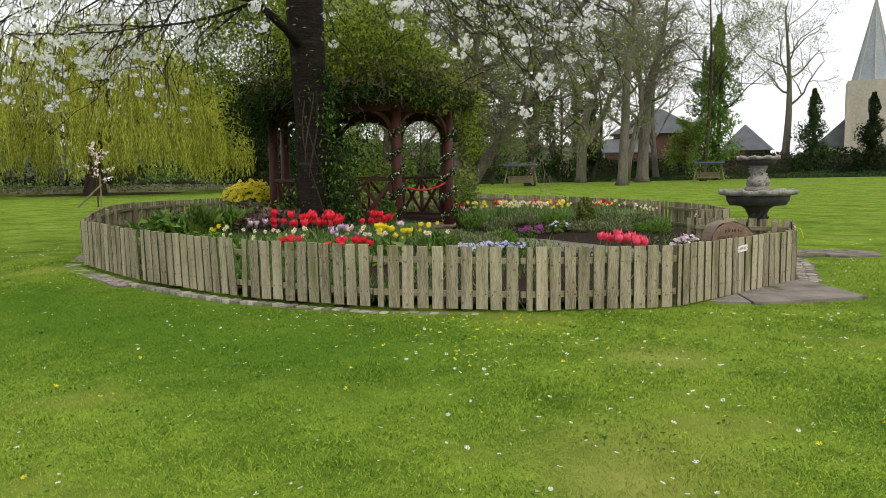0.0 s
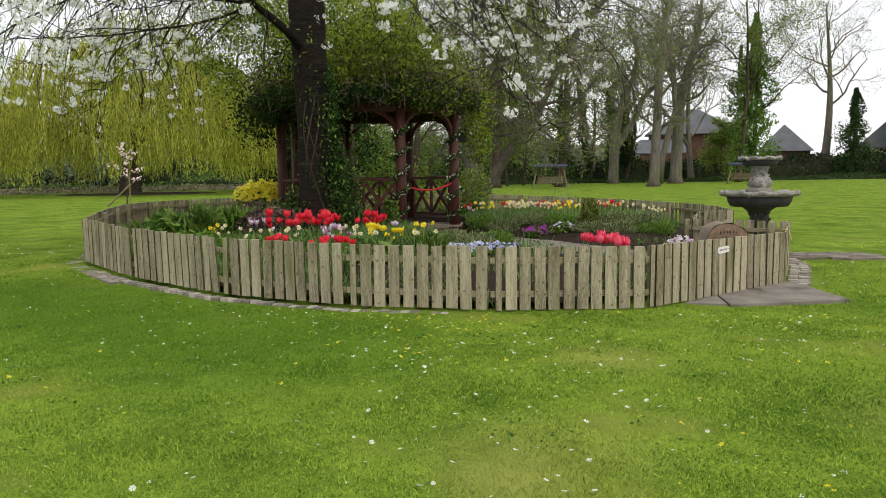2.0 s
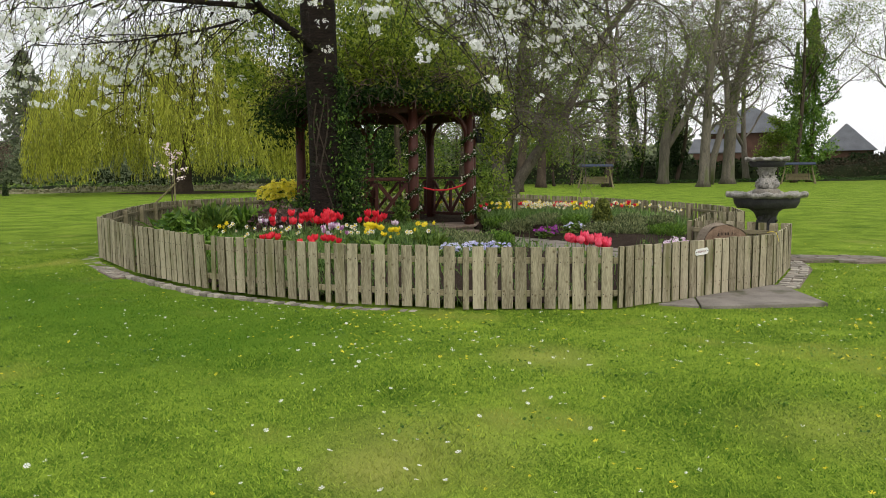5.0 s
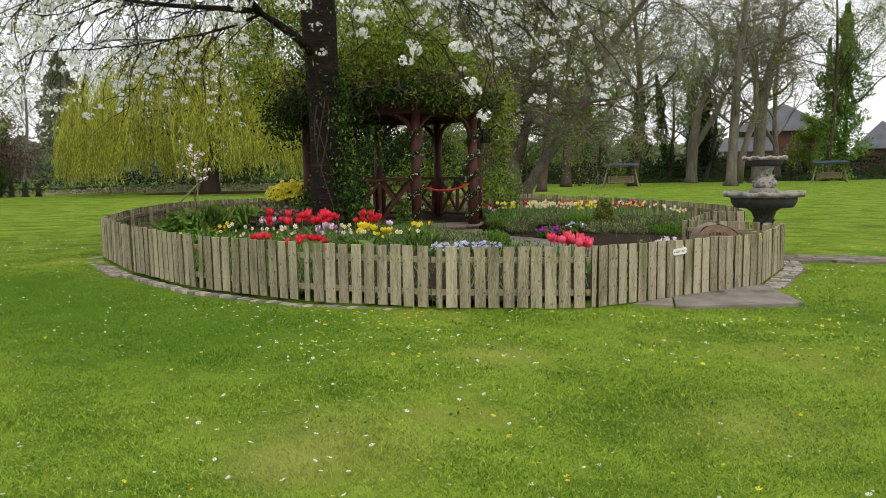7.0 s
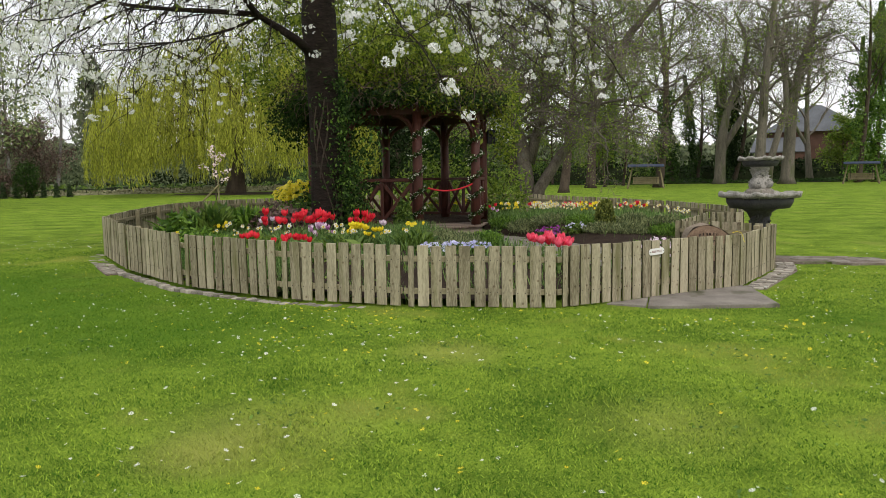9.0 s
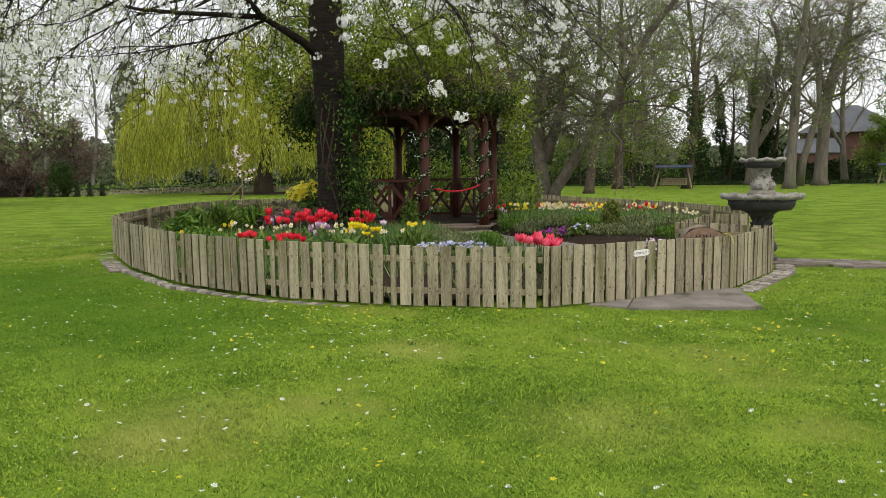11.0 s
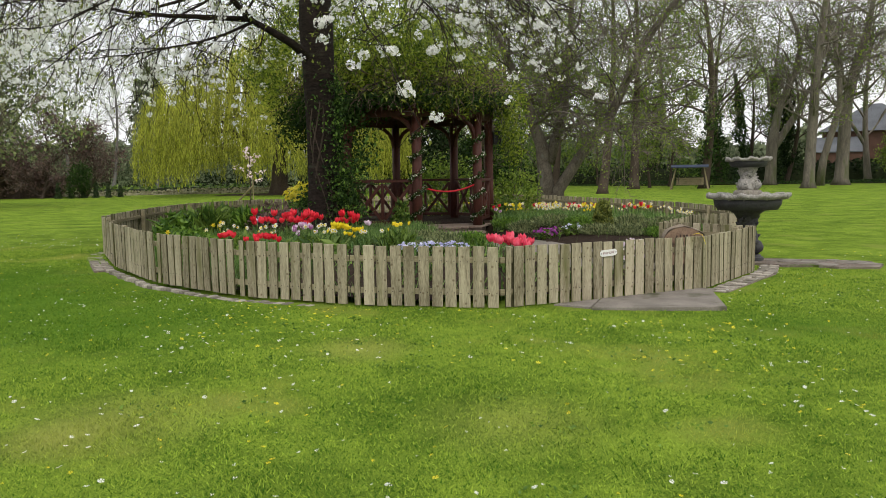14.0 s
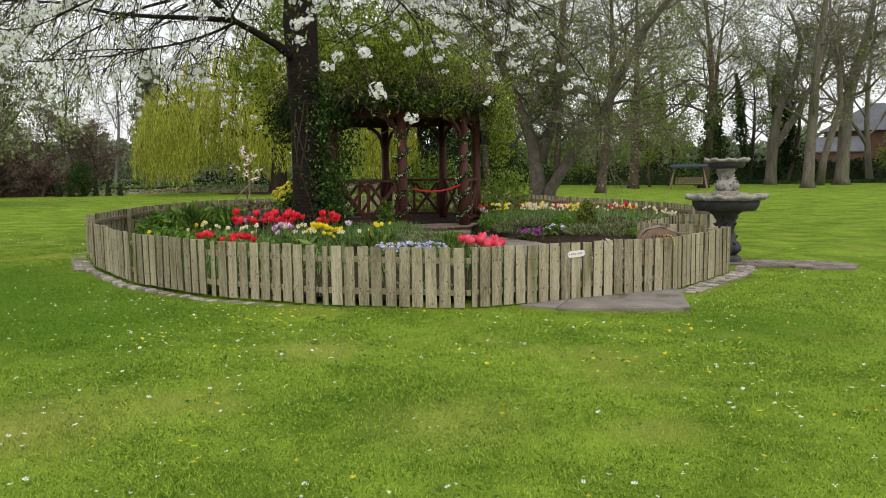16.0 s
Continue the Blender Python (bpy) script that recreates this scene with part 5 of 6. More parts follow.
# ---- houses and church ----
def hipped_roof(g, cx, cy, w, d, z0, z1, ridge):
    k = len(g.v)
    g.v += [(cx - w, cy - d, z0), (cx + w, cy - d, z0), (cx + w, cy + d, z0), (cx - w, cy + d, z0), (cx - ridge, cy, z1), (cx + ridge, cy, z1)]
    g.f += [(k, k + 1, k + 5, k + 4), (k + 1, k + 2, k + 5), (k + 2, k + 3, k + 4, k + 5), (k + 3, k, k + 4), (k + 3, k + 2, k + 1, k)]


def make_houses():
    h = thing("brick_house", "red-brick house with a hipped grey slate roof behind the trees", "house", pose(36.4, 130, 0, 0, 0, -12) @ Matrix.Scale(0.79, 4))
    g = Geo()
    g.box(pose(0, 0, 4.5), 17.5, 10, 9)
    part("wall", g, HOUSEBRICK, h)
    g = Geo()
    hipped_roof(g, 0, 0, 9.5, 5.8, 9.0, 14.3, 1.2)
    part("roof", g, SLATE, h)
    g = Geo()
    g.v = [(-11.5, -9.5, 5.2), (-1.5, -9.5, 5.2), (-1.5, -5.05, 8.0), (-10.5, -5.05, 8.0), (-11.5, -9.5, 5.0), (-1.5, -9.5, 5.0), (-1.5, -5.05, 7.8), (-10.5, -5.05, 7.8)]
    g.f = [(0, 1, 2, 3), (7, 6, 5, 4), (0, 4, 5, 1), (0, 3, 7, 4), (1, 5, 6, 2)]
    part("lean_to_roof", g, SLATE, h)
    g = Geo()
    g.box(pose(-6, -7.2, 2.55), 9, 4.2, 5.1)
    part("lean_to_wall", g, HOUSEBRICK, h)
    h2 = thing("brick_outbuilding", "low red-brick building with a pyramid slate roof", "house", pose(51.8, 131, 0, 0, 0, -18) @ Matrix.Scale(0.87, 4))
    g = Geo()
    g.box(pose(0, 0, 2.4), 8.6, 8.0, 4.8)
    part("wall", g, HOUSEBRICK, h2)
    g = Geo()
    hipped_roof(g, 0, 0, 4.9, 4.6, 4.8, 9.8, 0.15)
    part("roof", g, SLATE, h2)
    c = thing("church", "pale stone church with a tall grey-green spire", "church", pose(78.2, 140, 0, 0, 0, -25) @ Matrix.Diagonal((0.93, 0.93, 0.94, 1)))
    g = Geo()
    g.box(pose(0, 0, 8.7), 9.0, 9.0, 17.4)
    tower = part("tower", g, CHURCH, c)
    for sx in (-1, 1):
        for z, wd in ((5, 1.3), (11, 1.0)):
            g = Geo()
            g.box(pose(sx * 4.3, -4.6, z - (5 if z == 5 else 3)), wd, wd, 10 if z == 5 else 6)
            part("buttress", g, CHURCH, tower)
    g = Geo()
    g.box(pose(-0.4, -4.52, 12.6), 1.2, 0.12, 2.6)
    part("belfry_opening", g, GLASS, tower)
    g = Geo()
    g.lathe([(3.7, 17.4), (1.85, 25.0), (0.06, 33.0)], 8)
    part("spire", g, SPIRE, c)
    ribs = Geo()
    for k in range(8):
        a = 2 * math.pi * k / 8
        ribs = Geo()
        ribs.tube([(3.75 * math.cos(a), 3.75 * math.sin(a), 17.4), (1.9 * math.cos(a), 1.9 * math.sin(a), 25.0), (0.07 * math.cos(a), 0.07 * math.sin(a), 33.0)], [0.13, 0.1, 0.05], 5)
        part("spire_rib", ribs, CHURCH, c)
    g = Geo()
    g.box(pose(-7.2, 2, 2.5), 5.4, 9, 5)
    part("nave_wall", g, CHURCH, c)
    g = Geo()
    g.v = [(-10.4, -2.9, 5), (-4.5, -2.9, 5), (-4.5, 6.9, 5), (-10.4, 6.9, 5), (-4.6, -2.9, 10.5), (-4.5, 6.9, 10.5)]
    g.f = [(0, 1, 4), (3, 0, 4, 5), (2, 3, 5), (1, 2, 5, 4), (3, 2, 1, 0)]
    part("nave_roof", g, SLATE, c)


make_houses()


# ---- pink flowering sapling with stakes ----
def make_sapling():
    rng = np.random.default_rng(91)
    s = thing("magnolia_sapling", "young staked magnolia with pale pink blossom on the lawn", "tree", pose(-15.5, 35.2, 0.08))
    geo, tips = Geo(), []
    geo.tube([(0, 0, -0.05), (0.02, 0, 1.0), (0.0, 0, 2.0), (0.06, 0, 3.0)], [0.035, 0.03, 0.022, 0.008], 7)
    for k in range(11):
        z = 1.0 + 0.17 * k
        a = k * 2.4
        pts, _ = bend(rng, (0.01, 0, z), (math.cos(a), math.sin(a), 0.7), rng.uniform(0.5, 0.9) * (1.3 - 0.06 * k), 4, 0.15, 0.03)
        g = Geo()
        g.tube(pts, [0.012, 0.01, 0.008, 0.006, 0.004], 5)
        part("branch", g, BROWNBARK, s)
        tips += [tuple(p) for p in pts[2:]]
    part("trunk", geo, BROWNBARK, s)
    pts = np.concatenate([np.array(t) + rng.normal(size=(5, 3)) * 0.06 for t in tips])
    part("blossom", leaf_mesh("blossom", pts, 0.13, MAGNOLIA, rng, long=1.1), MAGNOLIA, s, "pale pink blossom", kind="stuff")
    st = thing("tree_stake", "pale timber stake bracing the young tree", "stake", pose(-15.5, 35.2, 0.08), "tree stakes")
    g = Geo()
    g.tube([(0.18, -0.05, -0.05), (0.18, -0.05, 1.5)], [0.035, 0.035], 8)
    part("upright", g, SWINGWOOD, st)
    g = Geo()
    g.tube([(-0.85, -0.3, -0.03), (0.25, -0.08, 1.05)], [0.045, 0.045], 8)
    part("brace", g, SWINGWOOD, st)


make_sapling()


# ---- fountain ----
def make_fountain():
    f = thing("fountain", "weathered grey cast-stone fountain with two scalloped bowls on twined fish", "fountain", pose(5.87, 13.42, -0.045))
    g = Geo()
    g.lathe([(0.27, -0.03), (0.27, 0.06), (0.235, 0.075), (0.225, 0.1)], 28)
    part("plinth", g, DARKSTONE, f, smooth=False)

    def twined(z0, z1, spread, thick, turns, mat, name, n=3):
        for k in range(n):
            g = Geo()
            pts, rad = [], []
            for i in range(22):
                t = i / 21
                a = 2 * math.pi * (k / n + turns * t)
                r = spread * (1.0 - 0.42 * math.sin(math.pi * t) - 0.1 * t)
                pts.append((r * math.cos(a), r * math.sin(a), z0 + (z1 - z0) * t))
                rad.append(thick * (1.12 - 0.3 * t) * (1 if i else 0.6))
            g.tube(pts, rad, 10)
            body = part(name, g, mat, f, smooth=True)
            # fins along the back
            fin = Geo()
            for i in range(2, 19, 3):
                p, q = Vector(pts[i]), Vector(pts[i + 1])
                out = Vector((p.x, p.y, 0)).normalized()
                fin.tube([p + out * rad[i] * 0.7, (p + q) / 2 + out * rad[i] * 1.35 + Vector((0, 0, 0.02))], [rad[i] * 0.45, rad[i] * 0.1], 5)
            part("fin_ridge", fin, mat, body, smooth=True, kind="stuff")
            # head at the foot
            head = Geo()
            a = 2 * math.pi * k / n
            c = (spread * 1.05 * math.cos(a), spread * 1.05 * math.sin(a))
            head.lathe([(thick * 0.5, z0 - 0.01), (thick * 1.2, z0 + thick * 0.5), (thick * 1.3, z0 + thick * 1.1), (thick * 0.9, z0 + thick * 1.9), (thick * 0.2, z0 + thick * 2.3)], 12, (c[0], c[1], 0))
            part("head", head, mat, body, smooth=True)

    def shell(r, depth, z, name, lobes):
        g = Geo()

        def wave(t, i):
            edge = (0, 0, 0, 0.5, 1, 1, 0.9, 0.4, 0, 0)[i]
            big = math.cos(lobes * t + 0.6 * math.sin(3 * t))
            rib = math.cos(9 * lobes * t + math.sin(5 * t))
            return 1 + edge * (0.032 * big + 0.012 * rib + 0.014 * math.sin(17 * t + 1)), edge * (0.014 * math.cos(lobes * t + 1.1) + 0.006 * rib + 0.007 * math.sin(23 * t))

        g.lathe([(r * 0.36, z - depth), (r * 0.72, z - depth * 0.93), (r * 0.8, z - depth * 0.62), (r * 0.82, z - depth * 0.3), (r * 0.99, z - depth * 0.2), (r * 1.0, z), (r * 0.95, z + 0.012), (r * 0.84, z - 0.01),
                 (r * 0.7, z - depth * 0.35), (r * 0.1, z - depth * 0.5)], 216, (0, 0, 0), wave)
        b = part(name, g, STONE, f, "shell bowl with a pale wavy rim", smooth=True)
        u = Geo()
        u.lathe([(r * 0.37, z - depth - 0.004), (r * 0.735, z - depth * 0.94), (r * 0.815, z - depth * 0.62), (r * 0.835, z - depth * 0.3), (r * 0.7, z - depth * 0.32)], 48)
        part("underside", u, DARKSTONE, b, "dark stone underside", smooth=True)

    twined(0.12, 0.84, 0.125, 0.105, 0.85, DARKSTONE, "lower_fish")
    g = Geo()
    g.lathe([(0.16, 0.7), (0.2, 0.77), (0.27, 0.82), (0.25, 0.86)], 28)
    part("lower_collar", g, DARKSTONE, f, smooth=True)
    shell(0.64, 0.27, 1.1, "lower_bowl", 11)
    g = Geo()
    g.lathe([(0.225, 1.0), (0.225, 1.12), (0.21, 1.155), (0.19, 1.17)], 28)
    part("ring", g, BRICKEDGE, f, "buff stone ring", smooth=True)
    twined(1.17, 1.53, 0.1, 0.085, 0.6, STONE, "upper_fish")
    g = Geo()
    g.lathe([(0.1, 1.45), (0.13, 1.5), (0.17, 1.54), (0.16, 1.58)], 24)
    part("upper_collar", g, STONE, f, smooth=True)
    shell(0.355, 0.15, 1.685, "upper_bowl", 9)


make_fountain()


# ---- sawn log with a carved face, and the sign on the fence ----
def make_log():
    rng = np.random.default_rng(14)
    m = pose(4.82, 12.0, 0.28) @ rot_to((math.cos(radians(-86)), math.sin(radians(-86)), 0))
    log = thing("carved_log", "short sawn log with a weathered carved end, lying inside the fence", "log", m)
    g = Geo()
    n, rings = 40, []
    for x in (-0.2, -0.06, 0.08, 0.2):
        for j in range(n):
            t = 2 * math.pi * j / n
            r = 0.35 * (1 + 0.035 * math.sin(3 * t + 1) + 0.02 * math.sin(9 * t + x * 4))
            g.v.append((x, r * math.cos(t), r * math.sin(t)))
    for i in range(3):
        for j in range(n):
            g.f.append((i * n + j, i * n + (j + 1) % n, (i + 1) * n + (j + 1) % n, (i + 1) * n + j))
    g.f.append(tuple(range(n)))
    part("bark", g, LOGSIDE, log, smooth=False)
    g = Geo()
    g.v = [(0.204 + 0.006 * math.sin(j), 0.34 * (1 + 0.035 * math.sin(3 * 2 * math.pi * j / n + 1)) * math.cos(2 * math.pi * j / n), 0.34 * (1 + 0.035 * math.sin(3 * 2 * math.pi * j / n + 1)) * math.sin(2 * math.pi * j / n)) for j in range(n)] + [(0.212, 0, 0)]
    g.f = [(j, (j + 1) % n, n) for j in range(n)]
    face = part("sawn_end", g, LOGEND, log, "rough brown sawn end")
    for z, count, w in ((0.21, 6, 0.05), (0.1, 8, 0.052), (-0.02, 7, 0.055)):
        for k in range(count):
            g = Geo()
            y = (k - (count - 1) / 2) * w
            g.box(pose(0.211, y + rng.normal() * 0.004, z - 0.9 * y * y + rng.normal() * 0.006, rng.normal() * 14, 0, 0), 0.006, w * rng.uniform(0.12, 0.5), rng.uniform(0.03, 0.055))
            part("carved_mark", g, BROWNBARK, face)


make_log()


def make_sign():
    a, b = FENCE_LINE[5], FENCE_LINE[6]
    yaw = math.degrees(math.atan2(b[1] - a[1], b[0] - a[0]))
    m = pose(a[0], a[1], 0, 0, 0, yaw) @ pose(1.45, -0.02, 0.505, 0, -3, 0)
    sign = thing("keep_out_sign", "small white sign with clipped corners reading KEEP OUT", "sign", m)
    g = Geo()
    w, h, c = 0.12, 0.038, 0.018
    g.prism([(-w + c, -h), (w - c, -h), (w - c, -h + 0.008), (w, -h + c), (w, h - c), (w - c, h - 0.008), (w - c, h), (-w + c, h), (-w + c, h - 0.008), (-w, h - c), (-w, -h + c), (-w + c, -h + 0.008)], 0, 0.006)
    g.v = [(x, -z, y) for x, y, z in g.v]
    part("plate", g, WHITEPAINT, sign)
    cu = bpy.data.curves.new("lettering", "FONT")
    cu.body, cu.size, cu.align_x, cu.align_y, cu.extrude = "KEEP OUT", 0.035, "CENTER", "CENTER", 0.0008
    cu.materials.append(LETTER)
    t = new("lettering", cu)
    t.parent = sign
    t.matrix_basis = pose(0, -0.0075, 0, 90, 0, 0)
    tagged(t, "dark red capital letters")
    for sx in (-1, 1):
        g = Geo()
        g.tube([(sx * 0.105, -0.006, 0), (sx * 0.105, -0.009, 0)], [0.006, 0.006], 8)
        part("screw", g, NAIL, sign)
    tie = thing("yellow_tie", "scrap of yellow twine tied to the fence top", "twine", pose(4.93, 9.86, 0.66))
    g = Geo()
    g.tube([(-0.07, -0.03, 0.0), (-0.02, -0.035, 0.012), (0.03, -0.04, 0.0), (0.05, -0.045, -0.05), (0.07, -0.05, -0.12)], [0.0025] * 5, 5)
    part("strand", g, YELLOW, tie)


make_sign()


# ---- garlands, rope and loudspeaker on the gazebo ----
def make_gazebo_trim():
    rng = np.random.default_rng(17)
    for i in (6, 7):
        x, y = gaz_corner(i)
        gl = thing("leaf_garland", "artificial green and white ivy garland wound round a post", "garland", pose(GAZ[0] + x, GAZ[1] + y, 0.25), group="garlands")
        t = np.linspace(0, 1, 420)
        a = t * 2 * math.pi * 5.2 + i
        p = np.stack([0.135 * np.cos(a), 0.135 * np.sin(a), t * 2.2 + 0.02], 1)
        wire = Geo()
        wire.tube([tuple(q) for q in p[::6]], [0.008] * len(p[::6]), 4)
        part("vine", wire, IVY, gl)
        p = np.repeat(p, 3, 0)
        part("green_leaves", leaf_mesh("green_leaves", p + rng.normal(size=p.shape) * 0.03, 0.055, IVY, rng), IVY, gl, kind="stuff")
        q = p[::3]
        part("white_edges", leaf_mesh("white_edges", q + rng.normal(size=q.shape) * 0.032, 0.04, CREAM, rng), CREAM, gl, "white variegated leaf edges", kind="stuff")
    a, b = gaz_corner(6), gaz_corner(7)
    rope = thing("barrier_rope", "red rope hung in a curve across the gazebo entrance", "rope")
    g = Geo()
    pts = []
    for k in range(15):
        t = k / 14
        pts.append((GAZ[0] + a[0] + (b[0] - a[0]) * t, GAZ[1] + a[1] + (b[1] - a[1]) * t, 1.24 - 0.17 * 4 * t * (1 - t) + 0.02 * t))
    g.tube(pts, [0.02] * 15, 8)
    part("cord", g, ROPE, rope, smooth=True)
    x, y = gaz_corner(0, 2.3)
    sp = thing("loudspeaker", "small black loudspeaker box mounted on a gazebo post", "loudspeaker", pose(GAZ[0] + x, GAZ[1] + y, 2.36, 0, 0, 24.9))
    g = Geo()
    g.box(pose(0, 0, 0), 0.2, 0.24, 0.34)
    part("cabinet", g, BLACK, sp, bevel=0.012)
    g = Geo()
    g.box(pose(-0.12, 0, 0), 0.06, 0.06, 0.1)
    part("bracket", g, BLACK, sp)


make_gazebo_trim()


# ---- paving ----
def make_paving():
    rng = np.random.default_rng(8)
    pav = thing("pavement", "grey paving slabs outside the fence corner", "paving", kind="structure")
    for shape in ([(3.3, 8.42), (3.72, 8.3), (3.78, 8.87)], [(3.735, 8.245), (5.15, 8.53), (5.08, 9.78), (4.99, 9.93), (3.8, 8.89)]):
        g = Geo()
        g.prism(shape, -0.1, -0.022 + rng.uniform(-0.003, 0.003))
        part("slab", g, SLAB, pav, bevel=0.006)
    worn = thing("worn_path", "broken stone and bare earth path beside the fountain", "path", kind="structure")
    g = Geo()
    pts = [(6.05, 12.9), (6.4, 12.72), (6.8, 12.8), (7.1, 12.6), (7.4, 12.66), (7.66, 12.62), (7.78, 12.95), (7.7, 13.5), (7.2, 13.6), (6.3, 13.7), (5.6, 13.8), (5.5, 13.1)]
    g.prism(pts, -0.12, -0.035)
    part("earth", g, PATHEARTH, worn)
    for k in range(34):
        x, y = rng.uniform(6.0, 8.7), rng.uniform(12.15, 13.6)
        if not inside(x, y, pts):
            continue
        g = Geo()
        r = rng.uniform(0.06, 0.2)
        n = int(rng.integers(5, 8))
        g.prism([(x + r * rng.uniform(0.7, 1.1) * math.cos(2 * math.pi * j / n) * 1.4, y + r * rng.uniform(0.7, 1.1) * math.sin(2 * math.pi * j / n) * 0.7) for j in range(n)], -0.08, -0.028 + 0.014 * rng.random())
        part("stone", g, SLAB, worn, bevel=0.005)
    edging = thing("brick_edging", "pale brick mowing edge set in the lawn along the fence", "edging", kind="structure")
    brick = Geo()
    brick.box(pose(0, 0, 0), 0.098, 0.125, 0.07)
    brick = brick.mesh("brick", BRICKEDGE, bevel=0.006)

    def strip(line, wide):
        for (ax, ay, az), (bx, by, bz) in zip(line, line[1:]):
            l = math.hypot(bx - ax, by - ay)
            yaw = math.degrees(math.atan2(by - ay, bx - ax))
            nx, ny = (by - ay) / l, -(bx - ax) / l
            k = int(l / 0.106)
            for i in range(k):
                t = (i + 0.5) / k
                for row in range(wide):
                    off = 0.07 + 0.13 * row + rng.normal() * 0.012
                    part("brick", brick, BRICKEDGE, edging, at=pose(ax + (bx - ax) * t + nx * off, ay + (by - ay) * t + ny * off, az + (bz - az) * t - 0.034 + rng.normal() * 0.004, rng.normal() * 1.5, rng.normal() * 1.5, yaw + rng.normal() * 5) @ Matrix.Diagonal((rng.uniform(0.7, 1.02), rng.uniform(0.8, 1.1), 1, 1)))
        for (ax, ay, az), (bx, by, bz), (cx, cy, cz) in zip(line, line[1:], line[2:]):
            a0, a1 = math.atan2(-(bx - ax), by - ay), math.atan2(-(cx - bx), cy - by)
            for j in range(3):
                a = a0 + (a1 - a0) * (j + 0.5) / 3
                off = 0.04 + 0.13 * (wide - 1)
                part("brick", brick, BRICKEDGE, edging, at=pose(bx + math.cos(a) * off, by + math.sin(a) * off, bz - 0.036, rng.normal() * 2, rng.normal() * 2, math.degrees(a) + 90))

    def bedding(line, width):
        g = Geo()
        for (ax, ay, az), (bx, by, bz) in zip(line, line[1:]):
            l = math.hypot(bx - ax, by - ay)
            nx, ny = (by - ay) / l * width, -(bx - ax) / l * width
            k = len(g.v)
            for x, y, z in ((ax, ay, az), (bx, by, bz), (bx + nx, by + ny, bz), (ax + nx, ay + ny, az)):
                g.v += [(x, y, z - 0.09), (x, y, z - 0.012)]
            g.f += [(k + 1, k + 7, k + 5, k + 3), (k, k + 2, k + 4, k + 6), (k, k + 1, k + 3, k + 2), (k + 2, k + 3, k + 5, k + 4), (k + 4, k + 5, k + 7, k + 6), (k + 6, k + 7, k + 1, k)]
        part("bedding", g, PATHEARTH, edging)

    bedding([(-6.0, 13.75, 0.1), (-5.3, 11.6, 0.09), (-3.73, 9.98, 0.06)], 0.29)
    bedding([(5.0, 9.93, -0.05), (5.84, 11.92, -0.05), (6.02, 12.9, -0.05)], 0.29)
    strip([(-6.0, 13.75, 0.1), (-5.3, 11.6, 0.09), (-3.73, 9.98, 0.06)], 2)
    strip([(-3.73, 9.98, 0.06), (-2.11, 8.74, 0.03), (-0.48, 8.02, 0.0), (0.8, 7.8, -0.01)], 1)
    strip([(5.0, 9.93, -0.05), (5.84, 11.92, -0.05), (6.02, 12.9, -0.05)], 2)
    path = thing("garden_path", "curving grey stone path from the gazebo steps through the beds", "path", kind="structure")
    for k in range(len(PATHWAY) - 1):
        (ax, ay), (bx, by) = PATHWAY[k], PATHWAY[k + 1]
        l = math.hypot(bx - ax, by - ay)
        ux, uy = (bx - ax) / l, (by - ay) / l
        for s in range(2):
            for side in (-1, 1):
                c = [(u, v) for u, v in ((s * 0.5, 0), (s * 0.5 + 0.5, 0), (s * 0.5 + 0.5, side), (s * 0.5, side))]
                q = [(ax + ux * (l * u - (0.012 if i in (1, 2) else -0.012)) - uy * 0.75 * v * 0.98, ay + uy * (l * u - (0.012 if i in (1, 2) else -0.012)) + ux * 0.75 * v * 0.98) for i, (u, v) in enumerate(c)]
                if side < 0:
                    q.reverse()
                g = Geo()
                g.prism(q, -0.05, 0.055 + rng.uniform(-0.004, 0.004))
                part("slab", g, SLAB, path)


make_paving()


# ---- flowers ----
def strip_leaf(g, rng, base, yaw, length, width, arch):
    """A folded strap leaf that arches outwards."""
    k, n = len(g.v), 5
    c, s = math.cos(yaw), math.sin(yaw)
    for i in range(n + 1):
        t = i / n
        r, z = arch * length * t * t, length * t * (1 - 0.35 * arch * t)
        w = width * (0.55 + 1.2 * t * (1 - t)) * (1 if i < n else 0.1)
        for side, dz in ((-1, 0.25), (0, 0), (1, 0.25)):
            g.v.append((base[0] + c * r - s * side * w / 2, base[1] + s * r + c * side * w / 2, base[2] + z + dz * w))
    for i in range(n):
        for j in range(2):
            a = k + i * 3 + j
            g.f.append((a, a + 1, a + 4, a + 3))


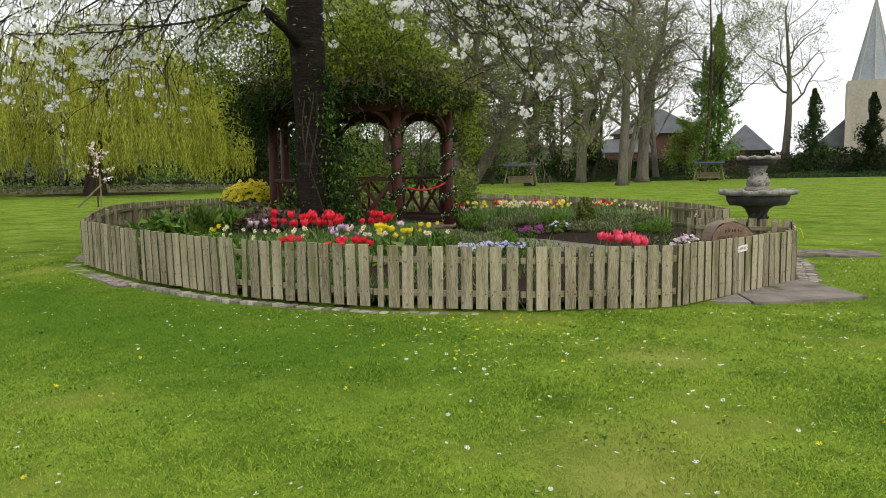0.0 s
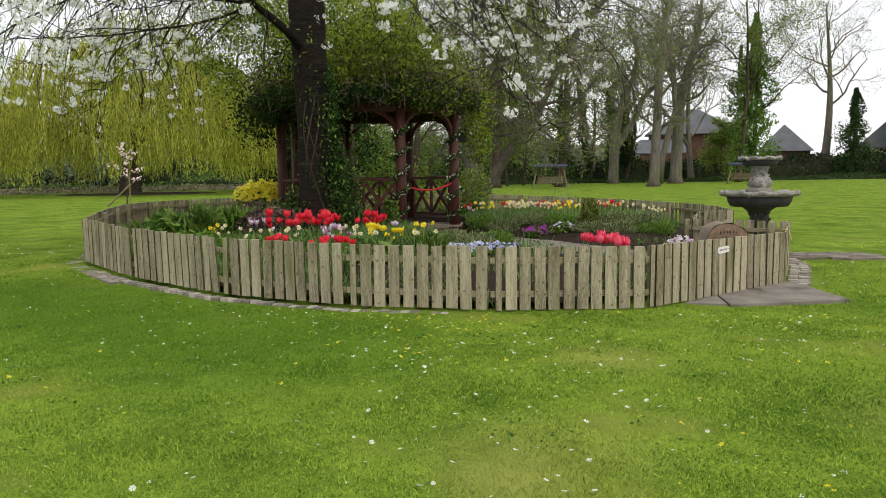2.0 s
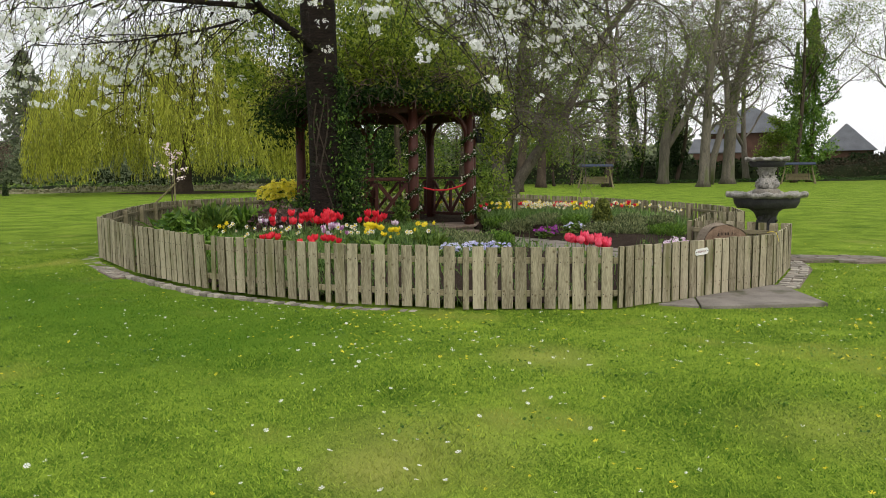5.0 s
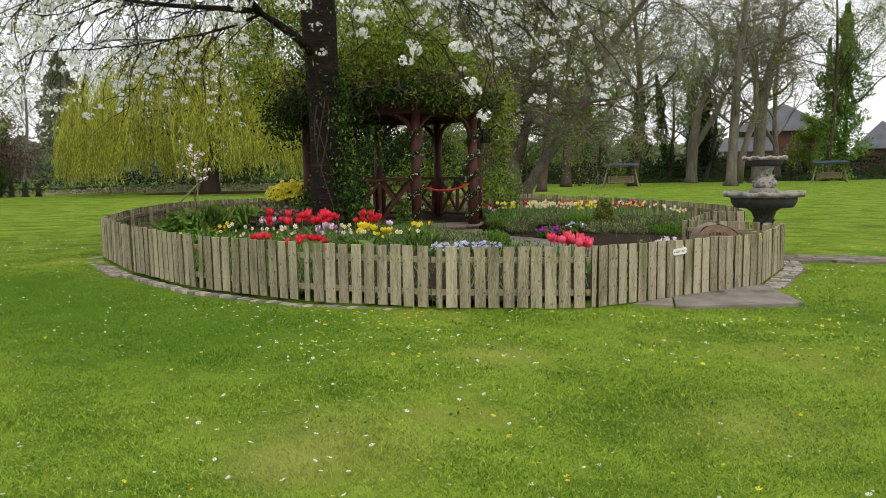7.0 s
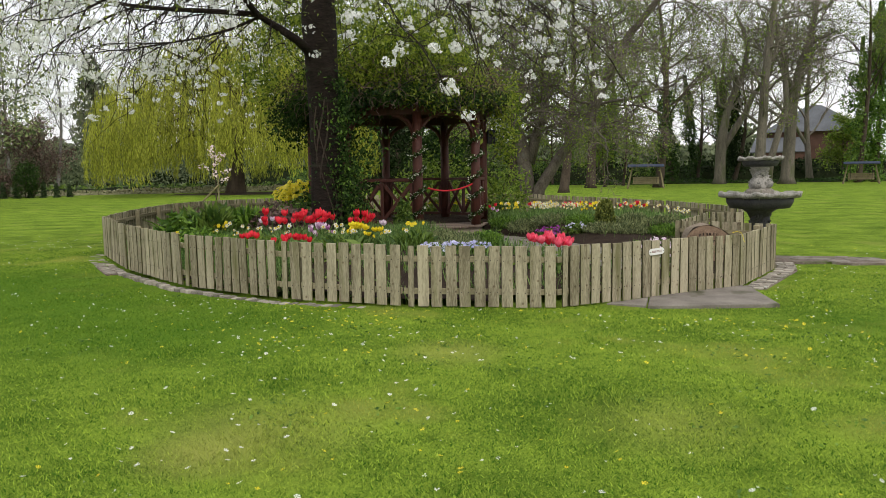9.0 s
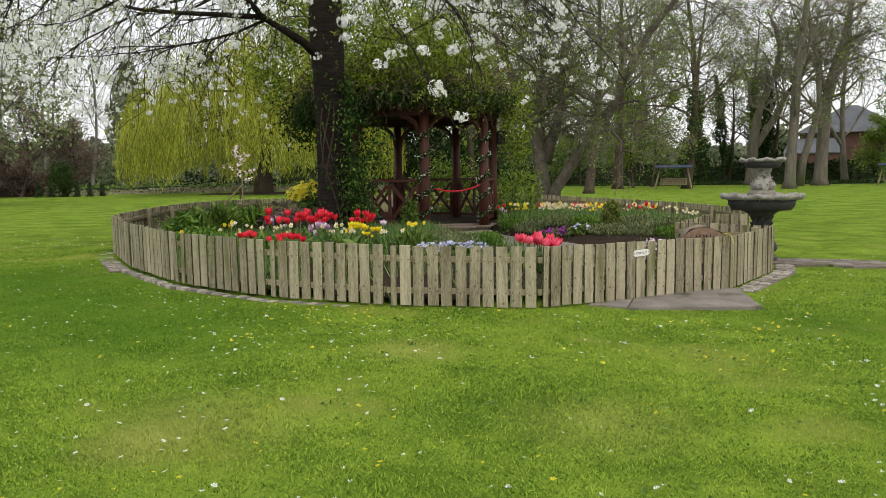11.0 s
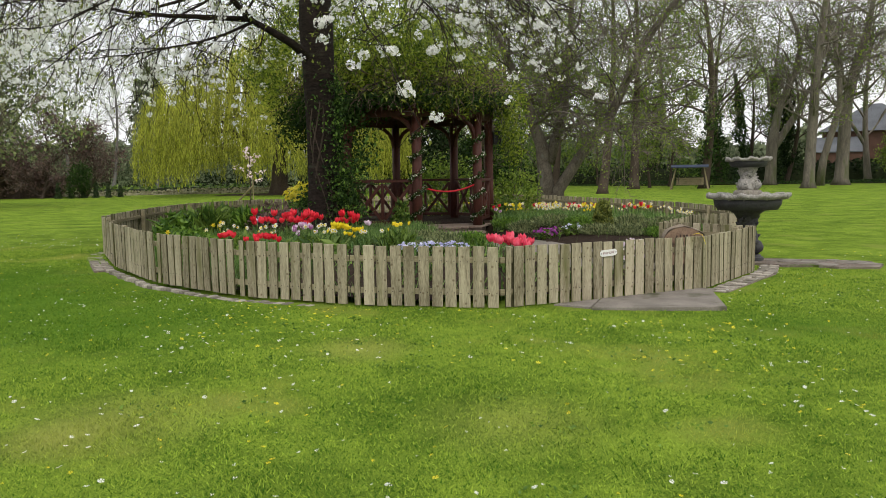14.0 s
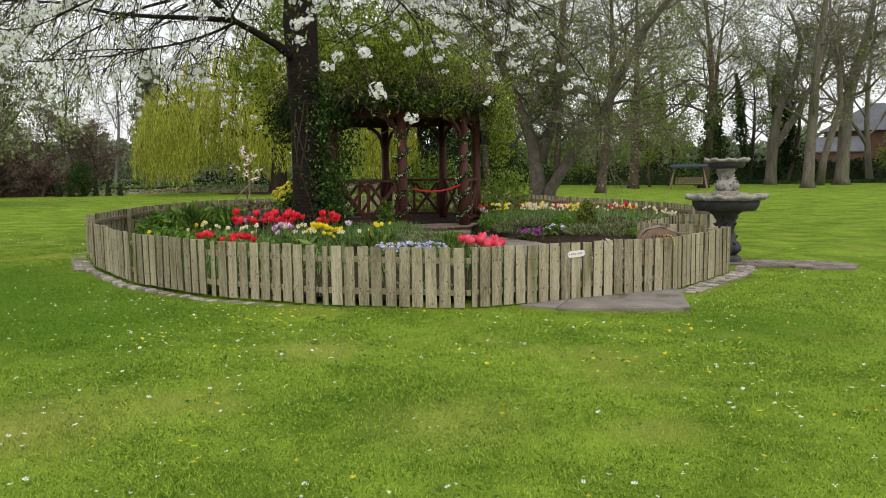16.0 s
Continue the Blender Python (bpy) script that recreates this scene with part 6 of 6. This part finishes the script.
def tulip(name, mat, label, seed, height=0.42, size=0.036, tall=0.085, open_=1.0):
    rng = np.random.default_rng(seed)
    t = thing(name, label, "tulip", None, name + " planting")
    g = Geo()
    g.tube([(0, 0, -0.03), (0.008, 0, height * 0.5), (0.0, 0.005, height)], [0.006, 0.0055, 0.005], 6)
    part("stem", g, STEM, t)
    for k in range(3):
        g = Geo()
        strip_leaf(g, rng, (0, 0, 0.0), k * 2.2 + rng.uniform(-0.4, 0.4), height * rng.uniform(0.6, 0.85), 0.05, 0.45)
        part("leaf", g, STEM, t)
    for k in range(6):
        g = Geo()
        a = k * math.pi / 3
        inner = 0.93 if k % 2 else 1.0
        n, m = 5, 4
        for i in range(n + 1):
            u = i / n
            r = size * inner * (0.22 + 0.86 * math.sin(min(1, u * 1.7) * math.pi * 0.5) - (0.42 - 0.5 * (open_ - 0.9)) * max(0, u - 0.5) * 2 * 0.5) * (1 + 0.06 * math.sin(k * 2.3))
            z = height + tall * inner * u * (1 + 0.07 * math.sin(k * 1.7 + 1))
            half = 0.66 * (1 - 0.72 * u ** 5)
            for j in range(m + 1):
                b = a + (j / m - 0.5) * 2 * half
                g.v.append((r * math.cos(b), r * math.sin(b), z - 0.004 * abs(j - m / 2)))
        for i in range(n):
            for j in range(m):
                q = i * (m + 1) + j
                g.f.append((q, q + 1, q + m + 2, q + m + 1))
        part("petal", g, mat, t, smooth=True)
    return t


def daffodil(name, mat, cup, label, seed, height=0.36, size=0.034):
    rng = np.random.default_rng(seed)
    t = thing(name, label, "daffodil", None, name + " planting")
    g = Geo()
    g.tube([(0, 0, -0.03), (0.005, 0, height * 0.6), (0.0, -0.012, height)], [0.0045, 0.004, 0.004], 5)
    part("stem", g, STEM, t)
    for k in range(4):
        g = Geo()
        strip_leaf(g, rng, (rng.normal() * 0.01, rng.normal() * 0.01, 0), k * 1.6 + rng.uniform(-0.4, 0.4), height * rng.uniform(0.75, 1.0), 0.014, 0.35)
        part("leaf", g, STEM, t)
    m = pose(0, -0.02, height, 75, 0, 0)
    for k in range(6):
        g = Geo()
        a = k * math.pi / 3
        for r, w, z in ((0.006, 0.006, 0.0), (size * 0.55, size * 0.36, 0.004), (size, size * 0.26, 0.002), (size * 1.22, 0.002, -0.002)):
            for side in (-1, 1):
                v = m @ Vector((r * math.cos(a) - side * w * math.sin(a), r * math.sin(a) + side * w * math.cos(a), z))
                g.v.append(tuple(v))
        g.f = [(0, 1, 3, 2), (2, 3, 5, 4), (4, 5, 7, 6)]
        part("petal", g, mat, t)
    g = Geo()
    g.lathe([(0.008, 0.0), (0.01, 0.012), (0.015, 0.022)], 9)
    g.v = [tuple(m @ Vector(v)) for v in g.v]
    g.f = g.f[:-1]
    part("trumpet", g, cup, t)
    return t


def plant_out(proto, spots, seed, scale=(0.78, 1.22), lean=7):
    """Copies of one flower at the spots; the first one is the original itself."""
    rng = np.random.default_rng(seed)
    for k, (x, y) in enumerate(spots):
        m = pose(x, y, bed_height(x, y), rng.normal() * lean, rng.normal() * lean, rng.uniform(-50, 50)) @ Matrix.Scale(rng.uniform(*scale), 4)
        if k == 0:
            proto.matrix_basis = m
        else:
            c = copy_thing(proto, m)
            c.matrix_basis = m


def spots(seed, *groups):
    """Scatter: (x, y, spread in x, spread in y, count)."""
    rng = np.random.default_rng(seed)
    out = []
    for x, y, sx, sy, n in groups:
        got = 0
        while got < n:
            p = (x + rng.uniform(-1, 1) * sx, y + rng.uniform(-1, 1) * sy)
            got += 1
            if inside(*p) and edge_distance(*p) > 0.12:
                out.append(p)
    return out


def make_flowers():
    red = tulip("red_tulip", RED, "scarlet tulip in full bloom", 1, 0.56, 0.058, 0.12, 1.15)
    plant_out(red, spots(2, (-2.15, 12.15, 0.22, 0.25, 10), (-1.72, 12.25, 0.28, 0.2, 14), (-1.45, 12.4, 0.2, 0.2, 5), (-0.68, 12.36, 0.14, 0.1, 9), (-1.05, 12.45, 0.03, 0.03, 1), (-1.35, 11.0, 0.3, 0.2, 2)), 3, (0.72, 1.08))
    low = copy_thing(red, Matrix.Identity(4))
    plant_out(low, spots(24, (-1.75, 9.95, 0.14, 0.1, 5), (-1.06, 9.55, 0.1, 0.07, 4), (-0.72, 9.49, 0.1, 0.07, 4)), 25, (0.66, 0.76))
    low = copy_thing(red, Matrix.Identity(4))
    plant_out(low, spots(22, (2.75, 18.2, 0.3, 0.2, 9), (1.75, 18.5, 0.2, 0.12, 7), (4.0, 18.0, 0.3, 0.2, 8), (0.75, 17.9, 0.08, 0.08, 2)), 23, (0.55, 0.7))
    pink = tulip("coral_tulip", PINK, "coral-pink tulip in full bloom", 4, 0.35, 0.05, 0.1, 0.95)
    plant_out(pink, spots(5, (2.6, 9.6, 0.3, 0.18, 18)), 6, (0.92, 1.12))
    yel = tulip("yellow_tulip", YELLOW, "bright yellow open tulip", 7, 0.34, 0.055, 0.075, 1.5)
    plant_out(yel, spots(8, (-0.55, 11.58, 0.22, 0.15, 6), (-0.2, 11.5, 0.1, 0.08, 2), (-0.6, 21.6, 0.6, 0.5, 8)), 9)
    lil = tulip("lilac_tulip", LILAC, "lilac and white tulip", 10, 0.36, 0.042, 0.075, 1.2)
    plant_out(lil, spots(11, (-1.2, 11.5, 0.2, 0.22, 10), (-0.4, 12.3, 0.05, 0.05, 2), (-2.9, 13.3, 0.3, 0.25, 7), (0.85, 17.8, 0.1, 0.1, 2)), 12)
    white = daffodil("white_narcissus", CREAM, YELLOW, "white narcissus with a small yellow cup", 13, 0.38, 0.029)
    plant_out(white, spots(14, (-2.0, 11.6, 0.3, 0.25, 8), (-0.95, 11.75, 0.35, 0.4, 12), (-0.7, 11.3, 0.2, 0.2, 6), (-2.9, 12.1, 0.4, 0.35, 8), (-2.6, 11.2, 0.5, 0.3, 5), (2.25, 18.3, 0.6, 0.3, 62), (2.3, 17.75, 0.5, 0.2, 24), (3.95, 18.2, 0.35, 0.25, 18), (3.3, 18.5, 0.15, 0.15, 5),
                            (4.9, 17.5, 0.3, 0.2, 16), (4.5, 17.8, 0.12, 0.2, 4), (0.3, 11.0, 0.3, 0.2, 4), (1.1, 18.2, 0.25, 0.15, 5)), 15, (0.78, 1.15))
    daf = daffodil("yellow_daffodil", YELLOW, YELLOW, "yellow daffodil with a short trumpet", 16, 0.4, 0.036)
    plant_out(daf, spots(17, (-3.6, 12.8, 0.25, 0.3, 12), (0.05, 12.6, 0.22, 0.2, 7), (1.95, 18.7, 0.25, 0.25, 15), (3.1, 17.9, 0.35, 0.25, 11), (1.05, 18.1, 0.35, 0.25, 14), (3.0, 18.8, 0.3, 0.2, 11), (4.2, 18.2, 0.25, 0.2, 7), (-0.9, 21.2, 1.0, 0.5, 22), (-0.4, 11.3, 0.3, 0.2, 5), (-3.6, 11.2, 0.2, 0.15, 3)), 18, (0.7, 1.1))


make_flowers()


def mound(name, label, category, x, y, radii, mat, seed, n, size, group="", flowers=None, long=1.3, fl_n=60, fl_size=0.035, lift=0.0, upright=False):
    """A low plant: a lumpy clump of small leaves, some with blooms on top."""
    rng = np.random.default_rng(seed)
    z = bed_height(x, y) + lift
    p = thing(name, label, category, pose(x, y, z), group)
    pts = cloud(rng, (0, 0, radii[2] * 0.5), radii, n, 0.25, cut=0.6)
    pts = pts[pts[:, 2] > -0.03]
    up = np.tile((0, 0, 0.8), (len(pts), 1)) + pts * (1.5, 1.5, 0) + rng.normal(size=pts.shape) * 0.35 if upright else None
    part("foliage", leaf_mesh("foliage", pts, size, mat, rng, long=long, axis=up), mat, p, kind="stuff")
    g = Geo()
    for k in range(9):
        q, _ = bend(rng, (0, 0, -0.04), (rng.normal() * 0.5, rng.normal() * 0.5, 1), radii[2] * 1.1, 3, 0.2)
        g.tube(q, [0.008, 0.006, 0.005, 0.004], 4, caps=False)
    part("stem_mass", g, TWIG, p, kind="stuff")
    if flowers:
        out = np.linalg.norm((pts - (0, 0, radii[2] * 0.5)) / np.array(radii), axis=1)
        d = pts[(pts[:, 2] > radii[2] * 0.4) & (out > 0.62)]
        d = d[rng.permutation(len(d))[:fl_n]]
        d = np.repeat(d, 2, 0) + rng.normal(size=(len(d) * 2, 3)) * 0.015 + (0, 0, 0.03)
        d[:, :2] *= 1.06
        part("bloom_mass", blossom_mesh("bloom_mass", d, d * (1.2, 1.2, 0) + (0, -0.25, 0.6) + rng.normal(size=d.shape) * 0.3, fl_size * 0.55, flowers, rng), flowers, p, kind="stuff")


def make_mounds():
    rng = np.random.default_rng(77)
    k = 0
    for x, y, r in ((1.6, 16.9, 0.4), (2.2, 17.0, 0.45), (2.8, 16.9, 0.42), (3.3, 15.75, 0.4), (3.85, 15.5, 0.4), (4.6, 15.6, 0.45), (3.9, 16.4, 0.4), (4.6, 16.7, 0.42), (1.1, 17.6, 0.4),
                    (0.5, 12.9, 0.42), (0.95, 12.4, 0.4), (1.3, 12.9, 0.35), (0.9, 11.9, 0.36),
                    (0.2, 13.3, 0.4)):
        k += 1
        if path_distance(x, y) < 0.95:
            continue
        mound("heather", "low grey-green heather mound beside the path", "heather", x, y, (r, r, rng.uniform(0.13, 0.2)), HEATHER if k % 3 else FRESH, 200 + k, 1700, 0.026, "heathers", long=2.8, upright=True)
    for x, y, r, h, m, size, long in ((-4.3, 12.6, 0.45, 0.4, FRESH, 0.12, 2.2), (-3.8, 12.8, 0.42, 0.46, SHRUB, 0.13, 2.4), (-4.5, 13.4, 0.5, 0.4, SHRUB, 0.13, 2.2), (-3.6, 13.9, 0.5, 0.42, FRESH, 0.11, 2.6), (-4.2, 14.2, 0.5, 0.45, SHRUB, 0.12, 2.2),
                                     (-2.9, 10.8, 0.42, 0.3, FRESH, 0.06, 1.6), (-2.4, 10.45, 0.4, 0.26, FRESH, 0.055, 1.6), (-3.4, 11.35, 0.45, 0.3, FRESH, 0.06, 1.6), (-2.2, 11.2, 0.4, 0.2, SHRUB, 0.1, 2.4), (-1.6, 10.2, 0.45, 0.2, SHRUB, 0.09, 2.0),
                                     (-0.6, 10.6, 0.5, 0.22, SHRUB, 0.08, 2.6), (0.2, 12.2, 0.35, 0.16, SHRUB, 0.08, 3.0), (-0.2, 13.3, 0.35, 0.15, SHRUB, 0.09, 2.4)):
        k += 1
        mound("leafy_perennial", "clump of fine fresh-green leaves in the bed" if size < 0.07 else "clump of broad mid-green leaves in the bed", "perennial", x, y, (r, r, h), m, 200 + k, 2200 if size < 0.07 else 900, size, "leafy perennials", long=long, upright=size > 0.07 and k % 2 == 0)
    for x, y, r, h in ((-3.0, 13.6, 0.4, 0.42), (-2.6, 13.9, 0.4, 0.45), (-3.3, 14.5, 0.5, 0.5), (-4.75, 12.9, 0.22, 0.34), (-4.9, 14.6, 0.4, 0.4)):
        k += 1
        mound("bronze_shrub", "low purple-bronze leaved shrub", "shrub", x, y, (r, r, h), COPPER, 200 + k, 1100, 0.07, "bronze shrubs")
    mound("yellow_wallflower", "rounded shrub covered in yellow blossom", "shrub", -4.35, 18.28, (0.52, 0.45, 0.44), FRESH, 301, 900, 0.06, flowers=GOLD, fl_n=520, fl_size=0.085, lift=0.34)
    mound("yellow_wallflower", "rounded shrub covered in yellow blossom", "shrub", -3.7, 18.5, (0.3, 0.3, 0.42), SHRUB, 302, 700, 0.06, flowers=GOLD, fl_n=90, fl_size=0.085, lift=0.3)
    for j, (x, y) in enumerate(((1.0, 11.5), (1.35, 11.6), (0.75, 11.35))):
        mound("blue_anemone", "low clump of pale blue daisy-like flowers", "anemone", x, y, (0.26, 0.2, 0.1), SHRUB, 310 + j, 350, 0.06, "blue anemones", flowers=BLUE, fl_n=45, fl_size=0.05)
    mound("blue_anemone", "low clump of pale blue daisy-like flowers", "anemone", 2.75, 15.95, (0.3, 0.2, 0.12), SHRUB, 314, 350, 0.06, "blue anemones", flowers=BLUE, fl_n=20, fl_size=0.05)
    mound("purple_primula", "low clump of deep purple flowers", "primula", 2.21, 16.1, (0.26, 0.2, 0.12), SHRUB, 315, 350, 0.06, flowers=PURPLE, fl_n=50, fl_size=0.05)
    mound("pink_hyacinth", "clump of lilac-pink flower heads", "hyacinth", 4.1, 11.75, (0.26, 0.22, 0.26), SHRUB, 316, 400, 0.06, flowers=LILAC, fl_n=80, fl_size=0.06)
    mound("golden_shrub", "bright yellow-green shrub behind the gazebo", "shrub", -1.5, 21.4, (1.3, 0.7, 1.2), SPRING, 317, 3200, 0.08)
    mound("golden_shrub", "bright yellow-green shrub behind the gazebo", "shrub", 0.6, 21.2, (0.9, 0.6, 0.95), SPRING, 318, 2000, 0.08)
    mound("green_shrub", "rounded dark green shrub by the gazebo post", "shrub", 0.9, 18.6, (0.4, 0.4, 0.4), SHRUB, 319, 900, 0.07)
    mound("green_shrub", "rounded dark green shrub by the gazebo post", "shrub", -0.8, 15.35, (0.2, 0.2, 0.5), SHRUB, 320, 900, 0.07)
    rng = np.random.default_rng(5)
    p = thing("dwarf_conifer", "small upright golden-green conifer in the bed", "conifer", pose(3.36, 16.23, bed_height(3.36, 16.23)))
    g = Geo()
    g.tube([(0, 0, -0.03), (0, 0, 0.5)], [0.02, 0.008], 6)
    part("trunk", g, BROWNBARK, p)
    n = 2600
    u = rng.random(n)
    a = rng.uniform(0, 2 * math.pi, n)
    r = 0.19 * np.sqrt(np.clip(1 - (u - 0.3) ** 2 / 0.55, 0.02, 1)) * (0.6 + 0.4 * rng.random(n)) * (1 + 0.15 * np.sin(5 * a + 9 * u))
    part("foliage", leaf_mesh("foliage", np.stack([r * np.cos(a), r * np.sin(a), 0.03 + 0.62 * u], 1), 0.045, GOLDCON, rng, droop=-1.0, long=1.8), GOLDCON, p, kind="stuff")
    p = thing("fern", "bright green fern-like rosette beside the fence", "fern", pose(-5.0, 13.25, bed_height(-5.0, 13.25)))
    for j in range(14):
        g = Geo()
        strip_leaf(g, rng, (0, 0, 0), j * 0.45, rng.uniform(0.55, 0.75), 0.11, rng.uniform(0.4, 0.75))
        part("frond", g, FRESH, p)


make_mounds()


def bed_greens():
    """Upright blades and low leaves that fill the beds."""
    rng = np.random.default_rng(19)
    pts, low = [], []
    while len(pts) < 22000:
        x, y = rng.uniform(-5.6, 5.6), rng.uniform(7.9, 19.5)
        if not inside(x, y) or edge_distance(x, y) < 0.1 or path_distance(x, y) < 0.85 or math.hypot(x - GAZ[0], y - GAZ[1]) < 2.3:
            continue
        if noise.noise(Vector((x * 1.1, y * 1.1, 9))) < -0.12 or (x > 1.0 and y > 14.2 and rng.random() > (0.5 if y > 17 else 0.04)) or (x > -0.2 and y < 16.2 and rng.random() > 0.1):
            continue
        h = bed_height(x, y)
        pts.append((x, y, h + (0.12 if x < 0.3 or y > 16.5 else 0.05)))
        if rng.random() < 0.35:
            low.append((x, y, h + rng.uniform(0.02, 0.14)))
    ax = np.tile((0, 0, 1.0), (len(pts), 1)) + rng.normal(size=(len(pts), 3)) * (0.25, 0.25, 0)
    ob = part("bed_foliage", leaf_mesh("bed_foliage", np.array(pts), 0.02, STEM, rng, long=15, axis=ax), STEM)
    tagged(ob, "mixed green bulb foliage filling the flower beds", "foliage", kind="stuff")
    ob = part("bed_ground_cover", leaf_mesh("bed_ground_cover", np.array(low), 0.07, SHRUB, rng), SHRUB)
    tagged(ob, "low green leaves covering the soil", "foliage", kind="stuff")


bed_greens()


# ---- lawn: blades, daisies and fallen petals ----
def lawn_blades():
    rng = np.random.default_rng(23)
    n = 450000
    # denser close to where the lawn is seen nearest
    y = 1.9 + 10.6 * rng.random(n) ** 1.35 + rng.normal(size=n) * 0.4
    y = np.where(rng.random(n) < 0.07, 2.3 - 3.2 * rng.random(n) ** 2, y)
    x = 2.2 + (rng.random(n) - 0.5) * (7.5 + 1.25 * y) * np.where(rng.random(n) < 0.1, 1.5, 1 + 0.05 * rng.normal(size=n)) - 0.12 * (y - 2)
    shape = np.array(FENCE)
    hit = np.zeros(n, bool)
    for (ax, ay), (bx, by) in zip(FENCE, FENCE[1:] + FENCE[:1]):
        c = (ay > y) != (by > y)
        hit ^= c & (x < ax + (y - ay) / (by - ay + 1e-12) * (bx - ax))
    slab = (x > 3.25) & (x < 5.16) & (y > 8.24 + 0.2 * (x - 3.73)) & (y < 9.9)
    keep = ~hit & ~slab
    for (ax, ay), (bx, by) in (((-6.1, 13.6), (-5.5, 11.7)), ((-5.5, 11.7), (-3.9, 9.8)), ((-3.9, 9.8), (-2.2, 8.6)), ((-2.2, 8.6), (-0.5, 7.95)), ((-0.5, 7.95), (0.8, 7.68)), ((5.2, 9.85), (6.05, 11.9)), ((6.05, 11.9), (6.25, 12.9))):
        t = np.clip(((x - ax) * (bx - ax) + (y - ay) * (by - ay)) / ((bx - ax) ** 2 + (by - ay) ** 2), 0, 1)
        keep &= np.hypot(x - ax - t * (bx - ax), y - ay - t * (by - ay)) > (0.22 if ax > 5 else 0.13)
    x, y = x[keep], y[keep]
    z = np.array([lawn_height(a, b) for a, b in zip(x, y)]) - 0.014
    n = len(x)
    tuft = np.array([noise.noise(Vector((a * 1.7, b * 1.7, 2))) for a, b in zip(x, y)])
    h = (0.017 + 0.009 * np.clip(tuft, -0.6, 1)) * rng.uniform(0.6, 1.4, n) + 0.014 * (tuft > 0.45) * rng.random(n)
    a = rng.uniform(0, 2 * math.pi, n)
    w = rng.uniform(0.0018, 0.0036, n) * (1 + 0.07 * y)
    lean = rng.normal(size=(n, 2)) * (h * 0.8)[:, None]
    v = np.empty((n, 3, 3))
    v[:, 0] = np.stack([x - w * np.cos(a), y - w * np.sin(a), z], 1)
    v[:, 1] = np.stack([x + w * np.cos(a), y + w * np.sin(a), z], 1)
    v[:, 2] = np.stack([x + lean[:, 0], y + lean[:, 1], z + h], 1)
    tri = np.arange(3 * n).reshape(-1, 3)
    ob = part("lawn_grass", tri_mesh("lawn_grass", v.reshape(-1, 3), tri, BLADE), BLADE)
    tagged(ob, "short mown blades of grass on the lawn", "grass", kind="stuff")


lawn_blades()


def speckles(name, label, category, mat, seed, n, size, petals, height, patches=0.1, strip=False):
    """Tiny daisies or petals lying on the grass."""
    rng = np.random.default_rng(seed)
    g = Geo()
    made = 0
    while made < n:
        y = 1.8 + 14 * rng.random() ** 1.2
        x = 1.5 + (rng.random() - 0.5) * (9 + 1.4 * y)
        if strip:
            x, y = rng.uniform(-1.5, 5.5), rng.uniform(5.4, 7.9)
        if inside(x, y) or edge_distance(x, y) < 0.3 or (3.0 < x < 5.2 and 7.6 < y < 10):
            continue
        if noise.noise(Vector((x * 0.4, y * 0.4, seed))) < patches * rng.normal():
            continue
        made += 1
        z = lawn_height(x, y) + height
        s = size * rng.uniform(0.6, 1.35)
        tilt = Matrix.Translation((x, y, z)) @ pose(0, 0, 0, rng.normal() * 16, rng.normal() * 16, rng.uniform(0, 360))
        k = len(g.v)
        g.v.append(tuple(tilt @ Vector((0, 0, -0.002))))
        for j in range(petals):
            b = 2 * math.pi * j / petals
            wdt = 0.36
            g.v.append(tuple(tilt @ Vector((s * math.cos(b - wdt), s * math.sin(b - wdt), rng.uniform(0, 0.004)))))
            g.v.append(tuple(tilt @ Vector((s * math.cos(b + wdt), s * math.sin(b + wdt), rng.uniform(0, 0.004)))))
            g.f.append((k, k + 1 + 2 * j, k + 2 + 2 * j))
    ob = part(name, g, mat)
    tagged(ob, label, category, kind="stuff")


speckles("daisy_scatter", "white daisies and fallen cherry petals on the grass", "daisies", BLOSSOM, 61, 800, 0.0135, 6, 0.022)
speckles("buttercup_scatter", "small yellow buttercups in the grass", "buttercups", YELLOW, 62, 650, 0.0125, 5, 0.024, 0.2)
speckles("petal_scatter", "single fallen white petals on the grass", "petals", BLOSSOM, 63, 700, 0.011, 3, 0.018, 0.5)


def lawn_weeds():
    """Flat rosettes of clover and plantain in the turf."""
    rng = np.random.default_rng(88)
    pts, ax = [], []
    while len(pts) < 2600:
        y = 2.0 + 9 * rng.random() ** 1.3
        x = 1.8 + (rng.random() - 0.5) * (7 + 1.2 * y)
        if inside(x, y) or edge_distance(x, y) < 0.4 or (3.0 < x < 5.2 and 7.6 < y < 10) or noise.noise(Vector((x * 0.8, y * 0.8, 40))) < 0.05:
            continue
        r = rng.uniform(0.03, 0.09)
        for k in range(int(rng.integers(6, 18))):
            p = (x + rng.normal() * r, y + rng.normal() * r)
            pts.append((*p, lawn_height(*p) + rng.uniform(0.0, 0.014)))
    pts = np.array(pts)
    ax = rng.normal(size=(len(pts), 3)) * (1, 1, 0.25)
    ob = part("lawn_weed_cover", leaf_mesh("lawn_weed_cover", pts, 0.022, FRESH, rng, long=1.2, axis=ax), FRESH)
    tagged(ob, "flat clover and plantain leaves in the turf", "weeds", kind="stuff")


lawn_weeds()
speckles("buttercup_drift", "small yellow buttercups in the grass along the fence", "buttercups", YELLOW, 64, 170, 0.015, 5, 0.026, 0.3, strip=True)
speckles("fallen_petal_drift", "white petals blown against the fence", "petals", BLOSSOM, 65, 70, 0.016, 4, 0.022, 0.4, strip=True)
